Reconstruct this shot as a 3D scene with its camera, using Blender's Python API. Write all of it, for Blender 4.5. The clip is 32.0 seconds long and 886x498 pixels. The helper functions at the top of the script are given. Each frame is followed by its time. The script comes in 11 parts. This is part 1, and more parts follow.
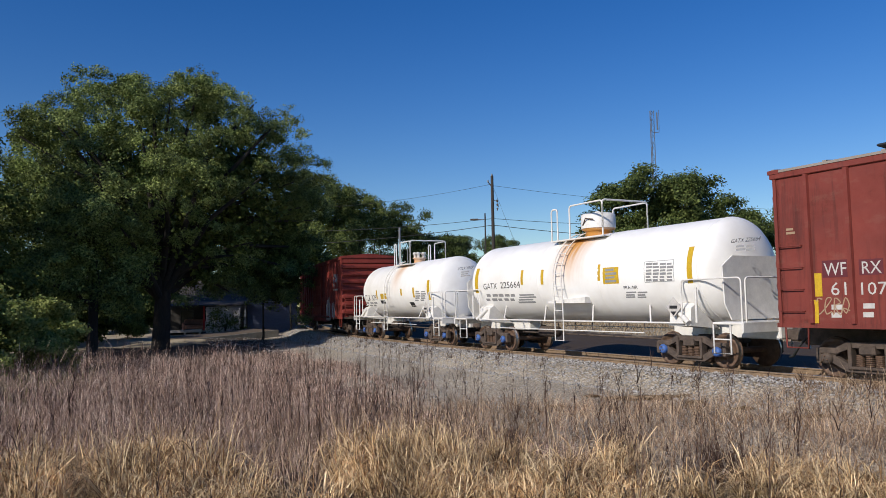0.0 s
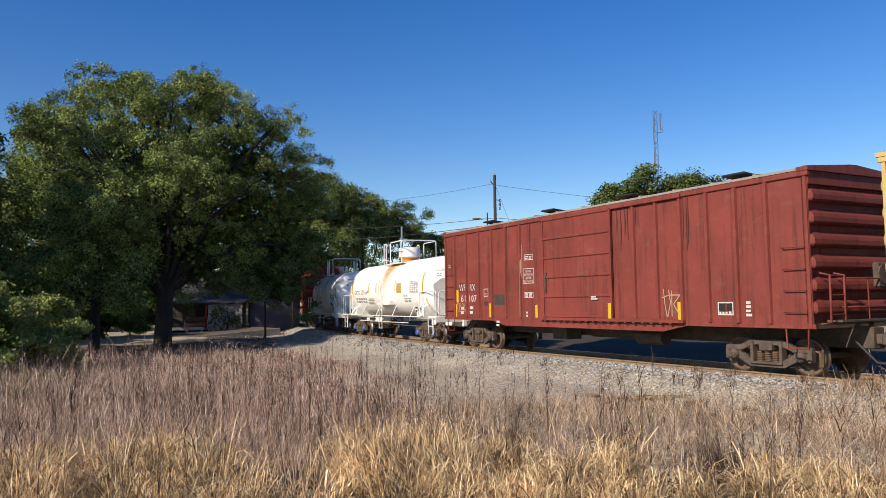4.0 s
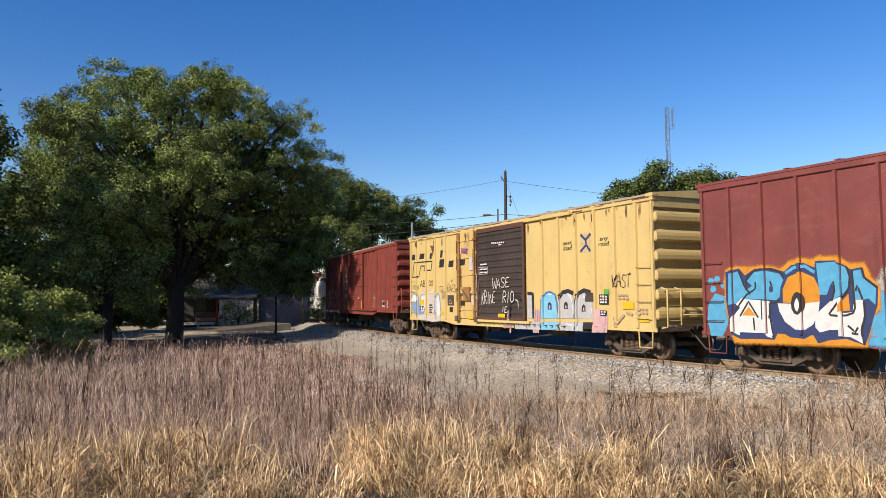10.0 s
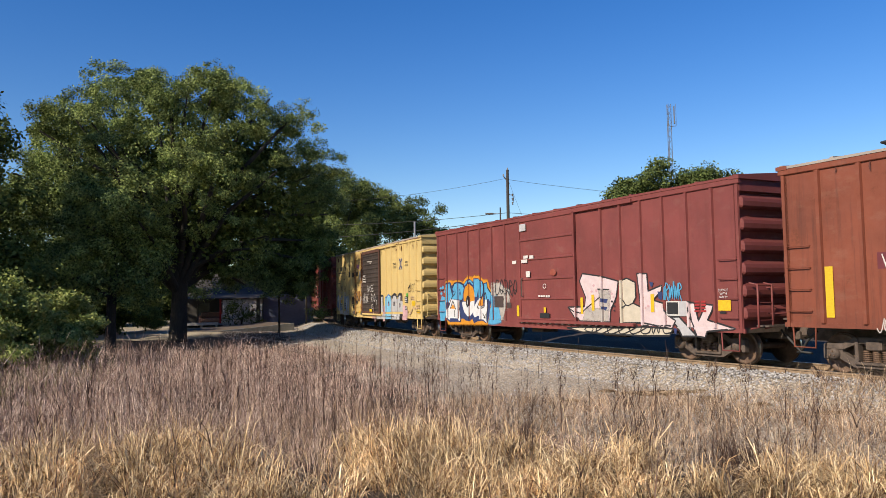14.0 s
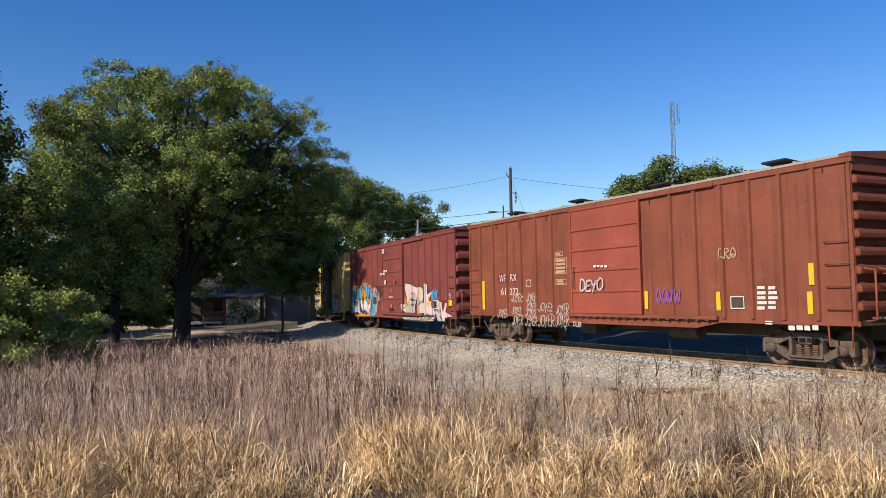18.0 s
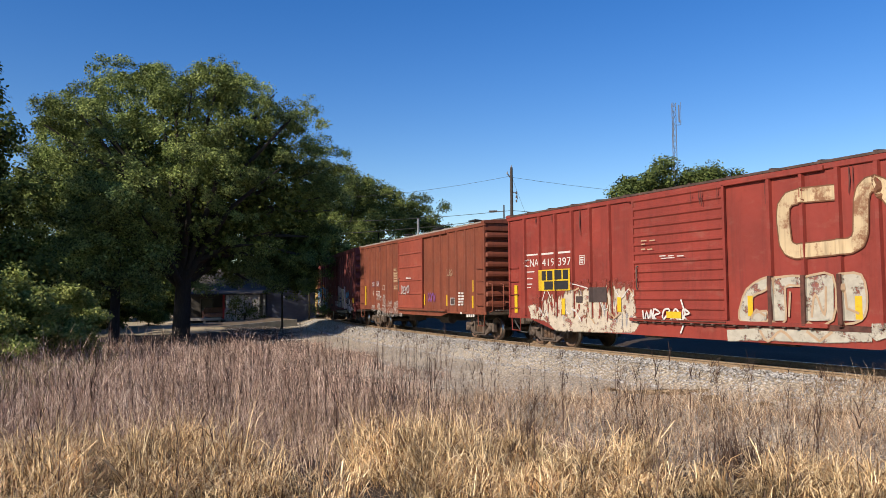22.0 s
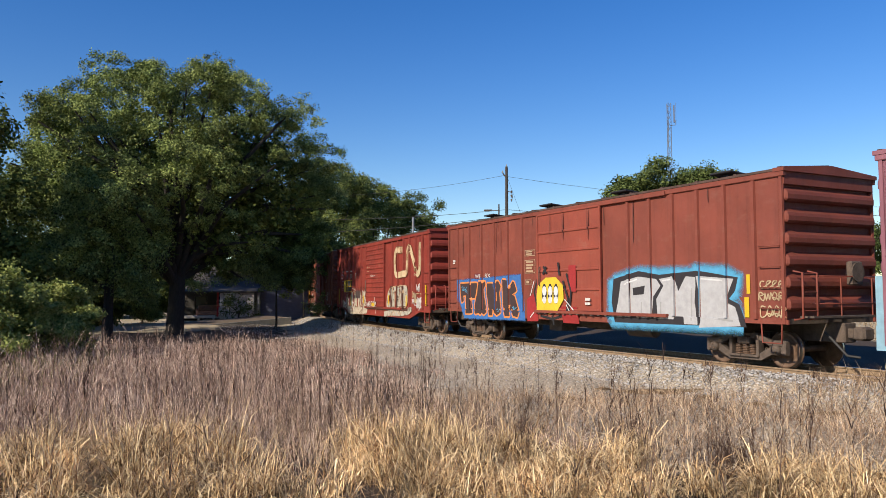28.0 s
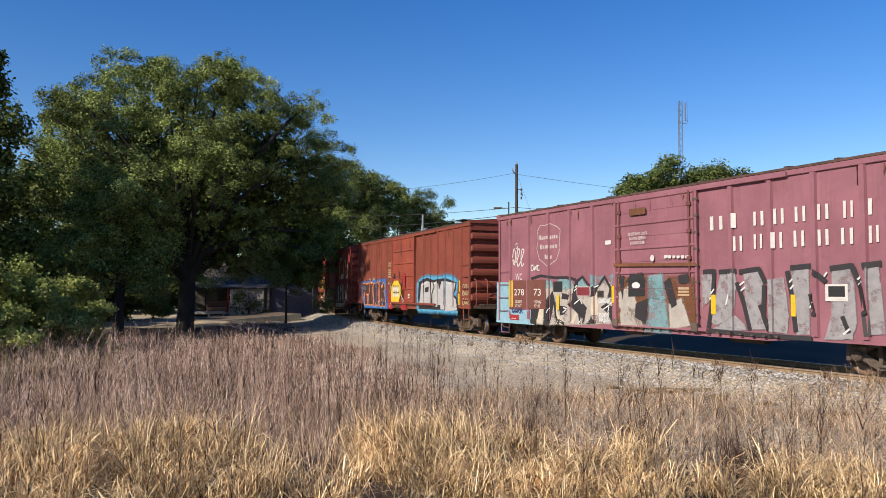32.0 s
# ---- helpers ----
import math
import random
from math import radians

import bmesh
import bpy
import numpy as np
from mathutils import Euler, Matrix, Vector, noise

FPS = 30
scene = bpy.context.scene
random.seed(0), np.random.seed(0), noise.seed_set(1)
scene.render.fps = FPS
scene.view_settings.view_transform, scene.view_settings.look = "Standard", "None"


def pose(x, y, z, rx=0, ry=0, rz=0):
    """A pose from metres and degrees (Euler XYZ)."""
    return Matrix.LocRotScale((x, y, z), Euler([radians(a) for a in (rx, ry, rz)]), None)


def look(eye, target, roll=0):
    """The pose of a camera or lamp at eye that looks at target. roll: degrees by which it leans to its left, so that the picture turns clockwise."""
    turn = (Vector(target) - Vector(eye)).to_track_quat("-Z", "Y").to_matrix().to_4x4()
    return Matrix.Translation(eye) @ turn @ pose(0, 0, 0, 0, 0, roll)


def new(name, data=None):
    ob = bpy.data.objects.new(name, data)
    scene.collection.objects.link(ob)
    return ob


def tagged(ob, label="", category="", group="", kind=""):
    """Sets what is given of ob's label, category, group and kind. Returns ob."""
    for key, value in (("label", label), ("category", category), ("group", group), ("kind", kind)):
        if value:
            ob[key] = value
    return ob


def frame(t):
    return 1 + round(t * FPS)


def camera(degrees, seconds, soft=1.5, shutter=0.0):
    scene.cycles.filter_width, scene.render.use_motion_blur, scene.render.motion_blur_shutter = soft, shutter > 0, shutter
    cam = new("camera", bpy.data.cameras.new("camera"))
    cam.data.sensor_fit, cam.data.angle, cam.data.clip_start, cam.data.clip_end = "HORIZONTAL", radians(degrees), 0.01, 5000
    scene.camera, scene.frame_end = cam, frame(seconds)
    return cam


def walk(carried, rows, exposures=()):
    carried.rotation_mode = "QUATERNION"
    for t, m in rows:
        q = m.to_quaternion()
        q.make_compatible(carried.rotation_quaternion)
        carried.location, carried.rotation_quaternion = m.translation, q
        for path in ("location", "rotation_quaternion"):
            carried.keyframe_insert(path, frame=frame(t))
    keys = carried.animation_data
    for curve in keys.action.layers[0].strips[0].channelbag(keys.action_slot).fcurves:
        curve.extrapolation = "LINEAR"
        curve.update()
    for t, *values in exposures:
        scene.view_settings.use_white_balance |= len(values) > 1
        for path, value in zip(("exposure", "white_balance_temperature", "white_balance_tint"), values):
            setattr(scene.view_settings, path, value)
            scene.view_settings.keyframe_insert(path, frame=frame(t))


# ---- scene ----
from mathutils.geometry import delaunay_2d_cdt

RAIL_EYE = 1.726


def aim(yaw, pitch, roll):
    """The handheld camera's pose: it stands on one spot beside the line and sways a little."""
    return pose(0, 0, RAIL_EYE, 90 + pitch, 0, yaw) @ pose(0, 0, 0, 0, 0, roll)


cam = camera(61.3, 32.0, soft=0.62)
walk(cam, [
    (0, aim(0.000, 4.160, -1.094)), (0.5, aim(-0.044, 4.132, -0.998)), (1, aim(-0.179, 4.135, -0.914)),
    (1.5, aim(-0.198, 4.089, -0.811)), (2, aim(-0.152, 4.108, -0.828)), (2.5, aim(-0.136, 4.126, -0.824)),
    (3, aim(-0.151, 4.082, -0.953)), (3.5, aim(-0.010, 4.109, -0.853)), (5.5, aim(0.451, 4.021, -0.874)),
    (6, aim(0.440, 4.027, -0.859)), (6.5, aim(0.517, 4.006, -0.989)), (7, aim(0.596, 3.974, -0.914)),
    (7.5, aim(0.781, 3.891, -0.881)), (8, aim(0.973, 3.900, -0.740)), (8.5, aim(0.837, 3.884, -0.697)),
    (9, aim(1.036, 3.834, -0.708)), (9.5, aim(0.914, 3.857, -0.630)), (10, aim(0.962, 3.806, -0.499)),
    (10.5, aim(1.274, 3.833, -0.537)), (11, aim(1.449, 3.928, -0.676)), (11.5, aim(0.869, 3.865, -0.929)),
    (12, aim(1.016, 3.856, -1.221)), (12.5, aim(1.100, 3.851, -1.062)), (13, aim(1.300, 3.763, -0.879)),
    (13.5, aim(1.154, 3.746, -0.870)), (14, aim(1.164, 3.728, -0.861)), (14.5, aim(1.123, 3.794, -1.109)),
    (16.5, aim(0.985, 3.633, -1.106)), (17, aim(1.047, 3.640, -1.082)), (17.5, aim(1.242, 3.640, -1.029)),
    (18, aim(1.401, 3.603, -0.977)), (18.5, aim(1.458, 3.595, -0.909)), (19, aim(1.498, 3.595, -0.779)),
    (19.5, aim(1.577, 3.597, -0.724)), (20, aim(1.573, 3.527, -0.770)), (20.5, aim(1.323, 3.510, -0.612)),
    (21, aim(1.329, 3.528, -0.507)), (21.5, aim(1.332, 3.521, -0.392)), (22, aim(1.420, 3.516, -0.394)),
    (22.5, aim(1.575, 3.503, -0.402)), (23, aim(1.780, 3.522, -0.418)), (23.5, aim(1.156, 3.523, -0.535)),
    (24, aim(1.025, 3.529, -0.536)), (24.5, aim(1.141, 3.417, -0.473)), (25, aim(1.331, 3.343, -0.414)),
    (25.5, aim(1.351, 3.316, -0.269)), (27.5, aim(0.882, 3.389, -0.165)), (28, aim(1.021, 3.422, -0.129)),
    (28.5, aim(1.189, 3.327, 0.086)), (29, aim(1.321, 3.339, 0.119)), (29.5, aim(1.535, 3.344, 0.342)),
    (30, aim(1.655, 3.324, 0.367)), (30.5, aim(1.696, 3.279, 0.289)), (31, aim(1.612, 3.258, 0.462)),
    (31.5, aim(1.702, 3.212, 0.407)), (32, aim(1.751, 3.227, 0.222)),
], exposures=[(0, -0.22, 5950, 10), (1, -0.04, 6100, 10), (2.5, 0.10, 6300, 10), (5.5, 0.36, 6500, 10), (9, 0.37, 6500, 10), (14, 0.36, 6500, 10), (25, 0.36, 6500, 10), (32, 0.38, 6500, 10)])

# ---- light: a clear sky and a low autumn sun over the viewer's left shoulder ----
SUN_EL, SUN_AZ = 30.0, 223.0          # azimuth counted from +x towards +y
world = bpy.data.worlds.new("clear_sky")
scene.world = world
world.use_nodes = True
wn = world.node_tree.nodes
sky = wn.new("ShaderNodeTexSky")
sky.sky_type, sky.sun_disc = "NISHITA", False
sky.sun_elevation, sky.sun_rotation = radians(SUN_EL), radians(90 - SUN_AZ)
sky.air_density, sky.dust_density, sky.ozone_density = 1.0, 0.2, 2.0
deep = wn.new("ShaderNodeHueSaturation")          # the clear, deep blue of a dry autumn day
deep.inputs["Hue"].default_value, deep.inputs["Saturation"].default_value = 0.515, 1.42
world.node_tree.links.new(sky.outputs[0], deep.inputs["Color"])
world.node_tree.links.new(deep.outputs[0], wn["Background"].inputs[0])
wn["Background"].inputs[1].default_value = 0.11
sun = new("sun", bpy.data.lights.new("sun", "SUN"))
sun.data.energy, sun.data.angle, sun.data.color = 5.0, radians(0.53), (1.0, 0.875, 0.71)
sx, sy, sz = (math.cos(radians(SUN_EL)) * math.cos(radians(SUN_AZ)), math.cos(radians(SUN_EL)) * math.sin(radians(SUN_AZ)), math.sin(radians(SUN_EL)))
sun.matrix_world = look((sx * 50, sy * 50, sz * 50), (0, 0, 0))


# ---- materials ----
def nodes_of(name):
    m = bpy.data.materials.new(name)
    m.use_nodes = True
    t = m.node_tree
    return m, t, t.nodes["Principled BSDF"]


def link(t, a, b):
    t.links.new(a, b)


def noise_node(t, scale, detail=4.0, rough=0.6, stretch=None, coord="Object"):
    tc = t.nodes.new("ShaderNodeTexCoord")
    n = t.nodes.new("ShaderNodeTexNoise")
    n.inputs["Scale"].default_value, n.inputs["Detail"].default_value, n.inputs["Roughness"].default_value = scale, detail, rough
    if stretch:
        mp = t.nodes.new("ShaderNodeMapping")
        mp.inputs["Scale"].default_value = stretch
        link(t, tc.outputs[coord], mp.inputs[0])
        link(t, mp.outputs[0], n.inputs["Vector"])
    else:
        link(t, tc.outputs[coord], n.inputs["Vector"])
    return n


def ramp_node(t, src, stops):
    r = t.nodes.new("ShaderNodeValToRGB")
    while len(r.color_ramp.elements) < len(stops):
        r.color_ramp.elements.new(0.5)
    for e, (p, c) in zip(r.color_ramp.elements, stops):
        e.position, e.color = p, (*c, 1) if len(c) == 3 else c
    link(t, src, r.inputs[0])
    return r


def mix_node(t, fac, a, b, kind="MIX"):
    m = t.nodes.new("ShaderNodeMix")
    m.data_type, m.blend_type = "RGBA", kind
    for src, sock in ((fac, m.inputs[0]), (a, m.inputs[6]), (b, m.inputs[7])):
        if isinstance(src, (int, float)):
            sock.default_value = src
        elif isinstance(src, tuple):
            sock.default_value = (*src, 1)
        else:
            link(t, src, sock)
    return m.outputs[2]


def bump_node(t, b, src, strength, dist=0.02):
    n = t.nodes.new("ShaderNodeBump")
    n.inputs["Strength"].default_value, n.inputs["Distance"].default_value = strength, dist
    link(t, src, n.inputs["Height"])
    link(t, n.outputs[0], b.inputs["Normal"])


def plain(name, col, rough=0.7, metal=0.0, vary=0.25, scale=6.0, bump=0.15, stretch=None):
    """A surface of one colour with mottling at two scales and fine relief."""
    m, t, b = nodes_of(name)
    n1, n2 = noise_node(t, scale, 5, 0.65, stretch), noise_node(t, scale * 9, 3, 0.6, stretch)
    dark, lite = tuple(c * (1 - vary) for c in col), tuple(min(1, c * (1 + vary)) for c in col)
    c1 = ramp_node(t, n1.outputs["Fac"], [(0.3, dark), (0.7, lite)])
    c2 = ramp_node(t, n2.outputs["Fac"], [(0.35, (1 - vary * 0.5,) * 3), (0.65, (1,) * 3)])
    link(t, mix_node(t, 1.0, c1.outputs[0], c2.outputs[0], "MULTIPLY"), b.inputs["Base Color"])
    b.inputs["Roughness"].default_value, b.inputs["Metallic"].default_value = rough, metal
    if bump:
        bump_node(t, b, n2.outputs["Fac"], bump)
    return m


def car_paint(name, col, rust=(0.13, 0.05, 0.025), amount=0.5, streak=0.5, rough=0.55, dust=(0.35, 0.27, 0.2), fade=0.2, spot=0.60):
    """Old railcar paint: faded patches, vertical dirt streaks, rust spots."""
    m, t, b = nodes_of(name)
    big = noise_node(t, 0.7, 4, 0.6)
    base = ramp_node(t, big.outputs["Fac"], [(0.3, tuple(c * (1 - fade) for c in col)), (0.72, tuple(min(1, c * (1 + fade)) for c in col))])
    st = noise_node(t, 1.0, 5, 0.7, (5.5, 5.5, 0.35))
    dirt = ramp_node(t, st.outputs["Fac"], [(0.5, (0, 0, 0)), (0.68, (streak,) * 3)])
    c1 = mix_node(t, dirt.outputs[0], base.outputs[0], tuple(0.3 * c + 0.1 * r for c, r in zip(col, rust)))
    sp = noise_node(t, 2.3, 8, 0.72)
    spots = ramp_node(t, sp.outputs["Fac"], [(spot, (0, 0, 0)), (spot + 0.10, (amount,) * 3)])
    c2 = mix_node(t, spots.outputs[0], c1, rust)
    du = noise_node(t, 1.3, 6, 0.7, (1.0, 1.0, 2.0))
    dusty = ramp_node(t, du.outputs["Fac"], [(0.55, (0, 0, 0)), (0.8, (0.16,) * 3)])
    link(t, mix_node(t, dusty.outputs[0], c2, dust), b.inputs["Base Color"])
    rr = ramp_node(t, sp.outputs["Fac"], [(0.3, (rough,) * 3), (0.7, (0.9,) * 3)])
    link(t, rr.outputs[0], b.inputs["Roughness"])
    bump_node(t, b, du.outputs["Fac"], 0.25, 0.012)
    return m


def leaf_mat(name, a, c, trans=0.25, rough=0.5, mid=None, patch=0.6, low=0.65, high=1.15):
    """Leaves: each its own tone, with some light coming through."""
    m, t, b = nodes_of(name)
    geo = t.nodes.new("ShaderNodeNewGeometry")
    r = ramp_node(t, geo.outputs["Random Per Island"], [(0.0, a)] + (mid or []) + [(1.0, c)])
    n = noise_node(t, patch, 3, 0.6)
    tone = ramp_node(t, n.outputs["Fac"], [(0.3, (low,) * 3), (0.7, (high,) * 3)])
    col = mix_node(t, 1.0, r.outputs[0], tone.outputs[0], "MULTIPLY")
    link(t, col, b.inputs["Base Color"])
    b.inputs["Roughness"].default_value, b.inputs["Specular IOR Level"].default_value = rough, 0.15
    tr = t.nodes.new("ShaderNodeBsdfTranslucent")
    link(t, col, tr.inputs[0])
    mx = t.nodes.new("ShaderNodeMixShader")
    mx.inputs[0].default_value = trans
    link(t, b.outputs[0], mx.inputs[1])
    link(t, tr.outputs[0], mx.inputs[2])
    link(t, mx.outputs[0], t.nodes["Material Output"].inputs[0])
    return m


STEEL_DARK = plain("grimy_cast_steel", (0.095, 0.07, 0.055), 0.8, 0.0, 0.45, 5, 0.4)
WHEEL_STEEL = plain("brown_wheel_steel", (0.14, 0.085, 0.055), 0.65, 0.1, 0.4, 7, 0.2)
TREAD = plain("polished_rail_steel", (0.42, 0.39, 0.36), 0.32, 1.0, 0.15, 12, 0.05)
RAIL_SIDE = plain("rusty_rail", (0.25, 0.175, 0.11), 0.85, 0.0, 0.3, 9, 0.3)
WOOD_TIE = plain("weathered_tie_wood", (0.066, 0.051, 0.04), 0.9, 0.0, 0.4, 8, 0.5, (1, 8, 4))
BLACK_RUBBER = plain("black_rubber_hose", (0.03, 0.03, 0.03), 0.7)
YELLOW_TAPE = plain("yellow_reflective_tape", (0.561, 0.363, 0.013), 0.5, 0, 0.15, 20, 0)
WHITE_PAINT = plain("white_lettering_paint", (0.515, 0.488, 0.462), 0.7, 0, 0.15, 9, 0)
BLACK_PAINT = plain("black_stencil_paint", (0.013, 0.013, 0.015), 0.7, 0, 0.2, 9, 0)
BARK = plain("grey_brown_bark", (0.03, 0.025, 0.02), 0.95, 0, 0.4, 5, 0.8, (3, 3, 0.6))
POLE_WOOD = plain("weathered_pole_wood", (0.05, 0.042, 0.036), 0.95, 0, 0.3, 4, 0.4, (6, 6, 0.5))
GALV = plain("galvanized_steel", (0.211, 0.218, 0.231), 0.6, 0.1, 0.15, 5, 0.1)


# ---- mesh helpers ----
class Shape:
    """Collects faces for one mesh."""

    def __init__(self):
        self.v, self.f, self.s = [], [], []

    def add(self, verts, faces, smooth=False):
        k = len(self.v)
        self.v += [tuple(q) for q in verts]
        self.f += [tuple(i + k for i in q) for q in faces]
        self.s += [smooth] * len(faces)
        return self

    def box(self, x0, x1, y0, y1, z0, z1, cut=0.0):
        """A box; cut chamfers its four long vertical and level edges on every side."""
        if cut <= 0:
            vs = [(x, y, z) for z in (z0, z1) for y in (y0, y1) for x in (x0, x1)]
            return self.add(vs, [(0, 2, 3, 1), (4, 5, 7, 6), (0, 1, 5, 4), (2, 6, 7, 3), (0, 4, 6, 2), (1, 3, 7, 5)])
        c, ring = cut, []
        for z, e in ((z0, c), (z0 + c, 0), (z1 - c, 0), (z1, c)):
            g = c
            a0, a1, b0, b1 = x0 + e, x1 - e, y0 + e, y1 - e
            ring.append([(a0 + g, b0, z), (a1 - g, b0, z), (a1, b0 + g, z), (a1, b1 - g, z), (a1 - g, b1, z), (a0 + g, b1, z), (a0, b1 - g, z), (a0, b0 + g, z)])
        vs = [q for r in ring for q in r]
        fs = [tuple(reversed(range(8))), tuple(range(24, 32))]
        for k in range(3):
            for i in range(8):
                j = (i + 1) % 8
                fs.append((k * 8 + i, k * 8 + j, k * 8 + 8 + j, k * 8 + 8 + i))
        return self.add(vs, fs)

    def tube(self, pts, r, n=8, caps=True, smooth=True):
        """A round bar along points; r may be one radius or one for each point."""
        pts = [Vector(q) for q in pts]
        rs = r if isinstance(r, (list, tuple)) else [r] * len(pts)
        vs, fs, up = [], [], None
        for i, q in enumerate(pts):
            d = (pts[min(i + 1, len(pts) - 1)] - pts[max(i - 1, 0)]).normalized()
            if up is None:
                up = Vector((0, 0, 1)) if abs(d.z) < 0.9 else Vector((1, 0, 0))
            a = d.cross(up).normalized()
            b = a.cross(d).normalized()
            up = b
            for k in range(n):
                w = 2 * math.pi * k / n
                vs.append(q + (a * math.cos(w) + b * math.sin(w)) * rs[i])
        for i in range(len(pts) - 1):
            for k in range(n):
                j = (k + 1) % n
                fs.append((i * n + k, i * n + j, i * n + n + j, i * n + n + k))
        self.add(vs, fs, smooth)
        if caps:
            m = len(pts) - 1
            self.add(vs[:n], [tuple(reversed(range(n)))])
            self.add(vs[m * n:], [tuple(range(n))])
        return self

    def prism(self, outline, axis, a, b):
        """An outline of 2D points drawn out along axis from a to b."""
        put = {"x": lambda w, q: (w, q[0], q[1]), "y": lambda w, q: (q[0], w, q[1]), "z": lambda w, q: (q[0], q[1], w)}[axis]
        n = len(outline)
        vs = [put(a, q) for q in outline] + [put(b, q) for q in outline]
        fs = [tuple(reversed(range(n))), tuple(range(n, 2 * n))]
        fs += [(i, (i + 1) % n, n + (i + 1) % n, n + i) for i in range(n)]
        return self.add(vs, fs)

    def lathe(self, profile, axis="y", n=24, smooth=True, centre=(0, 0, 0)):
        """Profile of (along, radius) turned round an axis through centre."""
        vs, fs, m = [], [], len(profile)
        for w, r in profile:
            for k in range(n):
                c, s = r * math.cos(2 * math.pi * k / n), r * math.sin(2 * math.pi * k / n)
                q = {"y": (c, w, s), "x": (w, c, s), "z": (c, s, w)}[axis]
                vs.append((q[0] + centre[0], q[1] + centre[1], q[2] + centre[2]))
        for i in range(m - 1):
            for k in range(n):
                j = (k + 1) % n
                fs.append((i * n + k, i * n + j, i * n + n + j, i * n + n + k))
        self.add(vs, fs, smooth)
        self.add(vs[:n], [tuple(range(n))])
        self.add(vs[(m - 1) * n:], [tuple(range(n))])
        return self

    def mesh(self, name, material, fix=True):
        me = bpy.data.meshes.new(name)
        me.from_pydata(self.v, [], self.f)
        me.polygons.foreach_set("use_smooth", self.s)
        if fix:
            bm = bmesh.new()
            bm.from_mesh(me)
            bmesh.ops.recalc_face_normals(bm, faces=bm.faces)
            bm.to_mesh(me)
            bm.free()
        me.materials.append(material)
        me.update()
        return me


def part(name, shape, material, parent, label="", at=None, kind=""):
    """One mesh object under a thing or a part. shape may be a Shape or a mesh that is shared."""
    me = shape.mesh(name, material) if isinstance(shape, Shape) else shape
    ob = new(name, me)
    ob.parent = parent
    if at is not None:
        ob.matrix_basis = at
    return tagged(ob, label, kind=kind)


def thing(name, label, category, group="", at=None, kind=""):
    ob = new(name)
    ob.empty_display_size = 0.3
    if at is not None:
        ob.matrix_basis = at
    return tagged(ob, label, category, group, kind)


def sheet(name, verts, faces, material, smooth=False):
    """A mesh straight from numpy arrays: verts (n, 3) and faces (m, 3 or 4)."""
    me = bpy.data.meshes.new(name)
    verts, faces = np.asarray(verts, np.float32), np.asarray(faces, np.int32)
    k = faces.shape[1]
    me.vertices.add(len(verts))
    me.vertices.foreach_set("co", verts.ravel())
    me.loops.add(faces.size)
    me.loops.foreach_set("vertex_index", faces.ravel())
    me.polygons.add(len(faces))
    me.polygons.foreach_set("loop_start", np.arange(0, faces.size, k, dtype=np.int32))
    me.polygons.foreach_set("use_smooth", np.full(len(faces), smooth))
    me.update(calc_edges=True)
    me.materials.append(material)
    return me


# ---- the line: where the track lies and how the train runs on it ----
BEND_AT = np.array([-200, -26, 0, 20, 40, 60, 75, 80, 200.0])
BEND = np.array([0, 0.0, -0.0053, -0.0064, -0.0075, -0.0086, -0.0094, 0, 0])
S_STEP = 0.25
S_GRID = np.arange(-170, 170, S_STEP)
_bend = np.interp(S_GRID, BEND_AT, BEND)
_bend[(S_GRID > -15) & (S_GRID < 0)] = np.interp(S_GRID[(S_GRID > -15) & (S_GRID < 0)], [-15, 0], [0.0023, -0.0053])
_bend[S_GRID <= -15] = 0
_turn = np.cumsum(_bend) * S_STEP
_turn += 2.0558 - np.interp(0, S_GRID, _turn)
_px, _py = np.cumsum(np.cos(_turn)) * S_STEP, np.cumsum(np.sin(_turn)) * S_STEP
_px += 3.053 - np.interp(0, S_GRID, _px)
_py += 27.163 - np.interp(0, S_GRID, _py)


def line_at(s, left=0.0):
    """Place and heading of the track at s metres along it."""
    h = float(np.interp(s, S_GRID, _turn))
    return float(np.interp(s, S_GRID, _px)) - math.sin(h) * left, float(np.interp(s, S_GRID, _py)) + math.cos(h) * left, h


def off_line(x, y):
    """Signed distance from the track's centre (left, towards the viewer, is positive) and the place along it."""
    x, y = np.atleast_1d(np.asarray(x, float)), np.atleast_1d(np.asarray(y, float))
    out, along = np.empty(len(x)), np.empty(len(x))
    px, py, pt, ps = _px[::4], _py[::4], _turn[::4], S_GRID[::4]
    for a in range(0, len(x), 4000):
        dx, dy = x[a:a + 4000, None] - px, y[a:a + 4000, None] - py
        k = np.argmin(dx * dx + dy * dy, 1)
        i = np.arange(len(k))
        lat = -np.sin(pt[k]) * dx[i, k] + np.cos(pt[k]) * dy[i, k]
        d = np.hypot(dx[i, k], dy[i, k])
        out[a:a + 4000] = np.where(d > abs(lat) * 1.5 + 2, d * np.sign(lat), lat)
        along[a:a + 4000] = ps[k]
    return out, along


RUN = [0, 11.374, 22.649, 33.676, 44.623, 55.55, 66.108, 76.917, 87.621, 98.485, 109.399, 120.204]   # every 3 s from -1 s


def run_at(t):
    """Metres that the train has run at t seconds."""
    w = (t + 1) / 3
    j = min(max(int(w), 0), len(RUN) - 2)
    w -= j
    m = np.gradient(np.array(RUN, float))
    return (2 * w**3 - 3 * w**2 + 1) * RUN[j] + (w**3 - 2 * w**2 + w) * m[j] + (-2 * w**3 + 3 * w**2) * RUN[j + 1] + (w**3 - w**2) * m[j + 1]


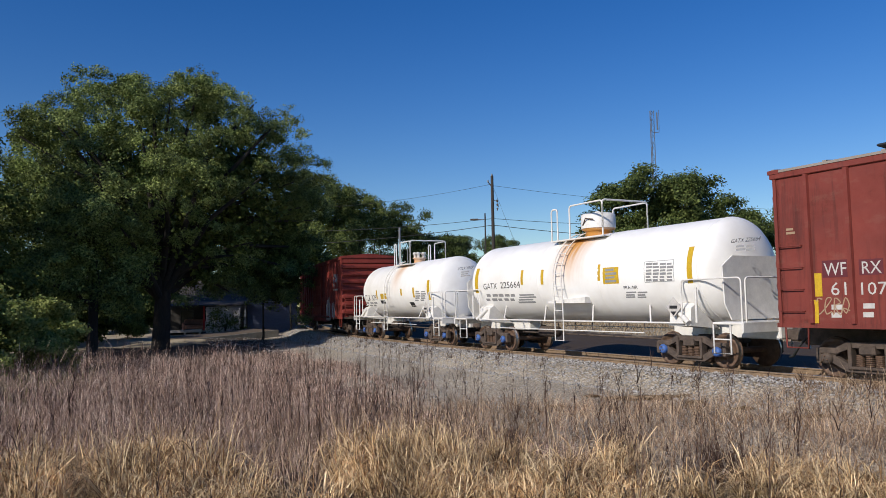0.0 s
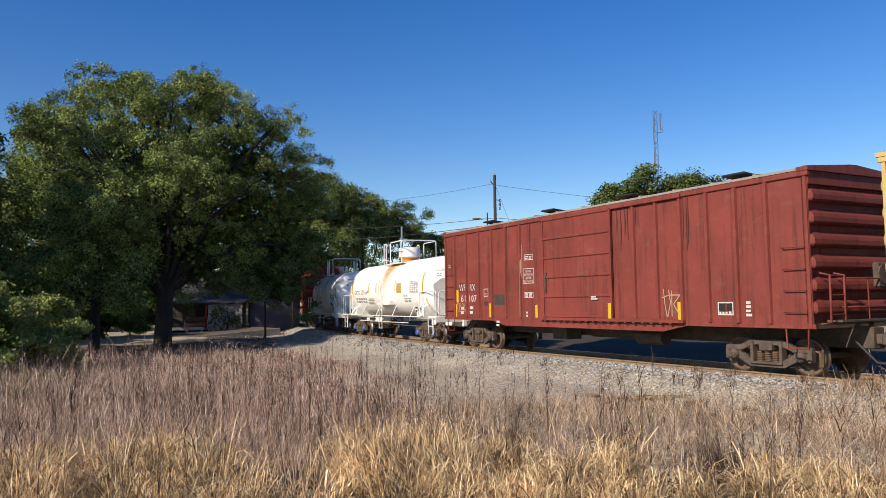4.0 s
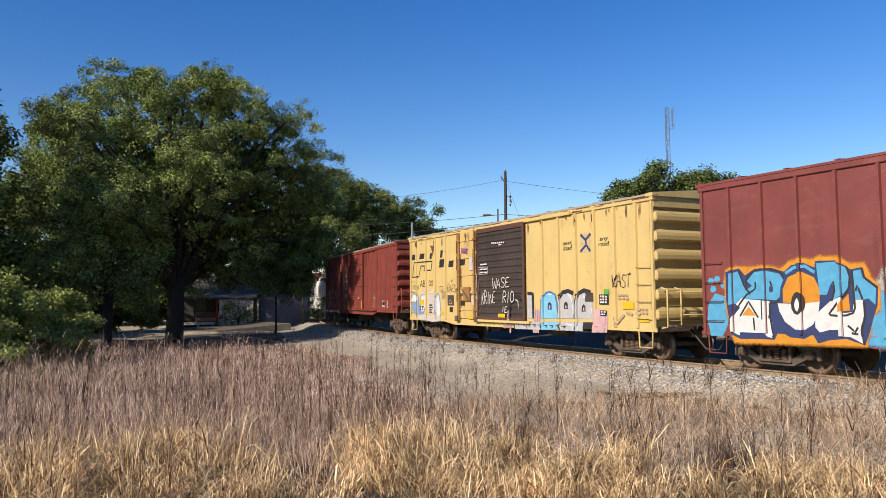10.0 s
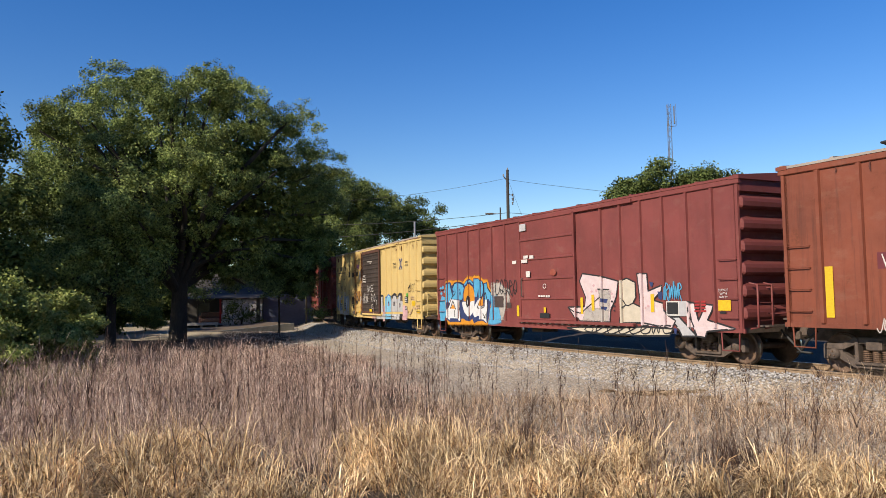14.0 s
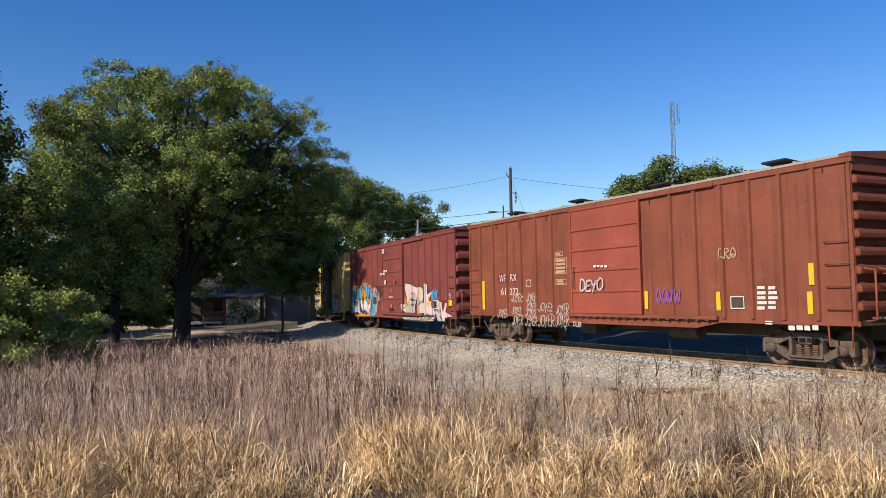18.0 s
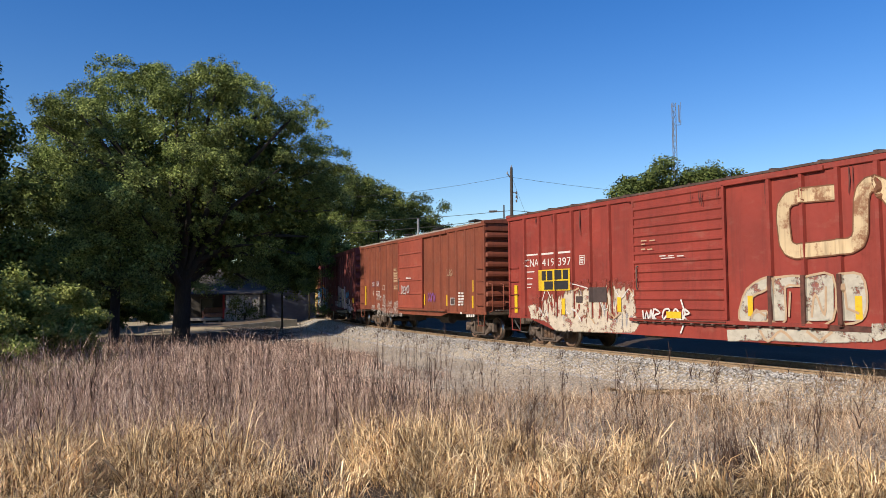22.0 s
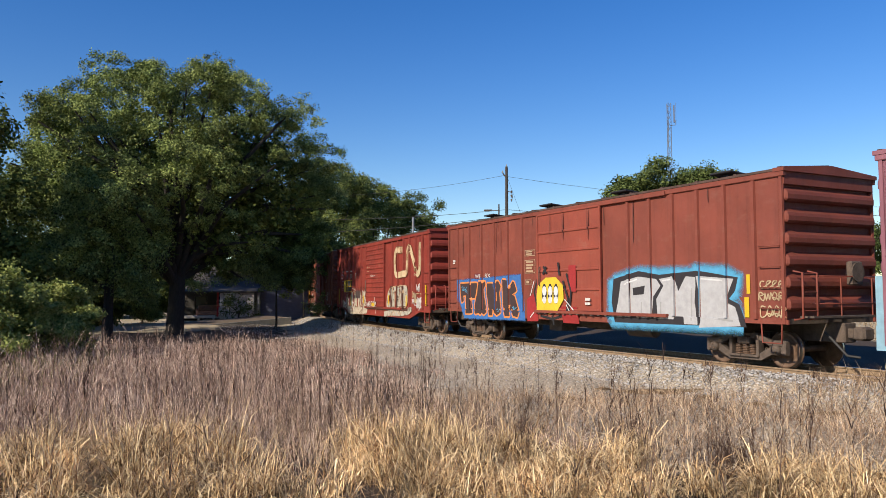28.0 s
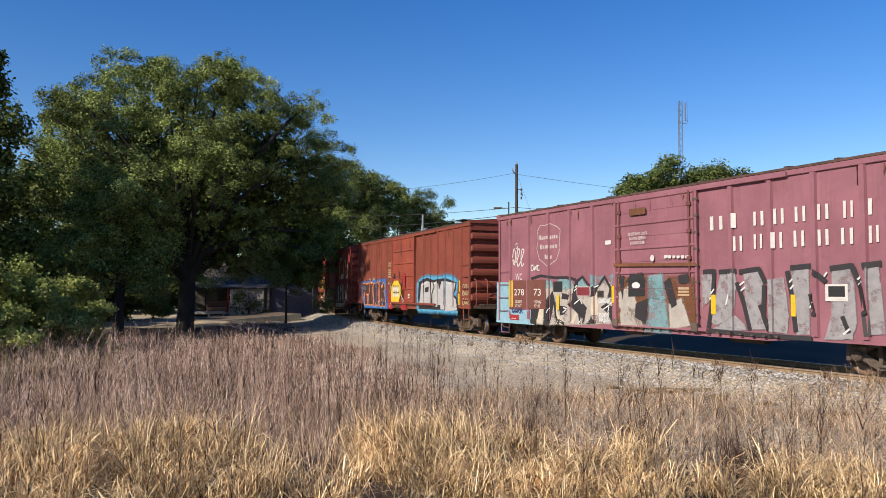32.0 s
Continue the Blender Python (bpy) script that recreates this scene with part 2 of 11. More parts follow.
# ---- ground, ballast and track ----
def ground_z(x, y):
    """Height of the ground (0 is the rail's top)."""
    d, s = off_line(x, y)
    a = np.abs(d)
    prof = np.where(d > 0, np.interp(a, [0, 0.6, 0.95, 1.9, 2.9, 5.5, 8.5, 11, 400], [-0.185, -0.18, -0.10, -0.11, -0.46, -0.58, -0.66, -0.85, -0.85]),
                    np.interp(a, [0, 1.9, 3.2, 6, 9, 13, 60, 400], [-0.185, -0.165, -0.55, -0.35, -0.08, 0.02, 0.15, 0.2]))
    x, y = np.atleast_1d(x), np.atleast_1d(y)
    # the ground climbs gently towards the oak and the house
    rise = np.clip((np.hypot(x, y) - 30) / 16, 0, 1) * np.clip((a - 5) / 5, 0, 1) * (d > 0)
    prof = prof + rise * 0.40 + 0.28 * np.clip((15 - np.hypot(x, y)) / 6, 0, 1) * np.clip((d - 8) / 3, 0, 1)
    wob = 0.06 * np.sin(x * 0.9 + 1.3 * np.sin(y * 0.45)) * np.cos(y * 0.75 + 0.6 * np.sin(x * 0.3)) + 0.03 * np.sin(2.3 * x + 1.1 * y)
    return prof + wob * np.clip((a - 2.5) / 3, 0, 1)


def ground_material():
    m, t, b = nodes_of("gravel_and_dry_soil")
    att = t.nodes.new("ShaderNodeAttribute")
    att.attribute_name = "cover"
    sep = t.nodes.new("ShaderNodeSeparateColor")
    link(t, att.outputs["Color"], sep.inputs[0])
    edge = noise_node(t, 0.9, 6, 0.65)
    fine = noise_node(t, 22, 4, 0.7)
    vor = t.nodes.new("ShaderNodeTexVoronoi")
    vor.inputs["Scale"].default_value = 17
    tc = t.nodes.new("ShaderNodeTexCoord")
    link(t, tc.outputs["Object"], vor.inputs["Vector"])
    stone = ramp_node(t, vor.outputs["Color"], [(0.1, (0.42, 0.37, 0.29)), (0.45, (0.64, 0.57, 0.46)), (0.75, (0.52, 0.47, 0.38)), (1.0, (0.80, 0.74, 0.62))])
    gap = ramp_node(t, vor.outputs["Distance"], [(0.25, (1, 1, 1)), (0.62, (0.5, 0.47, 0.43))])
    gravel = mix_node(t, 1.0, stone.outputs[0], gap.outputs[0], "MULTIPLY")
    big = noise_node(t, 0.35, 5, 0.6)
    tone = ramp_node(t, big.outputs["Fac"], [(0.35, (0.8, 0.78, 0.75)), (0.65, (1.12, 1.1, 1.05))])
    gravel = mix_node(t, 1.0, gravel, tone.outputs[0], "MULTIPLY")
    # Soil coloured near black to deepen shade between tussocks and behind the train.
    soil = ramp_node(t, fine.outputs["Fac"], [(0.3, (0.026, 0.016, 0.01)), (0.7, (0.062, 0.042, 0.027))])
    straw = ramp_node(t, edge.outputs["Fac"], [(0.3, (0.30, 0.24, 0.155)), (0.7, (0.44, 0.37, 0.25))])
    def lessened(ch, lo, hi):
        add = t.nodes.new("ShaderNodeMath")
        add.operation = "ADD"
        sub = t.nodes.new("ShaderNodeMath")
        sub.operation, sub.inputs[1].default_value = "SUBTRACT", 0.5
        link(t, edge.outputs["Fac"], sub.inputs[0])
        link(t, ch, add.inputs[0])
        link(t, sub.outputs[0], add.inputs[1])
        return ramp_node(t, add.outputs[0], [(lo, (0, 0, 0)), (hi, (1, 1, 1))]).outputs[0]
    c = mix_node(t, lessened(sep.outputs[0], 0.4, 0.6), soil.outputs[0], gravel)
    c = mix_node(t, lessened(sep.outputs[1], 0.35, 0.6), c, straw.outputs[0])
    # Gravel darkened in colour for the shade under the train.
    shaded_bed = mix_node(t, 1.0, gravel, (0.33, 0.27, 0.22), "MULTIPLY")
    c = mix_node(t, lessened(sep.outputs[2], 0.4, 0.7), c, shaded_bed)
    link(t, c, b.inputs["Base Color"])
    b.inputs["Roughness"].default_value = 0.95
    bump_node(t, b, vor.outputs["Distance"], 0.6, 0.03)
    return m


def build_ground():
    def axis(lo, hi, step, far):
        mid = np.arange(lo, hi + step / 2, step)
        up, dn = [hi], [lo]
        w = step
        while up[-1] < far:
            w *= 1.35
            up.append(up[-1] + w)
        w = step
        while dn[-1] > -far:
            w *= 1.35
            dn.append(dn[-1] - w)
        return np.concatenate([np.array(dn[:0:-1]), mid, np.array(up[1:])])
    gx, gy = axis(-34, 34, 0.5, 2500), axis(2, 96, 0.5, 2500)
    X, Y = np.meshgrid(gx, gy)
    x, y = X.ravel(), Y.ravel()
    z = ground_z(x, y)
    n, m = len(gx), len(gy)
    i = np.arange(n * m).reshape(m, n)
    faces = np.stack([i[:-1, :-1], i[:-1, 1:], i[1:, 1:], i[1:, :-1]], -1).reshape(-1, 4)
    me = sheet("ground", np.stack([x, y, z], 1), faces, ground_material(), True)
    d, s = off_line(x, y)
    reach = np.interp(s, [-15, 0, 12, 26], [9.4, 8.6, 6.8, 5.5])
    # Beyond the track gravel gives way to dark soil, deepening the train's shadow.
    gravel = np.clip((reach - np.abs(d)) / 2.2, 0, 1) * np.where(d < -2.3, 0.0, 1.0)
    # Straw starts past that shadow; under the oak dark soil stands for shade.
    straw = np.clip((-d - 9.5) / 2.5, 0, 1) + np.clip((np.hypot(x, y) - 44) / 4, 0, 1) * np.clip((d - 6) / 3, 0, 1) * np.clip((-16.5 - np.degrees(np.arctan2(x, y))) / 2.5, 0.1, 0.9)
    # Strip between the rails whose colour is darkened as shade under the train.
    bed_shade = np.clip((1.9 - np.abs(d)) / 0.5, 0, 1)
    col = np.stack([gravel, np.clip(straw, 0, 1), bed_shade, 0 * d + 1], 1).astype(np.float32)
    ca = me.color_attributes.new("cover", "FLOAT_COLOR", "POINT")
    ca.data.foreach_set("color", col.ravel())
    tagged(new("ground", me), "dry field with a pale gravel strip beside the railway", "ground", kind="structure")


def build_track():
    track = thing("railway_track", "single railway track of brown steel rails on gravel ballast", "railway track", kind="structure")
    head = [(-0.036, 0), (-0.03, 0.0), (0.03, 0.0), (0.036, -0.008), (0.036, -0.035), (0.009, -0.05), (0.009, -0.135), (0.07, -0.155), (0.07, -0.168), (-0.07, -0.168), (-0.07, -0.155), (-0.009, -0.135), (-0.009, -0.05), (-0.036, -0.035)]
    for side in (0.7535, -0.7535):
        sh = Shape()
        ss = np.concatenate([np.arange(-150, -30, 6.0), np.arange(-30, 75, 1.0), np.arange(75, 150, 5.0)])
        vs, fs, n = [], [], len(head)
        for s in ss:
            for o, z in head:
                x, y, h = line_at(s, side + o)
                vs.append((x, y, z))
        for a in range(len(ss) - 1):
            fs += [(a * n + i, a * n + (i + 1) % n, (a + 1) * n + (i + 1) % n, (a + 1) * n + i) for i in range(n)]
        sh.add(vs, fs)
        ob = part("rail", sh, RAIL_SIDE, track, "rusty rail with a polished head")
        ob.data.materials.append(TREAD)
        for p in ob.data.polygons:
            if p.index % n == 1:
                p.material_index = 1
    tie = Shape().box(-0.115, 0.115, -1.3, 1.3, -0.36, -0.17, 0.012).mesh("tie", WOOD_TIE)
    plate = Shape().box(-0.1, 0.1, -0.18, 0.18, -0.17, -0.158).mesh("tie_plate", RAIL_SIDE)
    rng = random.Random(5)
    for s in np.arange(-22, 66, 0.55):
        x, y, h = line_at(s)
        part("tie", tie, WOOD_TIE, track, at=pose(x, y, rng.uniform(-0.02, 0.004), 0, 0, math.degrees(h) + rng.uniform(-1.5, 1.5)))
    # crushed stone: loose pieces on the ballast and the strip beside it
    g = np.random.default_rng(11)
    n = 21000
    s = g.uniform(-17, 34, n)
    d = np.where(g.random(n) < 0.78, g.uniform(0.95, 3.3, n), g.uniform(3.0, 8.5, n))
    h = np.interp(s, S_GRID, _turn)
    x, y = np.interp(s, S_GRID, _px) - np.sin(h) * d, np.interp(s, S_GRID, _py) + np.cos(h) * d
    z = ground_z(x, y)
    r = g.uniform(0.016, 0.042, n) * np.where(d > 3.4, 0.8, 1.0)
    base = np.array([(1, 0, -.5), (-.5, .87, -.5), (-.5, -.87, -.5), (-1, .1, .45), (.5, -.9, .4), (.5, .8, .5), (0, 0, 1.0)])
    fc = np.array([(0, 4, 5), (0, 5, 1), (1, 5, 3), (1, 3, 2), (2, 3, 4), (2, 4, 0), (3, 5, 6), (5, 4, 6), (4, 3, 6)])
    v = base[None] * (1 + g.uniform(-.3, .3, (n, 7, 3)))
    w = g.uniform(0, 6.28, n)
    vx = v[..., 0] * np.cos(w)[:, None] - v[..., 1] * np.sin(w)[:, None]
    vy = v[..., 0] * np.sin(w)[:, None] + v[..., 1] * np.cos(w)[:, None]
    V = np.stack([x[:, None] + vx * r[:, None], y[:, None] + vy * r[:, None], z[:, None] + v[..., 2] * r[:, None] * 0.75 + 0.01], -1).reshape(-1, 3)
    F = (fc[None] + np.arange(n)[:, None, None] * 7).reshape(-1, 3)
    m, t, b = nodes_of("crushed_stone")
    geo = t.nodes.new("ShaderNodeNewGeometry")
    rr = ramp_node(t, geo.outputs["Random Per Island"], [(0.0, (0.13, 0.125, 0.12)), (0.35, (0.40, 0.37, 0.33)), (0.7, (0.33, 0.32, 0.315)), (1.0, (0.58, 0.55, 0.50))])
    nn = noise_node(t, 30, 3)
    tone = ramp_node(t, nn.outputs["Fac"], [(0.3, (0.75,) * 3), (0.7, (1.1,) * 3)])
    link(t, mix_node(t, 1.0, rr.outputs[0], tone.outputs[0], "MULTIPLY"), b.inputs["Base Color"])
    b.inputs["Roughness"].default_value = 0.95
    tagged(new("ballast_stones", sheet("ballast_stones", V, F, m)), "loose pale crushed limestone along the track", "gravel", kind="stuff")


def litter_patch(deg, dist, r, seed):
    """A dark mat of dead stems and leaves lying on the gravel."""
    g = np.random.default_rng(seed)
    cx, cy = dist * math.sin(radians(deg)), dist * math.cos(radians(deg))
    n = int(800 * r) + 30
    a, q = g.uniform(0, 6.28, n), np.sqrt(g.random(n)) * r
    x, y = cx + q * np.cos(a) * 1.5, cy + q * np.sin(a) * 0.5 - q * np.cos(a) * 0.35
    w = g.uniform(0, 6.28, n)
    L = g.uniform(0.04, 0.16, n)
    z = ground_z(x, y) + 0.01 + g.uniform(0, 0.05, n) * (1 - q / r)
    dx, dy = np.cos(w) * L, np.sin(w) * L
    V = np.stack([np.stack([x - dx, y - dy, z], 1), np.stack([x - dy * 0.2, y + dx * 0.2, z + 0.02], 1), np.stack([x + dx, y + dy, z + g.uniform(-0.01, 0.04, n)], 1), np.stack([x + dy * 0.2, y - dx * 0.2, z], 1)], 1).reshape(-1, 3)
    tagged(new("dead_litter", sheet("dead_litter", V, np.arange(4 * n).reshape(-1, 4), LITTER)), "dark mat of dead stems lying on the gravel", "litter", kind="stuff")


LITTER = leaf_mat("dead_brown_litter", (0.16, 0.11, 0.07), (0.42, 0.31, 0.19), 0.0, 0.9)
build_ground()
build_track()
for k, (deg, dist, r) in enumerate(((14.9, 17.7, 0.62), (11.0, 18.0, 0.10), (8.3, 17.0, 0.12), (21.5, 16.2, 0.10), (26.0, 15.4, 0.14), (18.2, 17.0, 0.08))):
    litter_patch(deg, dist, r, 300 + k)

# ---- the train ----
WHEEL_R = 0.42
TRAIN = []          # (car, place of its middle in the train, bolster spacing, trucks, wheelsets)


def truck_meshes():
    out = [(-1.10, 0.36), (-1.10, 0.58), (-0.74, 0.62), (-0.44, 0.78), (0.44, 0.78), (0.74, 0.62), (1.10, 0.58), (1.10, 0.36), (0.82, 0.35), (0.45, 0.16), (-0.45, 0.16), (-0.82, 0.35)]
    inner = [(-0.70, 0.47), (-0.70, 0.52), (-0.44, 0.62), (-0.30, 0.66), (0.30, 0.66), (0.44, 0.62), (0.70, 0.52), (0.70, 0.47), (0.60, 0.42), (0.33, 0.27), (-0.33, 0.27), (-0.60, 0.42)]
    n, y0, y1 = len(out), 0.94, 1.06
    fr = Shape()
    vs = [(x, y, z) for y in (y0, y1) for ring in (out, inner) for x, z in ring]
    fs = []
    for i in range(n):
        j = (i + 1) % n
        fs += [(i, j, n + j, n + i), (2 * n + i, 3 * n + i, 3 * n + j, 2 * n + j), (i, 2 * n + i, 2 * n + j, j), (n + i, n + j, 3 * n + j, 3 * n + i)]
    fr.add(vs, fs)
    for sx in (1, -1):
        fr.box(*sorted((sx * 0.64, sx * 1.13)), 0.91, 1.09, 0.50, 0.64, 0.03)
        fr.box(*sorted((sx * 1.03, sx * 1.13)), 0.91, 1.09, 0.30, 0.55, 0.02)
        fr.box(*sorted((sx * 0.34, sx * 0.42)), 0.90, 1.10, 0.25, 0.76, 0.015)
    fr.box(-0.42, 0.42, 0.88, 1.12, 0.22, 0.28, 0.015)
    bolster = Shape().box(-0.17, 0.17, -1.13, 1.13, 0.52, 0.72, 0.03).box(-0.26, 0.26, -0.5, 0.5, 0.56, 0.80, 0.03)
    coil = []
    for k in range(6):
        z = 0.28 + k * 0.04
        coil += [(z, 0.062), (z + 0.01, 0.085), (z + 0.028, 0.085), (z + 0.038, 0.062)]
    spring = Shape().lathe(coil, "z", 10, False)
    wheel = Shape()
    for s in (1, -1):
        prof = [(0.67, 0.06), (0.67, 0.445), (0.70, 0.45), (0.715, 0.425), (0.80, 0.415), (0.815, 0.405), (0.815, 0.345), (0.765, 0.325), (0.745, 0.19), (0.80, 0.15), (0.83, 0.13), (0.83, 0.06)]
        wheel.lathe([(s * y, r) for y, r in prof], "y", 28)
    wheel.lathe([(-1.0, 0.075), (1.0, 0.075)], "y", 12)
    for s in (1, -1):
        for k in range(3):
            w = 2.094 * k
            wheel.lathe([(s * 1.15, 0.02), (s * 1.175, 0.018)], "y", 6, False, (0.055 * math.cos(w), 0, 0.055 * math.sin(w)))
    wm = wheel.mesh("wheelset", WHEEL_STEEL)
    wm.materials.append(TREAD)
    for p in wm.polygons:
        c = p.center
        r = math.hypot(c.x, c.z)
        if 0.41 < r < 0.425:
            p.material_index = 1
    cap = Shape().lathe([(0.96, 0.125), (1.10, 0.125), (1.14, 0.105), (1.155, 0.08), (1.155, 0.02)], "y", 16)
    beam = Shape().box(-0.05, 0.05, -0.85, 0.85, 0.36, 0.44, 0.01)
    shoe = Shape().prism([(-0.03, 0.26), (0.04, 0.24), (0.05, 0.42), (0.04, 0.6), (-0.03, 0.58)], "y", -0.045, 0.045)
    return {k: v if not isinstance(v, Shape) else v.mesh(k, m) for k, (v, m) in dict(frame_side=(fr, STEEL_DARK), bolster=(bolster, STEEL_DARK), spring=(spring, WHEEL_STEEL), wheelset=(wm, None), cap=(cap, STEEL_DARK), blue=(cap, BLUE_STEEL), beam=(beam, STEEL_DARK), shoe=(shoe, STEEL_DARK)).items()}


BLUE_STEEL = plain("blue_bearing_cap", (0.05, 0.12, 0.36), 0.6)
TRUCK = truck_meshes()


def add_trucks(car, spacing, middle, blue=False, base=0.875):
    trucks, wheels = [], []
    for x in (spacing / 2, -spacing / 2):
        tr = part("truck", TRUCK["bolster"], None, car, "brown cast steel truck", at=pose(x, 0, 0))
        for turn in (0, 180):
            part("side_frame", TRUCK["frame_side"], None, tr, at=pose(0, 0, 0, 0, 0, turn))
            for k in (-0.2, 0, 0.2):
                part("spring", TRUCK["spring"], None, tr, at=pose(k, 1.0 if not turn else -1.0, 0))
            for w in (base, -base):
                part("bearing_cap", TRUCK["blue" if blue else "cap"], None, tr, "blue round bearing cap" if blue else "", at=pose(w, 0, WHEEL_R, 0, 0, turn))
        for w in (base, -base):
            wheels.append((part("wheelset", TRUCK["wheelset"], None, tr, "steel wheel pair with bright rims", at=pose(w, 0, WHEEL_R)), w))
            s = 1 if w > 0 else -1
            part("brake_beam", TRUCK["beam"], None, tr, at=pose(w - s * 0.5, 0, 0))
            for y in (0.755, -0.755):
                part("brake_shoe", TRUCK["shoe"], None, tr, at=pose(w - s * 0.46, y, 0, 0, 0, 0 if s < 0 else 180))
        trucks.append((tr, x))
    TRAIN.append((car, middle, spacing, trucks, wheels))


def within(q, ring):
    """Whether a point lies inside an outline."""
    inside = False
    for (x0, y0), (x1, y1) in zip(ring, ring[1:] + ring[:1]):
        if (y0 > q[1]) != (y1 > q[1]) and q[0] < (x1 - x0) * (q[1] - y0) / (y1 - y0) + x0:
            inside = not inside
    return inside


def curved(line, n=3):
    """A hand-drawn run of points without hard corners."""
    q = [line[0], *line, line[-1]]
    out = []
    for p0, p1, p2, p3 in zip(q, q[1:], q[2:], q[3:]):
        for k in range(n):
            t = k / n
            out.append(tuple(0.5 * (2 * p1[j] + (p2[j] - p0[j]) * t + (2 * p0[j] - 5 * p1[j] + 4 * p2[j] - p3[j]) * t * t + (3 * p1[j] - p0[j] - 3 * p2[j] + p3[j]) * t ** 3) for j in (0, 1)))
    return out + [line[-1]]


class Side:
    """The near side of a car as a drawing board: a runs from the car's front end backwards, z up; paint follows the posts."""

    def __init__(self, car, length, plane, posts=(), flat=False, bulge=None, foot=-9.0):
        self.car, self.length, self.plane, self.posts, self.bulge = car, length, plane, posts, bulge
        self.layer, self.foot = 0, foot

    def depth(self, a, z):
        if self.bulge:
            return self.bulge(z)
        if z < self.foot:
            return self.plane + 0.014
        for p, w, d in self.posts:
            if abs(a - p) < w / 2:
                return self.plane + d
        return self.plane

    def place(self, pts, up):
        return [(self.length / 2 - a, self.depth(a, z) + up, z) for a, z in pts]

    def lift(self):
        self.layer += 1
        return 0.003 + 0.00028 * self.layer

    def cells(self, sh, quad, up):
        """A quad (four a, z corners) laid on the side in small pieces."""
        (a0, z0), (a1, z1), (a2, z2), (a3, z3) = quad
        n = max(1, int(max(abs(a1 - a0), abs(a2 - a3), abs(a2 - a0)) / 0.05))
        m = max(1, int(max(abs(z3 - z0), abs(z2 - z1)) / (0.12 if self.bulge else 9)))
        pts, fs = [], []
        for j in range(m + 1):
            for i in range(n + 1):
                u, v = i / n, j / m
                pts.append(((1 - v) * ((1 - u) * a0 + u * a1) + v * ((1 - u) * a3 + u * a2), (1 - v) * ((1 - u) * z0 + u * z1) + v * ((1 - u) * z3 + u * z2)))
        for j in range(m):
            for i in range(n):
                k = j * (n + 1) + i
                fs.append((k, k + 1, k + n + 2, k + n + 1))
        sh.add(self.place(pts, up), fs)

    def rect(self, name, a, z, w, h, mat, label=""):
        sh, up = Shape(), self.lift()
        self.cells(sh, [(a, z), (a + w, z), (a + w, z + h), (a, z + h)], up)
        return part(name, sh, mat, self.car, label)

    def bars(self, name, rows, mat, label="", slant=0.0):
        """Several painted bars (a, z, width, height) as one patch of marking."""
        sh, up = Shape(), self.lift()
        small = max(r[3] for r in rows) < 0.16
        for a, z, w, h in rows:
            self.cells(sh, [(a, z), (a + w, z), (a + w + slant * h, z + h), (a + slant * h, z + h)], up)
            if not small:
                part(name, sh, mat, self.car, label)
                sh = Shape()
        if small:
            part(name, sh, mat, self.car, label, kind="stuff" if len(rows) > 1 else "")

    def outline(self, name, a, z, w, h, e, mat, label=""):
        """A painted rectangle's border."""
        up, rim = self.lift(), []
        n, m = max(1, int(w / 0.05)), max(1, int(h / 0.05))
        rim += [(i / n, 0) for i in range(n)] + [(1, j / m) for j in range(m)] + [(1 - i / n, 1) for i in range(n)] + [(0, 1 - j / m) for j in range(m)]
        out = [(a + u * w, z + v * h) for u, v in rim]
        inn = [(a + e + u * (w - 2 * e), z + e + v * (h - 2 * e)) for u, v in rim]
        k = len(rim)
        return part(name, Shape().add(self.place(out, up) + self.place(inn, up), [(i, (i + 1) % k, k + (i + 1) % k, k + i) for i in range(k)]), mat, self.car, label)

    def strokes(self, name, lines, width, mat, label="", taper=False):
        """Brush or spray strokes: each a run of (a, z) points, drawn with round joins."""
        for line in lines:
            up = self.lift()
            pts = []
            if name == "graffiti" and width <= 0.06 and len(line) > 3:
                line = curved(line)
            for (p, q) in zip(line, line[1:]):
                k = max(1, int(math.dist(p, q) / 0.06))
                pts += [(p[0] + (q[0] - p[0]) * i / k, p[1] + (q[1] - p[1]) * i / k) for i in range(k)]
            pts.append(line[-1])
            m, rows = max(1, int(width / 0.07)), [[] for k in range(max(1, int(width / 0.07)) + 1)]
            for i, q in enumerate(pts):
                f, g = pts[max(i - 1, 0)], pts[min(i + 1, len(pts) - 1)]
                dx, dz = g[0] - f[0], g[1] - f[1]
                r = math.hypot(dx, dz) or 1
                w = width / 2 * (1 - (0.6 * abs(2 * i / max(1, len(pts) - 1) - 1) if taper else 0))
                for k in range(m + 1):
                    o = w * (1 - 2 * k / m)
                    rows[k].append((q[0] - dz / r * o, q[1] + dx / r * o))
            n = len(pts)
            part(name, Shape().add([v for row in rows for v in self.place(row, up)], [(k * n + i, k * n + i + 1, (k + 1) * n + i + 1, (k + 1) * n + i) for k in range(m) for i in range(n - 1)]), mat, self.car, label)

    def blob(self, name, rim_pts, mat, label="", soft=0.0, round=False):
        """A filled patch with the given outline, laid over the posts; soft fades its rim out over that many metres."""
        up = self.lift()
        rim_pts = list(rim_pts)
        if round:
            n, q = len(rim_pts), rim_pts
            rim_pts = []
            for i in range(n):
                p0, p1, p2, p3 = q[i - 1], q[i], q[(i + 1) % n], q[(i + 2) % n]
                for k in range(4):
                    t = k / 4
                    rim_pts.append(tuple(0.5 * (2 * p1[j] + (p2[j] - p0[j]) * t + (2 * p0[j] - 5 * p1[j] + 4 * p2[j] - p3[j]) * t * t + (3 * p1[j] - p0[j] - 3 * p2[j] + p3[j]) * t ** 3) for j in (0, 1)))
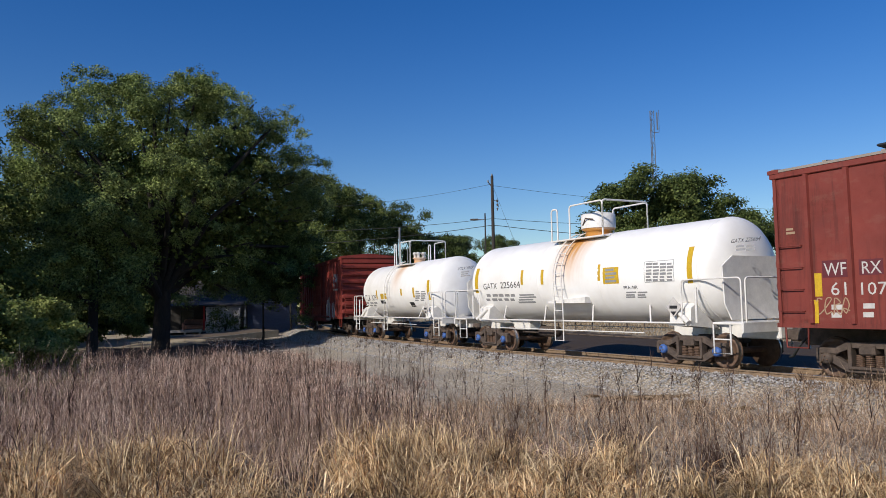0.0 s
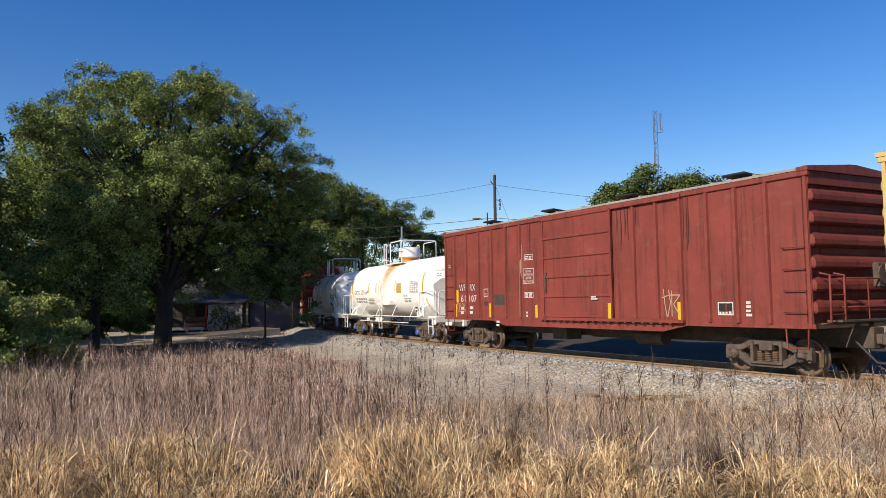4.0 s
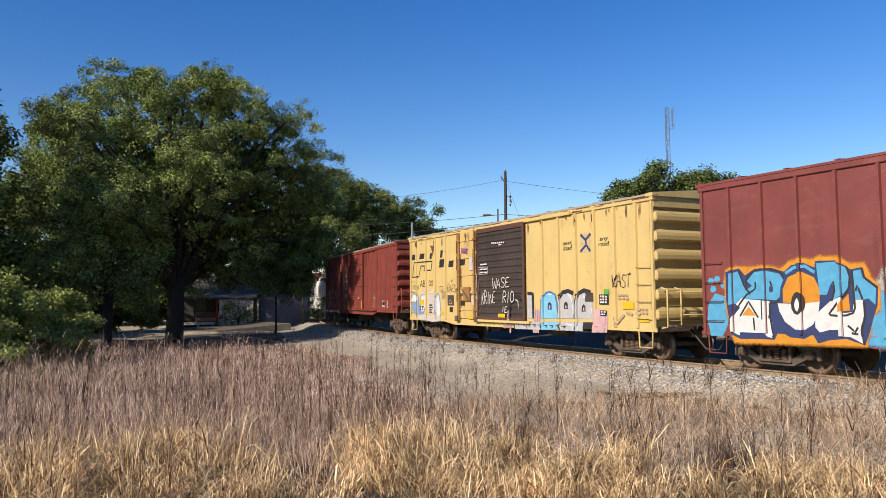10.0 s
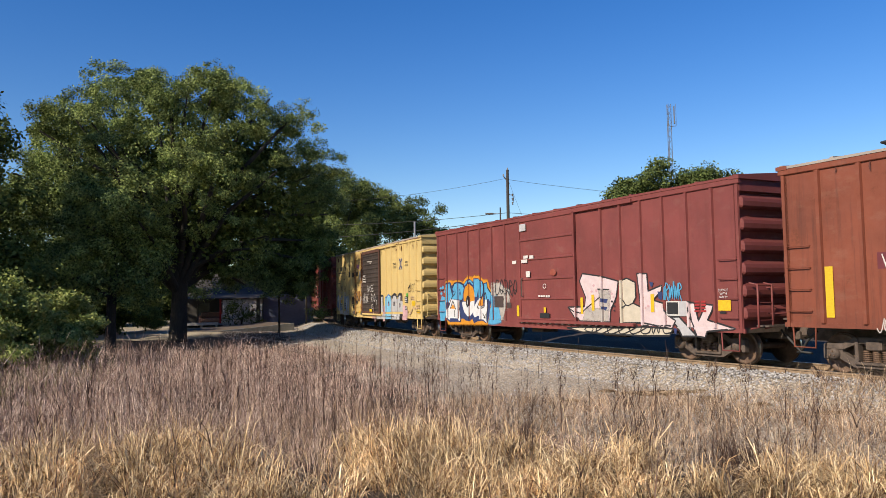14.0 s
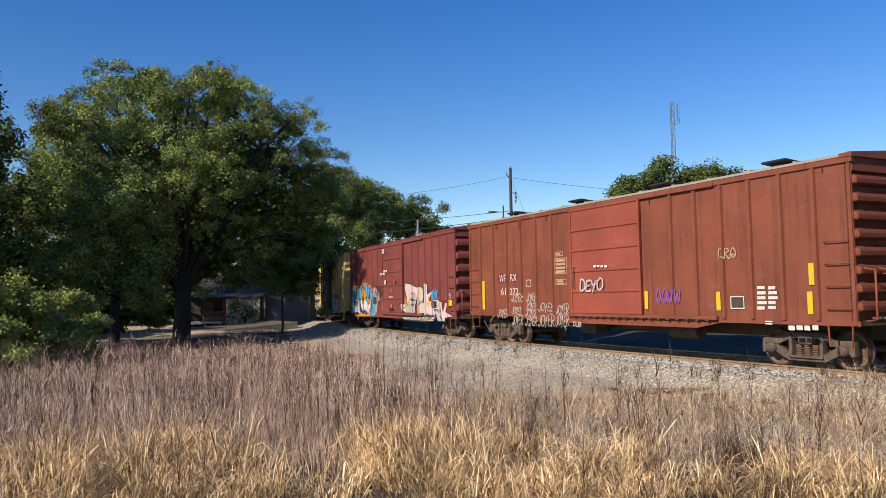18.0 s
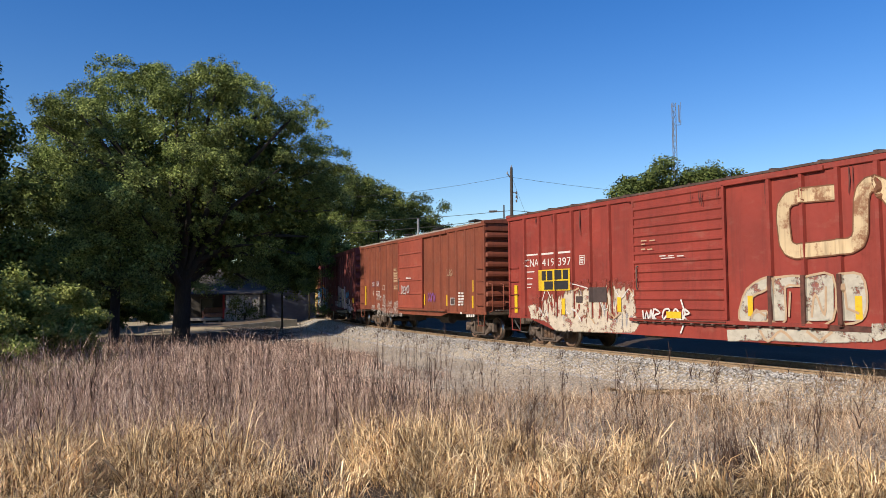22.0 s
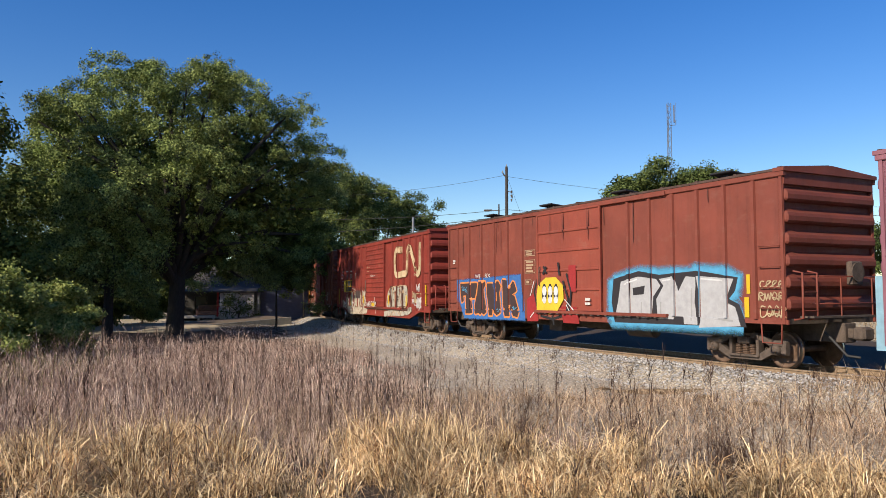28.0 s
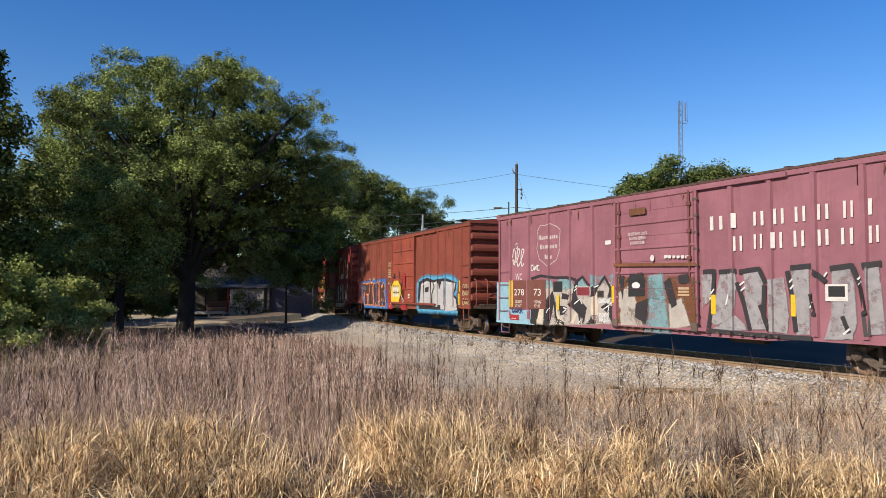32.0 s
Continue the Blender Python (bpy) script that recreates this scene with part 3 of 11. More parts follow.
        steps = sorted(e for p, w, d in self.posts for e in (p - w / 2 - 0.003, p - w / 2 + 0.003, p + w / 2 - 0.003, p + w / 2 + 0.003))
        def dense(ring):
            out = []
            for p, q in zip(ring, ring[1:] + ring[:1]):
                ts = {0.0}
                k = max(1, int(math.dist(p, q) / 0.15))
                ts |= {i / k for i in range(k)}
                for e in steps:
                    if (p[0] - e) * (q[0] - e) < 0:
                        ts.add((e - p[0]) / (q[0] - p[0]))
                out += [(p[0] + (q[0] - p[0]) * t, p[1] + (q[1] - p[1]) * t) for t in sorted(ts)]
            return out
        area = sum(p[0] * q[1] - q[0] * p[1] for p, q in zip(rim_pts, rim_pts[1:] + rim_pts[:1]))
        if area < 0:
            rim_pts.reverse()
        inner = dense(rim_pts)
        pts, edges = list(inner), [(i, (i + 1) % len(inner)) for i in range(len(inner))]
        face = [list(range(len(inner)))]
        outer = []
        if soft:
            n = len(rim_pts)
            grown = []
            for i in range(n):
                p, q = rim_pts[i - 1], rim_pts[(i + 1) % n]
                dx, dz = q[0] - p[0], q[1] - p[1]
                r = math.hypot(dx, dz) or 1
                grown.append((rim_pts[i][0] + dz / r * soft, rim_pts[i][1] - dx / r * soft))
            outer = dense(grown)
            k = len(pts)
            pts += outer
            edges += [(k + i, k + (i + 1) % len(outer)) for i in range(len(outer))]
            face = [list(range(k, k + len(outer)))]
        lo, hi = min(p[0] for p in pts), max(p[0] for p in pts)
        z0, z1 = min(p[1] for p in pts), max(p[1] for p in pts)
        rows = int((z1 - z0) / 0.12) + 1
        for e in steps:
            if lo < e < hi:
                edges.append((len(pts), len(pts) + 1))
                pts += [(e, z0 - 0.01), (e, z1 + 0.01)]
        for o in (-0.002, 0.002):
            if z0 < self.foot + o < z1:
                edges.append((len(pts), len(pts) + 1))
                pts += [(lo - 0.01, self.foot + o), (hi + 0.01, self.foot + o)]
        cols = list(np.arange(lo + 0.05, hi, 0.12)) if self.bulge or soft else []
        pts += [(e, z0 + (z1 - z0) * (j + 0.5) / rows) for e in cols for j in range(rows)]
        v, e, f, ov, oe, of = delaunay_2d_cdt([Vector(p) for p in pts], edges, face, 1, 1e-5)
        me = bpy.data.meshes.new(name)
        me.from_pydata(self.place([(q.x, q.y) for q in v], up), [], [tuple(reversed(q)) for q in f])
        if soft:
            ca = me.color_attributes.new("spread", "FLOAT_COLOR", "POINT")
            for i, q in enumerate(v):
                w = max(0.0, 1 - min(math.dist(q, p) for p in inner) / soft) if not within(q, inner) else 1.0
                ca.data[i].color = (w, w, w, 1)
        me.materials.append(mat)
        me.update()
        return part(name, me, mat, self.car, label)

    def text(self, words, a, z, h, mat, width=None, label="", slant=0.0, name="lettering"):
        """Words in the built-in font; h is the height of capitals."""
        cu = bpy.data.curves.new("words", "FONT")
        cu.body, cu.size, cu.shear, cu.resolution_u = words, 1.0, slant, 2
        cu.align_x = "CENTER"
        ob = bpy.data.objects.new("words", cu)
        scene.collection.objects.link(ob)
        me = bpy.data.meshes.new_from_object(ob)
        bpy.data.objects.remove(ob)
        v = np.empty(len(me.vertices) * 3)
        me.vertices.foreach_get("co", v)
        v = v.reshape(-1, 3)
        lines = words.count("\n") + 1
        k = h / 0.69
        wide = v[:, 0].max() - v[:, 0].min()
        kx = k if width is None else width / wide
        up = self.lift()
        for i, q in enumerate(v):
            aa, zz = a + (q[0] - v[:, 0].min()) * kx, z + q[1] * k
            me.vertices[i].co = (self.length / 2 - aa, self.depth(aa, zz) + up, zz)
        me.materials.clear()
        me.materials.append(mat)
        return part(name, me, mat, self.car, label)


def hat(sh, x, w, y, d, z0, z1, sgn=1):
    """A pressed post of hat section standing on a side."""
    o = [(x - w / 2, y), (x - w * 0.33, y + sgn * d), (x + w * 0.33, y + sgn * d), (x + w / 2, y)]
    return sh.prism(o, "z", z0, z1)


HALF = 1.58


def boxcar(label, front, rear, paint, door, posts_a, sill=0.95, eave=4.42, roof_mat=None, door_mat=None, ribs=6, door_ribs=5, plug=None, post_w=0.12, post_d=0.06, drop=None, end_mat=None, louvre=0, bar_mat=None, taper=(3.5, 4.3)):
    """A 50-foot boxcar. posts_a: post places from its front end; door: where the sliding door stands, from the front end."""
    L, mid = rear - front, (front + rear) / 2
    car = thing("boxcar", label, "boxcar", "cars of the freight train")
    W, side_top = HALF, eave - 0.13
    floor_z = sill + 0.02
    roof_mat, door_mat, end_mat = roof_mat or paint, door_mat or paint, end_mat or paint
    # shell: sides and floor round an empty hold
    for sgn in (1, -1):
        y0, y1 = (W - 0.03, W) if sgn > 0 else (-W, -W + 0.03)
        part("side_wall", Shape().box(-L / 2 + 0.05, L / 2 - 0.05, y0, y1, sill + 0.1, side_top), paint, car)
        sh = Shape().box(-L / 2, L / 2, min(sgn * (W - 0.05), sgn * (W + 0.05)), max(sgn * (W - 0.05), sgn * (W + 0.05)), side_top, eave, 0.012)
        part("top_rail", sh, paint, car)
        # side sill, deeper between the trucks
        zb = sill - 0.22 if drop is None else sill - drop
        o = [(-L / 2, sill + 0.1), (L / 2, sill + 0.1), (L / 2, sill), (L / 2 - taper[0], sill), (L / 2 - taper[1], zb), (-L / 2 + taper[1], zb), (-L / 2 + taper[0], sill), (-L / 2, sill)]
        part("side_sill", Shape().prism(o, "y", sgn * (W - 0.03), sgn * (W + 0.012)), paint, car)
    part("floor_frame", Shape().box(-L / 2 + 0.1, L / 2 - 0.1, -W + 0.05, W - 0.05, sill, sill + 0.12).box(-L / 2 - 0.35, L / 2 + 0.35, -0.2, 0.2, 0.62, sill + 0.02, 0.02)
         .box(-1.6, 1.4, -0.9, -0.3, 0.55, sill).tube([(-2.9, 0.7, 0.68), (-1.9, 0.7, 0.68)], 0.2, 12).box(1.2, 1.9, 0.3, 0.9, 0.5, sill), STEEL_DARK, car, "dark underframe with brake gear")
    # posts
    mesh = hat(Shape(), 0, post_w, 0, post_d, sill + 0.1, side_top).mesh("side_post", paint)
    for a in posts_a:
        for sgn in (1, -1):
            m = pose(L / 2 - a, sgn * W, 0, 0, 0, 0 if sgn > 0 else 180)
            part("side_post", mesh, None, car, at=m)
    for sx in (1, -1):
        for sgn in (1, -1):
            x0, x1 = sorted((sx * (L / 2 - 0.14), sx * (L / 2 - 0.06)))
            y0, y1 = sorted((sgn * (W - 0.07), sgn * (W + 0.035)))
            part("corner_post", Shape().box(x0, x1, y0, y1, sill, side_top, 0.01), paint, car)
    # rivets up the end panels and bolts along the door rail
    row = Shape()
    for k in range(int((side_top - sill - 0.2) / 0.105)):
        z = sill + 0.12 + 0.105 * k
        row.add([(-0.013, 0, z - 0.013), (0.013, 0, z - 0.013), (0.013, 0, z + 0.013), (-0.013, 0, z + 0.013), (0, 0.014, z)], [(0, 1, 4), (1, 2, 4), (2, 3, 4), (3, 0, 4)])
    row = row.mesh("rivet_row", paint)
    for sx in (1, -1):
        part("rivet_row", row, None, car, at=pose(sx * (L / 2 - 0.17), W, 0), kind="stuff")
    bolts = Shape()
    for k in range(17):
        x = L / 2 - door[0] - 0.15 - k * 0.33
        bolts.box(x - 0.035, x + 0.035, W + 0.02, W + 0.145, sill + 0.035, sill + 0.062)
    part("track_bracket", bolts, STEEL_DARK, car, kind="stuff")
    # roof with a low ridge and raised seams
    sh = Shape()
    o = [(-W - 0.06, eave), (W + 0.06, eave), (W + 0.06, eave + 0.055), (0, eave + 0.19), (-W - 0.06, eave + 0.055)]
    sh.prism(o, "x", -L / 2 + 0.05, L / 2 - 0.05)
    part("roof", sh, roof_mat, car)
    seam = Shape().prism([(-W - 0.05, eave + 0.05), (0, eave + 0.18), (W + 0.05, eave + 0.05), (W + 0.05, eave + 0.085), (0, eave + 0.225), (-W - 0.05, eave + 0.085)], "x", -0.04, 0.04).mesh("roof_seam", roof_mat)
    n = 13
    for k in range(n + 1):
        part("roof_seam", seam, None, car, at=pose(-L / 2 + 0.1 + (L - 0.2) * k / n, 0, 0))
    # ends with deep pressed ribs
    for sx in (1, -1):
        x0, x1 = sorted((sx * (L / 2 - 0.19), sx * (L / 2 - 0.13)))
        o = [(-W - 0.065, eave - 0.02), (W + 0.065, eave - 0.02), (W + 0.065, eave + 0.065), (0, eave + 0.2), (-W - 0.065, eave + 0.065)]
        part("end_fascia", Shape().prism(o, "x", *sorted((sx * (L / 2 - 0.25), sx * (L / 2 + 0.03)))), end_mat, car)
        part("end_plate", Shape().box(*sorted((sx * (L / 2 - 0.1), sx * (L / 2 - 0.03))), -W + 0.02, W - 0.02, eave - 0.30, eave - 0.02), end_mat, car)
        o = [(-W, sill), (W, sill), (W, eave - 0.02), (-W, eave - 0.02)]
        part("end_wall", Shape().prism(o, "x", x0, x1), end_mat, car)
        step = (eave - sill - 0.5) / ribs
        sh = Shape()
        h = step * 0.70
        prof = [(sx * p, h * q) for p, q in ((0.0, -0.5), (0.11, -0.42), (0.15, -0.30), (0.155, 0.0), (0.13, 0.22), (0.0, 0.5))]
        m = len(prof)
        vs, fs = [], []
        for y, q in ((-W + 0.01, 0.02), (-W + 0.03, 0.75), (-W + 0.07, 1), (W - 0.07, 1), (W - 0.03, 0.75), (W - 0.01, 0.02)):
            vs += [(p[0] * q, y, p[1] * (0.4 + 0.6 * q)) for p in prof]
        for r in range(5):
            fs += [(r * m + i, r * m + i + 1, (r + 1) * m + i + 1, (r + 1) * m + i) for i in range(m - 1)]
        sh.add(vs, fs)
        me = sh.mesh("end_rib", end_mat)
        for k in range(ribs):
            part("end_rib", me, None, car, at=pose(sx * (L / 2 - 0.13), 0, sill + 0.22 + step * (k + 0.5)))
        coupler = Shape().box(min(sx * (L / 2 - 0.2), sx * (L / 2 + 0.55)), max(sx * (L / 2 - 0.2), sx * (L / 2 + 0.55)), -0.1, 0.1, 0.72, 0.94, 0.02)
        coupler.box(min(sx * (L / 2 + 0.48), sx * (L / 2 + 0.78)), max(sx * (L / 2 + 0.48), sx * (L / 2 + 0.78)), -0.2, 0.17, 0.68, 0.98, 0.05)
        part("coupler", coupler, STEEL_DARK, car, "dark steel knuckle coupler")
        e = sx * (L / 2 + 0.3)
        part("air_hose", Shape().tube([(e - sx * 0.25, 0.45, 0.85), (e, 0.46, 0.62), (e + sx * 0.22, 0.4, 0.36), (e + sx * 0.42, 0.25, 0.33)], 0.03, 6), BLACK_RUBBER, car)
        x0, x1 = sorted((sx * (L / 2), sx * (L / 2 + 0.34)))
        part("end_platform", Shape().box(x0, x1, -1.2, 1.2, sill + 0.14, sill + 0.18), STEEL_DARK, car)
    # ladders: side rungs and end rungs at both ends of the near side
    rung = Shape().tube([(-0.26, 0.0, 0), (-0.26, 0.075, 0), (0.26, 0.075, 0), (0.26, 0, 0)], 0.013, 6).mesh("ladder_rung", paint)
    for sx in (1, -1):
        for sgn in (1, -1):
            for k in range(4):
                part("ladder_rung", rung, None, car, at=pose(sx * (L / 2 - 0.42), sgn * W, sill + 0.35 + 0.46 * k, 0, 0, 0 if sgn > 0 else 180))
        st = Shape().tube([(sx * (L / 2 - 0.72), W - 0.02, sill + 0.05), (sx * (L / 2 - 0.70), W - 0.02, sill - 0.42), (sx * (L / 2 - 0.2), W - 0.02, sill - 0.42), (sx * (L / 2 - 0.18), W - 0.02, sill + 0.05)], 0.022, 6)
        part("step_stirrup", st, paint, car)
    el = Shape()
    for y in (1.45, 0.98):
        el.tube([(-L / 2 - 0.05, y, sill + 0.1), (-L / 2 - 0.27, y, sill + 0.14), (-L / 2 - 0.27, y, sill + 1.12), (-L / 2 - 0.05, y, sill + 1.16)], 0.025, 6)
    for k in range(3):
        el.tube([(-L / 2 - 0.27, 1.45, sill + 0.3 + 0.4 * k), (-L / 2 - 0.27, 0.98, sill + 0.3 + 0.4 * k)], 0.014, 6)
    # level grab rails across the end, with two short stanchions
    for z in (0.45, 1.05):
        el.tube([(-L / 2 - 0.1, 0.95, sill + z), (-L / 2 - 0.29, 0.92, sill + z), (-L / 2 - 0.29, -1.35, sill + z), (-L / 2 - 0.1, -1.4, sill + z)], 0.018, 6)
    for y in (0.2, -0.9):
        el.tube([(-L / 2 - 0.29, y, sill + 0.18), (-L / 2 - 0.29, y, sill + 1.05)], 0.018, 6)
    part("end_ladder", el, end_mat, car)
    bw = Shape().lathe([(-0.012, 0.22), (0.012, 0.22)], "x", 16, True, (-L / 2 - 0.3, -0.4, sill + 1.15)).box(-L / 2 - 0.28, -L / 2 - 0.14, -0.62, -0.2, sill + 0.85, sill + 1.4, 0.03)
    part("brake_wheel", bw, STEEL_DARK, car, "dark hand brake wheel and housing")
    # sliding door with pressed ribs
    a0, a1 = door
    x1, x0 = L / 2 - a0, L / 2 - a1
    y = W + 0.02
    dz0, dz1 = sill + 0.16, side_top + 0.02
    dr = part("door", Shape().box(x0, x1, y, y + 0.05, dz0, dz1, 0.01), door_mat, car, "closed ribbed steel sliding door")
    nr = louvre or door_ribs
    for k in range(nr + 1):
        z = dz0 + 0.03 + (dz1 - dz0 - 0.06) * k / nr
        hh = 0.05 if not louvre else 0.06
        o = [(y + 0.05, z - hh), (y + 0.05 + 0.035, z - hh * 0.4), (y + 0.085, z + hh * 0.4), (y + 0.05, z + hh)]
        part("door_rib", Shape().prism(o, "x", x0 + 0.06, x1 - 0.06), door_mat, dr)
    for x in (x0 + 0.03, x1 - 0.03):
        part("door_stile", Shape().box(x - 0.035, x + 0.035, y + 0.05, y + 0.08, dz0, dz1), door_mat, dr)
    if bar_mat and louvre:
        for q in ((x0 - 0.02, x0 + 0.09, dz0, dz1), (x1 - 0.09, x1 + 0.02, dz0, dz1), (x0 + 0.09, x1 - 0.09, dz0, dz0 + 0.1), (x0 + 0.09, x1 - 0.09, dz1 - 0.16, dz1)):
            part("door_frame", Shape().box(q[0], q[1], y + 0.051, y + 0.09, q[2], q[3]), DOOR_RUST, dr, "red-brown rusted door frame")
    part("door_handle", Shape().tube([(x1 - 0.2, y + 0.08, dz0 + 0.75), (x1 - 0.2, y + 0.13, dz0 + 0.8), (x1 - 0.2, y + 0.13, dz0 + 1.35), (x1 - 0.2, y + 0.08, dz0 + 1.4)], 0.018, 6), STEEL_DARK, dr)
    part("door_track", Shape().box(x0 - (2.6 if not plug else 0.3), x1 + 0.15, W, W + 0.13, sill + 0.06, sill + 0.15, 0.01), paint, car, "long bottom door rail")
    part("door_top_track", Shape().box(x0 - 2.6, x1 + 0.15, W, W + 0.10, side_top - 0.02, side_top + 0.09, 0.01), paint, car)
    if plug:
        b0, b1, pm = plug
        x1, x0 = L / 2 - b0, L / 2 - b1
        pd = part("plug_door", Shape().box(x0, x1, W, W + 0.05, dz0, dz1, 0.01), pm, car, "closed steel plug door with locking bars")
        for x in (x0 + 0.22, x1 - 0.22):
            part("locking_bar", Shape().tube([(x, W + 0.1, dz0 - 0.08), (x, W + 0.1, dz1)], 0.03, 8), bar_mat or pm, pd)
        w, H = x1 - x0, dz1 - dz0
        part("gear_box", Shape().box(x0 + 0.5 * w - 0.27, x0 + 0.5 * w + 0.27, W + 0.05, W + 0.13, dz0 + 0.2 * H, dz0 + 0.36 * H, 0.015), bar_mat or pm, pd, "rusty gear box of the door lock")
        if w < 2:
            part("lock_lever", Shape().tube([(x1 - 0.32 * w, W + 0.16, dz0 + 0.34 * H), (x0 + 0.32 * w, W + 0.16, dz0 + 0.2 * H)], 0.022, 6), STEEL_DARK, pd)
        part("lock_shaft", Shape().tube([(x0 + 0.05, W + 0.115, dz0 + 0.28 * H), (x1 - 0.05, W + 0.115, dz0 + 0.28 * H)], 0.02, 6), bar_mat or pm, pd)
        for x in (x0 + 0.05, x1 - 0.05):
            part("door_stile", Shape().box(x - 0.05, x + 0.05, W + 0.05, W + 0.085, dz0, dz1), bar_mat or pm, pd, "rust-streaked upright of the door frame")
            part("door_foot", Shape().box(x - 0.11, x + 0.11, W + 0.06, W + 0.17, dz0 - 0.12, dz0 + 0.1, 0.02), STEEL_DARK, pd)
        for k in range(8):
            z = dz0 + H * (k + 0.7) / 8.3
            part("hinge_plate", Shape().box(x0 - 0.06, x0 + 0.1, W + 0.086, W + 0.105, z - 0.03, z + 0.03), STEEL_DARK, pd)
        for k in range(5):
            z = dz0 + (dz1 - dz0) * (k + 0.5) / 5
            part("door_rib", Shape().box(x0 + 0.03, x1 - 0.03, W + 0.05, W + 0.08, z - 0.03, z + 0.03), pm, pd)
            for x in (x0 + 0.22, x1 - 0.22):
                part("bar_bracket", Shape().box(x - 0.07, x + 0.07, W + 0.05, W + 0.14, z - 0.05, z + 0.05, 0.01), bar_mat or pm, pd)
    add_trucks(car, L - 3.3, mid)
    posts = [(a, post_w * 0.8, post_d) for a in posts_a] + [((a0 + a1) / 2, a1 - a0, 0.107)]
    if plug:
        posts.append(((plug[0] + plug[1]) / 2, plug[1] - plug[0], 0.055))
    return car, Side(car, L, W, posts, foot=sill + 0.1)


RED = car_paint("oxide_red_paint", (0.18, 0.031, 0.021), amount=0.35, streak=0.8, rust=(0.056, 0.02, 0.012))
DARK_RED = car_paint("faded_maroon_paint", (0.155, 0.034, 0.03), amount=0.12, streak=0.2)
BROWN_RED = car_paint("rusty_brown_paint", (0.165, 0.041, 0.019), amount=0.6, streak=0.6, rust=(0.087, 0.028, 0.012))
BROWN = car_paint("red_brown_paint", (0.174, 0.039, 0.023), amount=0.3, streak=0.3, rust=(0.099, 0.034, 0.019))
CN_RED = car_paint("weathered_red_paint", (0.2, 0.025, 0.015), amount=0.3, streak=0.4, rust=(0.074, 0.022, 0.012))
ORANGE_RED = car_paint("faded_orange_red_paint", (0.223, 0.045, 0.026), amount=0.25, streak=0.2)
MAROON = car_paint("dull_maroon_paint", (0.215, 0.083, 0.108), amount=0.35, streak=0.25)
YELLOW = car_paint("cream_yellow_paint", (0.49, 0.36, 0.14), amount=0.3, streak=0.12, rust=(0.174, 0.068, 0.019), fade=0.08, dust=(0.341, 0.26, 0.136))
DOOR_BLACK = car_paint("grimy_dark_door_paint", (0.036, 0.026, 0.022), rust=(0.093, 0.04, 0.019), amount=0.85, streak=0.5, fade=0.35, dust=(0.087, 0.068, 0.056))
DOOR_RUST = car_paint("rusted_door_frame", (0.075, 0.032, 0.022), amount=0.5, streak=0.4, rust=(0.11, 0.045, 0.02), dust=(0.12, 0.08, 0.06))
PLUG_YELLOW = car_paint("rusted_yellow_door_paint", (0.496, 0.341, 0.124), amount=0.95, streak=0.3, rust=(0.105, 0.043, 0.015), fade=0.1, dust=(0.31, 0.223, 0.112))
RUST_ROOF = car_paint("rusty_galvanized_roof", (0.298, 0.248, 0.205), amount=0.9, streak=0.2, rust=(0.161, 0.068, 0.028))
PALE_ROOF = car_paint("dusty_grey_roof", (0.273, 0.236, 0.205), amount=0.4, streak=0.2, rust=(0.136, 0.068, 0.043))
RUST_BAR = car_paint("rusted_door_bars", (0.26, 0.136, 0.037), amount=0.9, streak=0.5, rust=(0.087, 0.031, 0.012))
RUST_BAR2 = car_paint("rusted_maroon_bars", (0.124, 0.037, 0.037), amount=0.9, streak=0.4)
TANK_GREY = plain("weathered_white_steel", (0.74, 0.72, 0.68), 0.55, 0, 0.12, 4, 0.1)


def tank_paint(name, at, spread, amount):
    """White tank paint with an orange rust wash that runs down from the hatch."""
    m, t, b = nodes_of(name)
    tc = t.nodes.new("ShaderNodeTexCoord")
    sep = t.nodes.new("ShaderNodeSeparateXYZ")
    link(t, tc.outputs["Object"], sep.inputs[0])
    away = t.nodes.new("ShaderNodeMath")
    away.operation, away.inputs[1].default_value = "SUBTRACT", at
    link(t, sep.outputs["X"], away.inputs[0])
    size = t.nodes.new("ShaderNodeMath")
    size.operation = "ABSOLUTE"
    link(t, away.outputs[0], size.inputs[0])
    near = t.nodes.new("ShaderNodeMapRange")
    near.inputs["From Min"].default_value, near.inputs["From Max"].default_value = spread, 0.1
    link(t, size.outputs[0], near.inputs["Value"])
    high = t.nodes.new("ShaderNodeMapRange")
    high.inputs["From Min"].default_value, high.inputs["From Max"].default_value = 2.1, 3.7
    link(t, sep.outputs["Z"], high.inputs["Value"])
    runs = noise_node(t, 1.0, 5, 0.65, (6, 0.6, 0.6))
    a = t.nodes.new("ShaderNodeMath")
    a.operation = "MULTIPLY"
    link(t, near.outputs[0], a.inputs[0])
    link(t, high.outputs[0], a.inputs[1])
    c = t.nodes.new("ShaderNodeMath")
    c.operation = "MULTIPLY"
    link(t, a.outputs[0], c.inputs[0])
    rr = ramp_node(t, runs.outputs["Fac"], [(0.25, (0.6,) * 3), (0.6, (1.6 * amount,) * 3)])
    link(t, rr.outputs[0], c.inputs[1])
    big = noise_node(t, 1.2, 5, 0.6)
    white = ramp_node(t, big.outputs["Fac"], [(0.3, (0.80, 0.78, 0.74)), (0.65, (0.90, 0.89, 0.87))])
    col = mix_node(t, c.outputs[0], white.outputs[0], (0.55, 0.27, 0.06))
    link(t, col, b.inputs["Base Color"])
    b.inputs["Roughness"].default_value = 0.42
    return m


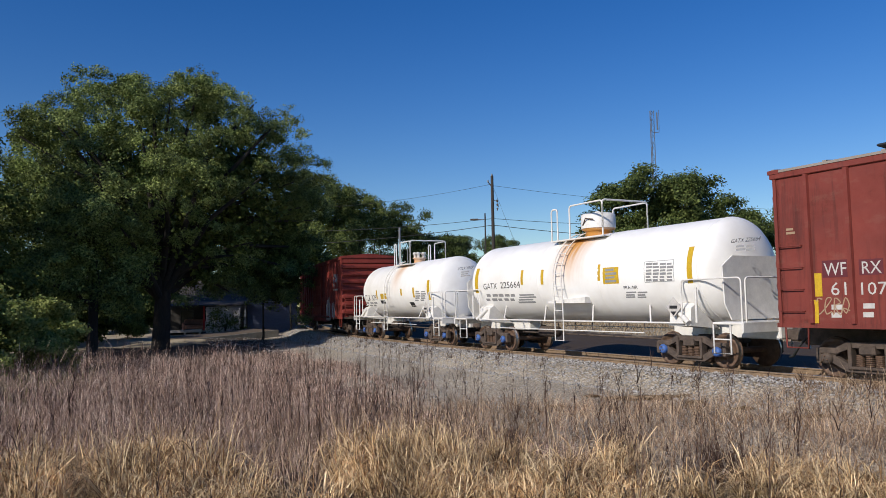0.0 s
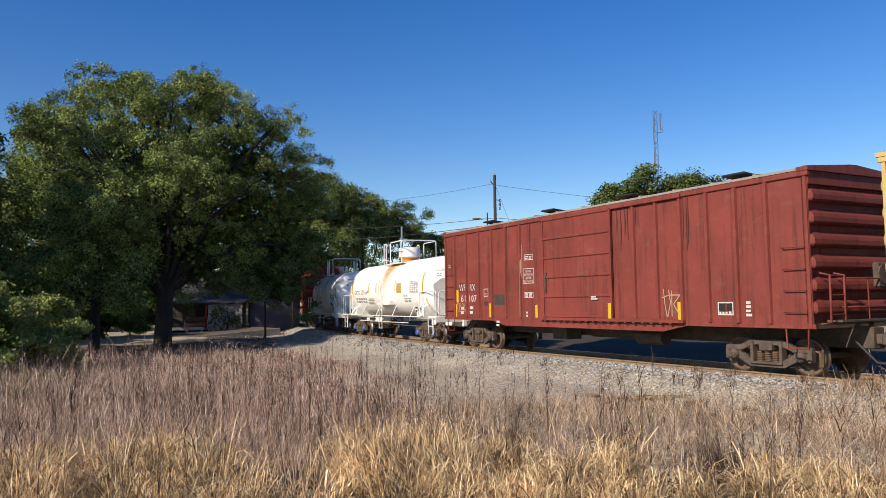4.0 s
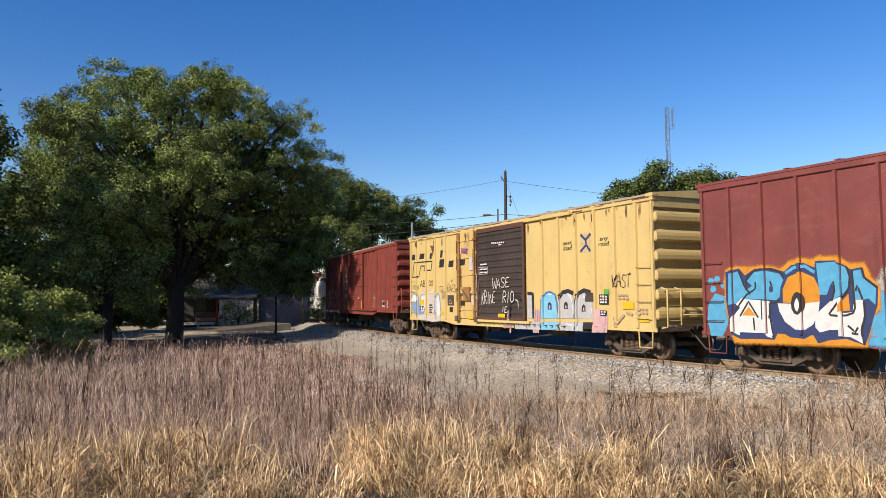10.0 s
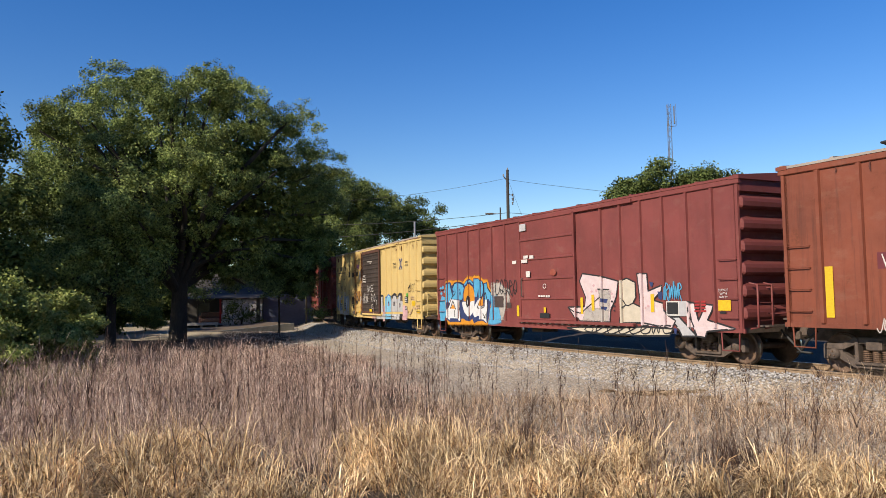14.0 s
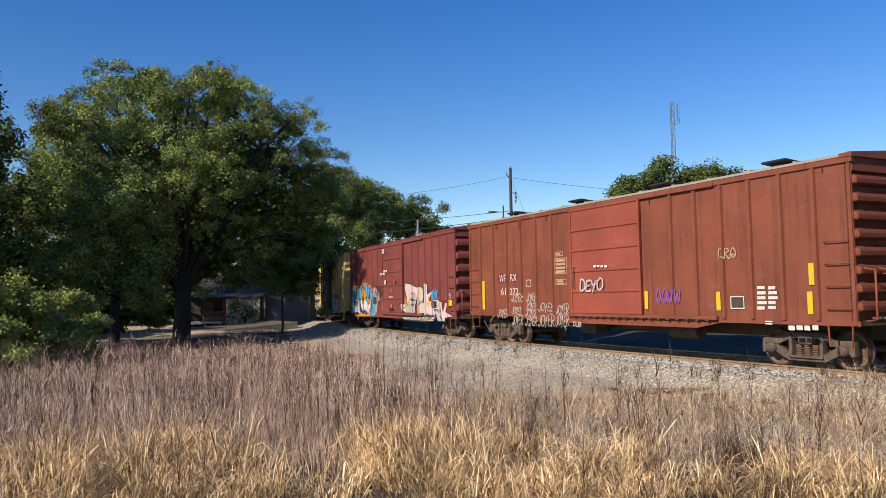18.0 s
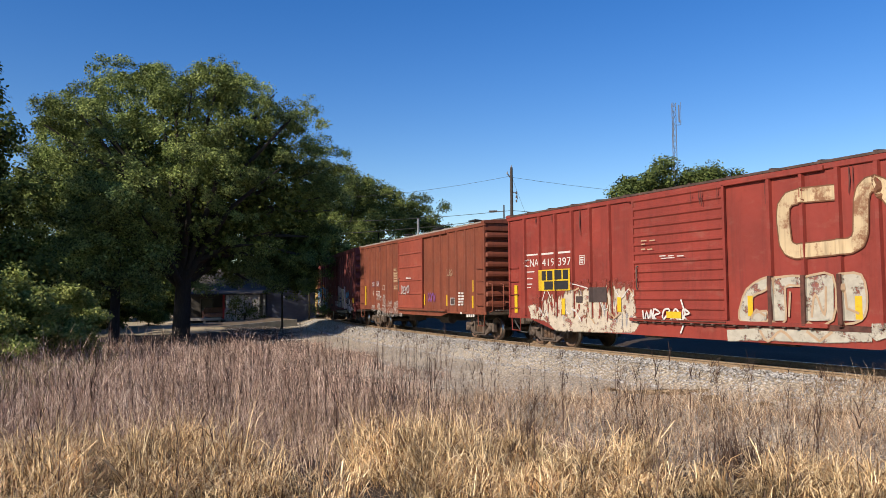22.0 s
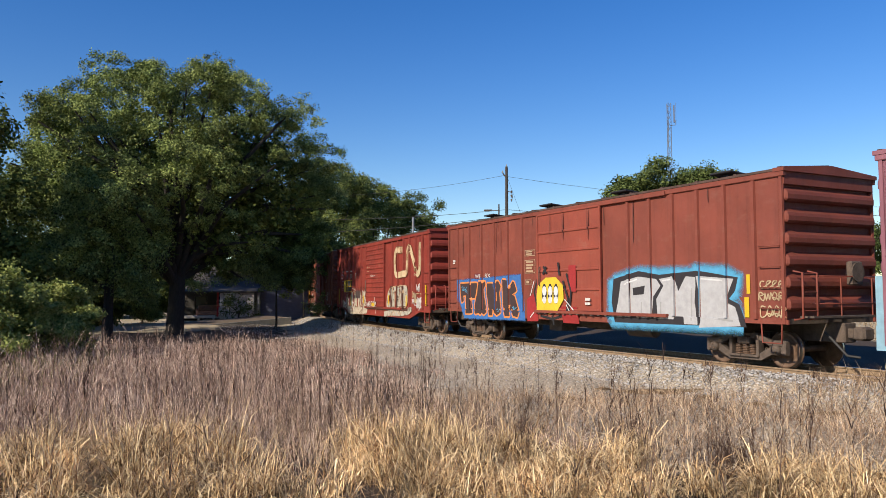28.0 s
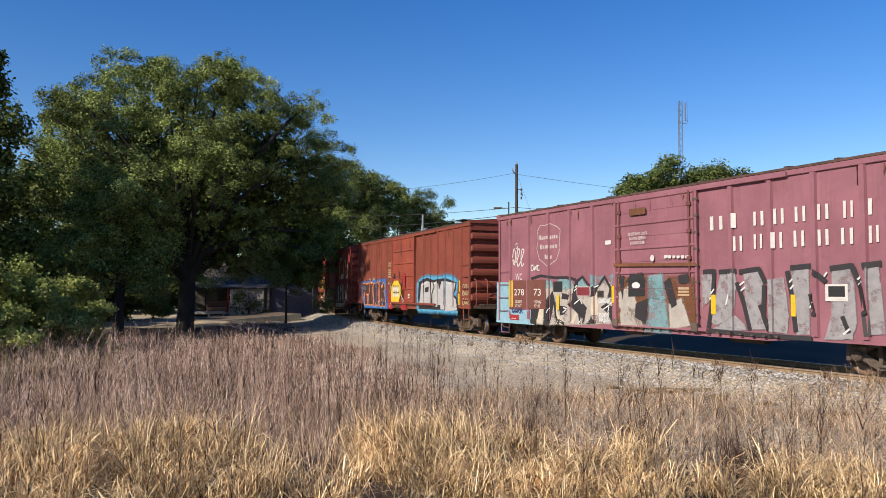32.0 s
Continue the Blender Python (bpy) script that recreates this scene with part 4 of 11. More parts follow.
def arc(pts, n=6):
    """Rounds the corners of a run of points."""
    pts = [Vector(p) for p in pts]
    out = [pts[0]]
    for a, b, c in zip(pts, pts[1:], pts[2:]):
        r = min(0.12, (b - a).length / 2, (c - b).length / 2)
        p, q = b + (a - b).normalized() * r, b + (c - b).normalized() * r
        out += [p.lerp(b, k / n).lerp(b.lerp(q, k / n), k / n) for k in range(n + 1)]
    return out + [pts[-1]]


def tank_car(label, mid, half, spacing, R, zc, hatch, ladder, small=False):
    car = thing("tank_car", label, "tank car", "cars of the freight train")
    paint = tank_paint("white_tank_paint", hatch, 1.0 if not small else 0.7, 0.95 if not small else 0.55)
    hd = 0.62
    prof = [(-half, 0.04)] + [(-half + hd * (1 - math.cos(w)), R * math.sin(w)) for w in np.linspace(0.12, math.pi / 2, 10)]
    prof += [(half - hd * (1 - math.cos(w)), R * math.sin(w)) for w in np.linspace(math.pi / 2, 0.12, 10)] + [(half, 0.04)]
    part("tank", Shape().lathe(prof, "x", 64, True, (0, 0, zc)), paint, car, "white cylindrical tank with dished ends")
    for x in (-half + hd, half - hd, hatch - 1.5, hatch + 1.5):
        part("jacket_band", Shape().lathe([(x - 0.03, R + 0.001), (x - 0.025, R + 0.006), (x + 0.025, R + 0.006), (x + 0.03, R + 0.001)], "x", 48, True, (0, 0, zc)), paint, car)
    ends = half + 0.75
    for sx in (1, -1):
        lo, hi = sorted((sx * (spacing / 2 - 1.3), sx * (ends + 0.05)))
        part("stub_sill", Shape().box(lo, hi, -0.25, 0.25, 0.72, 1.12, 0.03), TANK_GREY, car)
        part("end_platform", Shape().box(*sorted((sx * (half - 0.15), sx * ends)), -1.45, 1.45, 1.10, 1.16, 0.01), TANK_GREY, car, "white end platform")
        part("end_beam", Shape().box(*sorted((sx * (ends - 0.06), sx * ends)), -1.45, 1.45, 0.92, 1.12), TANK_GREY, car)
        for sy in (1, -1):
            o = [(sy * 0.3, 0.95), (sy * 1.36, 1.05), (sy * 1.3, 1.5), (sy * 1.12, 1.62), (sy * 0.6, 1.15)]
            part("bolster_saddle", Shape().prism(o, "x", sx * spacing / 2 - 0.35, sx * spacing / 2 + 0.35), TANK_GREY, car, "white cradle under the tank")
            part("sloped_bracket", Shape().tube([(sx * (spacing / 2 - 0.2), sy * 1.3, 1.5), (sx * (spacing / 2 + 0.35), sy * 1.42, 1.12)], 0.07, 6), TANK_GREY, car)
            y = sy * 1.42
            # corner handrails and steps
            rail = arc([(sx * (spacing / 2 + 0.15), y, 1.13), (sx * (spacing / 2 + 0.15), y, 2.2), (sx * (ends - 0.05), y, 2.2), (sx * (ends - 0.05), y, 1.13)])
            part("handrail", Shape().tube(rail, 0.022, 6), TANK_GREY, car)
            part("grab_post", Shape().tube([(sx * (spacing / 2 + 0.62), y, 1.13), (sx * (spacing / 2 + 0.62), y, 2.0)], 0.035, 6), TANK_GREY, car)
            st = Shape().tube([(sx * (ends - 0.9), y, 1.1), (sx * (ends - 0.9), y, 0.42), (sx * (ends - 0.4), y, 0.42), (sx * (ends - 0.4), y, 1.1)], 0.025, 6).tube([(sx * (ends - 0.9), y, 0.75), (sx * (ends - 0.4), y, 0.75)], 0.02, 6)
            part("corner_step", st, TANK_GREY, car)
        part("cross_rail", Shape().tube(arc([(sx * (ends - 0.03), -1.3, 1.13), (sx * (ends - 0.03), -1.3, 2.2), (sx * (ends - 0.03), 1.3, 2.2), (sx * (ends - 0.03), 1.3, 1.13)]), 0.022, 6), TANK_GREY, car)
        part("coupler", Shape().box(*sorted((sx * (ends - 0.1), sx * (ends + 0.5))), -0.1, 0.1, 0.74, 0.96, 0.02).box(*sorted((sx * (ends + 0.4), sx * (ends + 0.66))), -0.18, 0.16, 0.70, 1.0, 0.05), STEEL_DARK, car)
        if not small:
            o = [(-1.0, 1.2), (1.0, 1.2), (1.22, 1.6), (1.26, 2.5), (0.9, 2.75), (-0.9, 2.75), (-1.26, 2.5), (-1.22, 1.6)]
            part("head_shield", Shape().prism(o, "x", *sorted((sx * (half + 0.02), sx * (half + 0.06)))), TANK_GREY, car, "pale steel shield on the tank's end")
    # pipe rails along the side, with struts up to the tank
    for sy in (1, -1):
        for z in (1.12, 0.84):
            l = spacing / 2 + (0.2 if z > 1 else -1.2)
            part("side_rail", Shape().tube([(-l, sy * 1.42, z), (l, sy * 1.42, z)], 0.026 if z > 1 else 0.018, 6), TANK_GREY, car)
        n = 4 if not small else 2
        for k in range(n):
            x = -spacing / 2 + 1.2 + (spacing - 2.4) * k / (n - 1)
            if abs(x - ladder) < 0.4:
                continue
            part("strut", Shape().tube([(x - 0.25, sy * 1.42, 1.12), (x + 0.12, sy * (R * 0.78), 1.12 + 0.45)], 0.025, 6), TANK_GREY, car)
    x0, x1 = ladder - 1.2, ladder + 0.65
    part("side_walkway", Shape().prism([(x0, 1.66), (x1, 1.66), (x1, 1.72), (x0, 1.84)], "y", R * 0.86, 1.4), TANK_GREY, car, "white sheet step beside the ladder") if not small else None
    # ladder that follows the tank's curve
    sh = []
    for x in (ladder - 0.21, ladder + 0.21):
        pts = [(x, 1.46, 0.5), (x, 1.46, 1.6), (x, R + 0.13, zc - 0.1)] + [(x, (R + 0.13) * math.cos(w), zc + (R + 0.13) * math.sin(w)) for w in np.linspace(0.15, 1.25, 9)]
        part("ladder_rail", Shape().tube(pts, 0.02, 6), TANK_GREY, car)
    rung = Shape().tube([(-0.21, 0, 0), (0.21, 0, 0)], 0.012, 6).mesh("ladder_rung", TANK_GREY)
    for q in [(1.46, z) for z in (0.52, 0.84, 1.14, 1.44)] + [(R + 0.13, zc - 0.55), (R + 0.13, zc - 0.25)] + [((R + 0.13) * math.cos(w), zc + (R + 0.13) * math.sin(w)) for w in np.linspace(0.1, 1.2, 6)]:
        part("ladder_rung", rung, None, car, at=pose(ladder, q[0], q[1]))
    # hatch, its platform and railing
    top = zc + R
    br = 0.55 if not small else 0.36
    part("hatch_neck", Shape().lathe([(top - 0.15, br * 0.8), (top + 0.12, br * 0.72), (top + 0.16, br * 0.95), (top + 0.2, br * 0.95)], "z", 24, True, (hatch, 0, 0)), paint, car, "rust-stained hatch neck")
    if not small:
        part("hatch_bonnet", Shape().lathe([(top + 0.2, br), (top + 0.64, br * 0.98), (top + 0.67, br * 0.9), (top + 0.68, 0.1)], "z", 28, True, (hatch, 0, 0)), TANK_GREY, car, "white round valve housing")
        part("bonnet_hinge", Shape().tube([(hatch + 0.1, br, top + 0.3), (hatch - 0.1, br + 0.05, top + 0.5), (hatch - 0.35, br * 0.9, top + 0.45)], 0.02, 6), STEEL_DARK, car)
    else:
        for k in range(5):
            w = 1.25 * k
            part("valve", Shape().lathe([(top + 0.2, 0.07), (top + 0.36, 0.07), (top + 0.38, 0.11), (top + 0.46, 0.09)], "z", 10, True, (hatch + 0.22 * math.cos(w), 0.22 * math.sin(w), 0)), TANK_GREY, car)
    pw, pl = 0.66, (1.25 if not small else 1.0)
    for sy in (1, -1):
        part("hatch_platform", Shape().box(hatch - pl, hatch + pl, *sorted((sy * 0.6, sy * 0.95)), top - 0.16, top - 0.12), TANK_GREY, car)
    for sy in (1, -1):
        part("platform_rail", Shape().tube(arc([(hatch - pl, sy * 0.9, top - 0.14), (hatch - pl, sy * 0.9, top + 0.92), (hatch + pl * 0.25, sy * 0.9, top + 0.92), (hatch + pl * 0.25, sy * 0.9, top - 0.14)]), 0.028, 6), TANK_GREY, car, "white tubular railing")
        part("platform_rail", Shape().tube(arc([(hatch + pl * 0.75, sy * 0.9, top - 0.14), (hatch + pl * 0.75, sy * 0.9, top + 0.9), (hatch + pl, sy * 0.9, top + 0.9), (hatch + pl, sy * 0.9, top - 0.14)]), 0.028, 6), TANK_GREY, car)
    part("platform_rail", Shape().tube(arc([(hatch - pl, -0.9, top + 0.1), (hatch - pl, -0.9, top + 0.94), (hatch - pl, 0.9, top + 0.94), (hatch - pl, 0.9, top + 0.1)]), 0.028, 6), TANK_GREY, car)
    # brake gear below
    part("air_reservoir", Shape().lathe([(-0.45, 0.05), (-0.42, 0.18), (0.42, 0.18), (0.45, 0.05)], "x", 14, True, (spacing * 0.2, 0.5, 0.72)), STEEL_DARK, car)
    part("brake_rod", Shape().tube([(-spacing / 2 + 1, 0.3, 0.62), (spacing / 2 - 1, 0.3, 0.66)], 0.03, 6), STEEL_DARK, car)
    # hazard placards
    for x in (-spacing / 2 + 0.1,):
        d = part("placard", Shape().prism([(x - 0.26, 1.52), (x, 1.26), (x + 0.26, 1.52), (x, 1.78)], "y", 1.44, 1.455), WHITE_PAINT, car, "white diamond hazard placard")
        part("placard_print", Shape().box(x - 0.13, x + 0.13, 1.456, 1.459, 1.48, 1.56).prism([(x - 0.1, 1.41), (x + 0.1, 1.41), (x, 1.31)], "y", 1.456, 1.459), BLACK_PAINT, d)
    add_trucks(car, spacing, mid, blue=True)
    return car, Side(car, 2 * half, 0, bulge=lambda z: math.sqrt(max(0.01, R * R - (z - zc) ** 2)))


def every(first, step, n):
    return [first + step * k for k in range(n)]


cars = {}
DARK_ROOF = plain("dark_rusted_roof_sheet", (0.075, 0.042, 0.032), 0.85, 0.0, 0.5, 3.5, 0.2)
cars["far"] = boxcar("oxide red boxcar with ribbed ends and a pale emblem", -29.2, -13.3, CN_RED, (6.5, 9.7), every(0.9, 0.9, 6) + every(10.75, 0.84, 6), ribs=7, end_mat=CN_RED)
cars["w1"] = boxcar("weathered oxide red boxcar with white lettering", 15.3, 31.3, RED, (6.64, 9.88), every(0.85, 0.89, 6) + every(10.73, 0.84, 6), sill=1.07, drop=0.16, roof_mat=PALE_ROOF, ribs=6)
cars["abox"] = boxcar("cream yellow boxcar with a black sliding door and graffiti", 32.75, 48.57, YELLOW, (6.37, 9.61), [0.74, 1.74, 2.66, 3.61] + every(10.61, 0.9, 6), sill=0.80, drop=0.1, roof_mat=RUST_ROOF, door_mat=DOOR_BLACK, plug=(4.7, 6.37, PLUG_YELLOW), ribs=6, louvre=14, bar_mat=RUST_BAR)
cars["c5"] = boxcar("faded maroon boxcar with large blue and white graffiti", 50.0, 65.8, DARK_RED, (6.46, 9.55), every(0.93, 0.9, 6) + every(10.75, 0.84, 6), sill=0.80, drop=0.12, ribs=6, post_w=0.09)
cars["w2"] = boxcar("rusty brown boxcar with a lighter red door", 66.8, 82.6, BROWN_RED, (6.53, 9.64), every(0.93, 0.91, 6) + every(10.75, 0.83, 6), sill=0.98, drop=0.15, door_mat=ORANGE_RED, roof_mat=PALE_ROOF, ribs=8)
cars["cna"] = boxcar("weathered red boxcar with a large faded emblem", 84.04, 99.92, CN_RED, (6.46, 9.66), every(1.1, 0.87, 6) + every(10.88, 0.83, 6), sill=0.92, drop=0.32, taper=(1.3, 2.6), post_d=0.085, louvre=13, roof_mat=DARK_ROOF, ribs=6)
cars["w3"] = boxcar("brown red boxcar with silver and blue graffiti", 101.5, 117.23, BROWN, (6.38, 9.59), every(0.86, 0.91, 6) + every(10.7, 0.84, 6), sill=1.04, drop=0.15, door_mat=ORANGE_RED, roof_mat=DARK_ROOF, ribs=6)
cars["wc"] = boxcar("dull maroon boxcar with silver graffiti and white lettering", 119.23, 135.1, MAROON, (6.47, 9.59), every(0.85, 1.14, 5) + every(10.6, 1.1, 5), sill=0.70, drop=0.06, post_w=0.16, roof_mat=DARK_ROOF, plug=(6.49, 9.57, MAROON), bar_mat=RUST_BAR2)
cars["utlx"] = tank_car("small white tank car with faint rust stains", -5.85, 5.0, 8.35, 1.32, 2.40, -0.1, 0.75, True)
cars["gatx"] = tank_car("white tank car with orange rust stains below its hatch", 7.6, 6.0, 9.45, 1.37, 2.43, -0.15, 0.12)
# dark ventilator lids on the roofs
lid = Shape().box(-0.34, 0.34, -0.3, 0.3, 0.0, 0.05, 0.015).box(-0.12, 0.12, -0.12, 0.12, -0.12, 0.0)
lid_mesh = lid.mesh("roof_lid", BLACK_PAINT)
for key in ("w1", "w2", "w3"):
    for x in (-5.6, -1.8, 1.9, 5.6):
        part("roof_lid", lid_mesh, None, cars[key][0], "dark lid on the roof", at=pose(x, 0.75, 4.42 + 0.25, 5))

# ---- spray paints and old lettering ----
spray = {"PALE": (0.436, 0.396, 0.37), "WHITE": (0.528, 0.528, 0.528), "BLUE": (0.165, 0.238, 0.383), "SKY": (0.066, 0.277, 0.455), "SKYPALE": (0.198, 0.343, 0.422), "CYAN": (0.165, 0.363, 0.396), "COBALT": (0.033, 0.119, 0.33), "NAVY": (0.02, 0.033, 0.106),
         "ORANGE": (0.488, 0.198, 0.013), "YELLOW": (0.561, 0.409, 0.026), "RED": (0.277, 0.02, 0.02), "PINK": (0.449, 0.277, 0.29), "PURPLE": (0.198, 0.066, 0.224), "SILVER": (0.37, 0.363, 0.37), "CREAM": (0.449, 0.396, 0.31), "TAN": (0.363, 0.251, 0.158),
         "TAN2": (0.277, 0.277, 0.277), "GREEN": (0.079, 0.277, 0.04), "DARK": (0.02, 0.017, 0.02), "ROSE": (0.52, 0.41, 0.41), "CHROME": (0.36, 0.36, 0.37), "ICE": (0.16, 0.40, 0.56), "AMBER": (0.56, 0.19, 0.05), "UMBER": (0.045, 0.026, 0.026), "BROWN": (0.132, 0.046, 0.033)}
SPRAY = {k: plain("spray_paint_" + k.lower(), c, 0.65, 0, 0.14, 5, 0.05) for k, c in spray.items()}
SPRAY_PALE, SPRAY_WHITE, SPRAY_BLUE, SPRAY_SKY, SPRAY_SKYPALE, SPRAY_CYAN, SPRAY_COBALT, SPRAY_NAVY, SPRAY_ORANGE, SPRAY_YELLOW, SPRAY_RED, SPRAY_PINK, SPRAY_PURPLE, SPRAY_SILVER, SPRAY_CREAM, SPRAY_TAN, SPRAY_TAN2, SPRAY_GREEN, SPRAY_DARK, SPRAY_ROSE, SPRAY_CHROME, SPRAY_ICE, SPRAY_AMBER, SPRAY_UMBER, SPRAY_BROWN = SPRAY.values()


def soft_spray(name, col, flake=0.0, thick=1.0):
    """Sprayed paint that thins out into specks towards its rim."""
    m, t, b = nodes_of(name)
    n = noise_node(t, 5, 5, 0.65)
    c = ramp_node(t, n.outputs["Fac"], [(0.3, tuple(0.8 * q for q in col)), (0.7, tuple(min(1, 1.15 * q) for q in col))])
    link(t, c.outputs[0], b.inputs["Base Color"])
    b.inputs["Roughness"].default_value = 0.65
    att = t.nodes.new("ShaderNodeAttribute")
    att.attribute_name = "spread"
    speck = noise_node(t, 60, 3, 0.7)
    add = t.nodes.new("ShaderNodeMath")
    add.operation = "ADD"
    link(t, att.outputs["Fac"], add.inputs[0])
    link(t, speck.outputs["Fac"], add.inputs[1])
    half = t.nodes.new("ShaderNodeMath")
    half.operation, half.inputs[1].default_value = "MULTIPLY", 0.6
    link(t, add.outputs[0], half.inputs[0])
    cover = ramp_node(t, half.outputs[0], [(0.36, (0, 0, 0)), (0.80, (thick,) * 3)])
    worn = noise_node(t, 2.6, 8, 0.72)
    left = ramp_node(t, worn.outputs["Fac"], [(0.52, (1, 1, 1)), (0.60, (1 - flake,) * 3)])
    link(t, mix_node(t, 1.0, cover.outputs[0], left.outputs[0], "MULTIPLY"), b.inputs["Alpha"])
    return m


SOFT_ORANGE, SOFT_SKY, SOFT_BLACK, SOFT_BLUE = [soft_spray("oversprayed_" + k.lower(), spray[k]) for k in ("ORANGE", "SKY", "DARK", "COBALT")]
SOFT_PALE, SOFT_SILVER = soft_spray("worn_pale", (0.33, 0.30, 0.27), 0.55), soft_spray("worn_silver", (0.26, 0.25, 0.26), 0.5, 0.9)
SOFT_BARE = soft_spray("bare_red_paint", (0.19, 0.032, 0.02), 0.3, 0.9)
SOFT_CYAN = soft_spray("thin_cyan", spray["CYAN"], 0.5, 0.6)
SOFT_RUST = soft_spray("flaking_rust", (0.132, 0.053, 0.017), 0.5, 0.8)
SOFT_CREAM = soft_spray("flaking_cream_spray", (0.43, 0.37, 0.29), 0.85)
SOFT_LETTER = soft_spray("scrubbed_grey_white_spray", (0.37, 0.34, 0.28), 0.8)
SOFT_PALE_YELLOW = soft_spray("scrubbed_yellow", (0.55, 0.46, 0.28), 0.4, 0.5)
PATCH_RED = plain("fresh_maroon_patch", (0.112, 0.017, 0.023), 0.6, 0, 0.15, 5, 0.05)
GRIME = plain("grimy_dark_plate", (0.05, 0.033, 0.03), 0.8, 0, 0.3, 6, 0.1)
FADED_CREAM = car_paint("flaking_cream_paint", (0.46, 0.35, 0.21), rust=(0.16, 0.055, 0.022), amount=0.85, streak=0.6, fade=0.25, spot=0.50)
DARK_POST = plain("dark_maroon_rust", (0.085, 0.03, 0.02), 0.85, 0, 0.45, 6, 0.1)
SOFT_WHITE = plain("worn_white_stencil", (0.40, 0.33, 0.32), 0.75, 0, 0.35, 14, 0)
DARK_CRIMSON = plain("dark_crimson_paint", (0.16, 0.022, 0.03), 0.6, 0, 0.2, 9, 0)
RUSTY = car_paint("rust_run", (0.13, 0.05, 0.02), amount=0.7)
LOOPS = {"J": [(0.9, 1), (0.7, 0.3), (0.4, 0), (0.05, 0.3)], "O": [(0.5, 1), (0.1, 0.7), (0.15, 0.2), (0.5, 0.05), (0.9, 0.3), (0.85, 0.8), (0.45, 0.98)], "Y": [(0.05, 1), (0.35, 0.55), (0.8, 1), (0.45, 0.35), (0.3, -0.1)],
         "E": [(0.9, 0.95), (0.3, 0.9), (0.2, 0.55), (0.7, 0.5), (0.2, 0.45), (0.2, 0.05), (0.95, 0.1)], "R": [(0.15, 0), (0.2, 1), (0.8, 0.85), (0.75, 0.55), (0.25, 0.5), (0.95, 0)], "D": [(0.15, 0), (0.2, 1), (0.8, 0.8), (0.85, 0.25), (0.1, 0)],
         "U": [(0.1, 1), (0.15, 0.2), (0.5, 0), (0.85, 0.25), (0.9, 1)], "B": [(0.15, 0), (0.2, 1), (0.75, 0.85), (0.3, 0.55), (0.85, 0.3), (0.1, 0)], "W": [(0.05, 1), (0.25, 0), (0.5, 0.7), (0.7, 0), (0.95, 1)],
         "A": [(0.05, 0), (0.45, 1), (0.85, 0), (0.65, 0.4), (0.2, 0.4)], "S": [(0.9, 0.9), (0.4, 1), (0.2, 0.7), (0.8, 0.4), (0.7, 0.05), (0.1, 0.1)], "K": [(0.2, 1), (0.15, 0), (0.2, 0.45), (0.85, 1), (0.35, 0.5), (0.95, 0)],
         "T": [(0.05, 0.95), (0.95, 1), (0.5, 0.97), (0.45, 0)], "I": [(0.5, 1), (0.45, 0)], "N": [(0.1, 0), (0.15, 1), (0.8, 0.05), (0.9, 1)], "G": [(0.9, 0.85), (0.4, 1), (0.1, 0.5), (0.4, 0.02), (0.9, 0.3), (0.5, 0.4)]}


def hand(sd, word, a, z, w, h, width, mat, seed, label=""):
    """A quick handwritten tag of looping letters."""
    g = random.Random(seed)
    step = w / len(word)
    lines = []
    for i, c in enumerate(word):
        dz, k = g.uniform(-0.08, 0.08) * h, g.uniform(0.9, 1.15)
        lines.append([(a + step * (i + 1.1 * u + 0.12 * v) + g.uniform(-0.03, 0.03) * step, z + dz + h * v * k) for u, v in LOOPS[c]])
    sd.strokes("graffiti", lines, width, mat, label)


# ---- markings and graffiti on the cars ----
sd = cars['w1'][1]
sd.rect('paint_patch', 1.11, 2.1, 0.54, 0.35, PATCH_RED)
sd.rect('paint_patch', 1.89, 2.12, 0.48, 0.31, PATCH_RED)
sd.text('WF', 1.15, 2.14, 0.26, WHITE_PAINT, 0.48)
sd.text('RX', 1.95, 2.15, 0.24, WHITE_PAINT, 0.38)
sd.text('61', 1.28, 1.74, 0.26, WHITE_PAINT, 0.33)
sd.text('107', 1.91, 1.74, 0.24, WHITE_PAINT, 0.51)
sd.bars('lettering', [(1.27, 1.45, 0.24, 0.1), (1.26, 1.29, 0.22, 0.1)], WHITE_PAINT)
sd.bars('lettering', [(1.93, 1.47, 0.23, 0.1), (1.92, 1.3, 0.21, 0.1)], WHITE_PAINT)
sd.rect('reflective_strip', 0.93, 1.72, 0.16, 0.48, YELLOW_TAPE, 'yellow reflective strip')
sd.rect('reflective_strip', 0.86, 1.17, 0.13, 0.48, YELLOW_TAPE, 'yellow reflective strip')
sd.rect('reflective_strip', 3.29, 1.19, 0.14, 0.48, YELLOW_TAPE, 'yellow reflective strip')
sd.rect('reflective_strip', 6.09, 1.2, 0.13, 0.41, YELLOW_TAPE, 'yellow reflective strip')
sd.strokes('graffiti', [[(1.08, 1.66), (0.98, 1.68), (0.93, 1.52), (0.96, 1.36), (1.07, 1.41), (1.28, 1.66), (1.18, 1.68), (1.13, 1.52), (1.16, 1.36), (1.27, 1.41), (1.32, 1.36), (1.35, 1.68), (1.47, 1.59), (1.35, 1.52), (1.46, 1.34), (1.51, 1.52), (1.58, 1.69), (1.65, 1.55), (1.58, 1.38), (1.52, 1.48), (1.66, 1.43)]], 0.025, SPRAY_TAN)
sd.outline('lettering', 2.94, 1.92, 0.29, 0.28, 0.025, WHITE_PAINT)
sd.text('C', 3.04, 1.96, 0.09, WHITE_PAINT, 0.09)
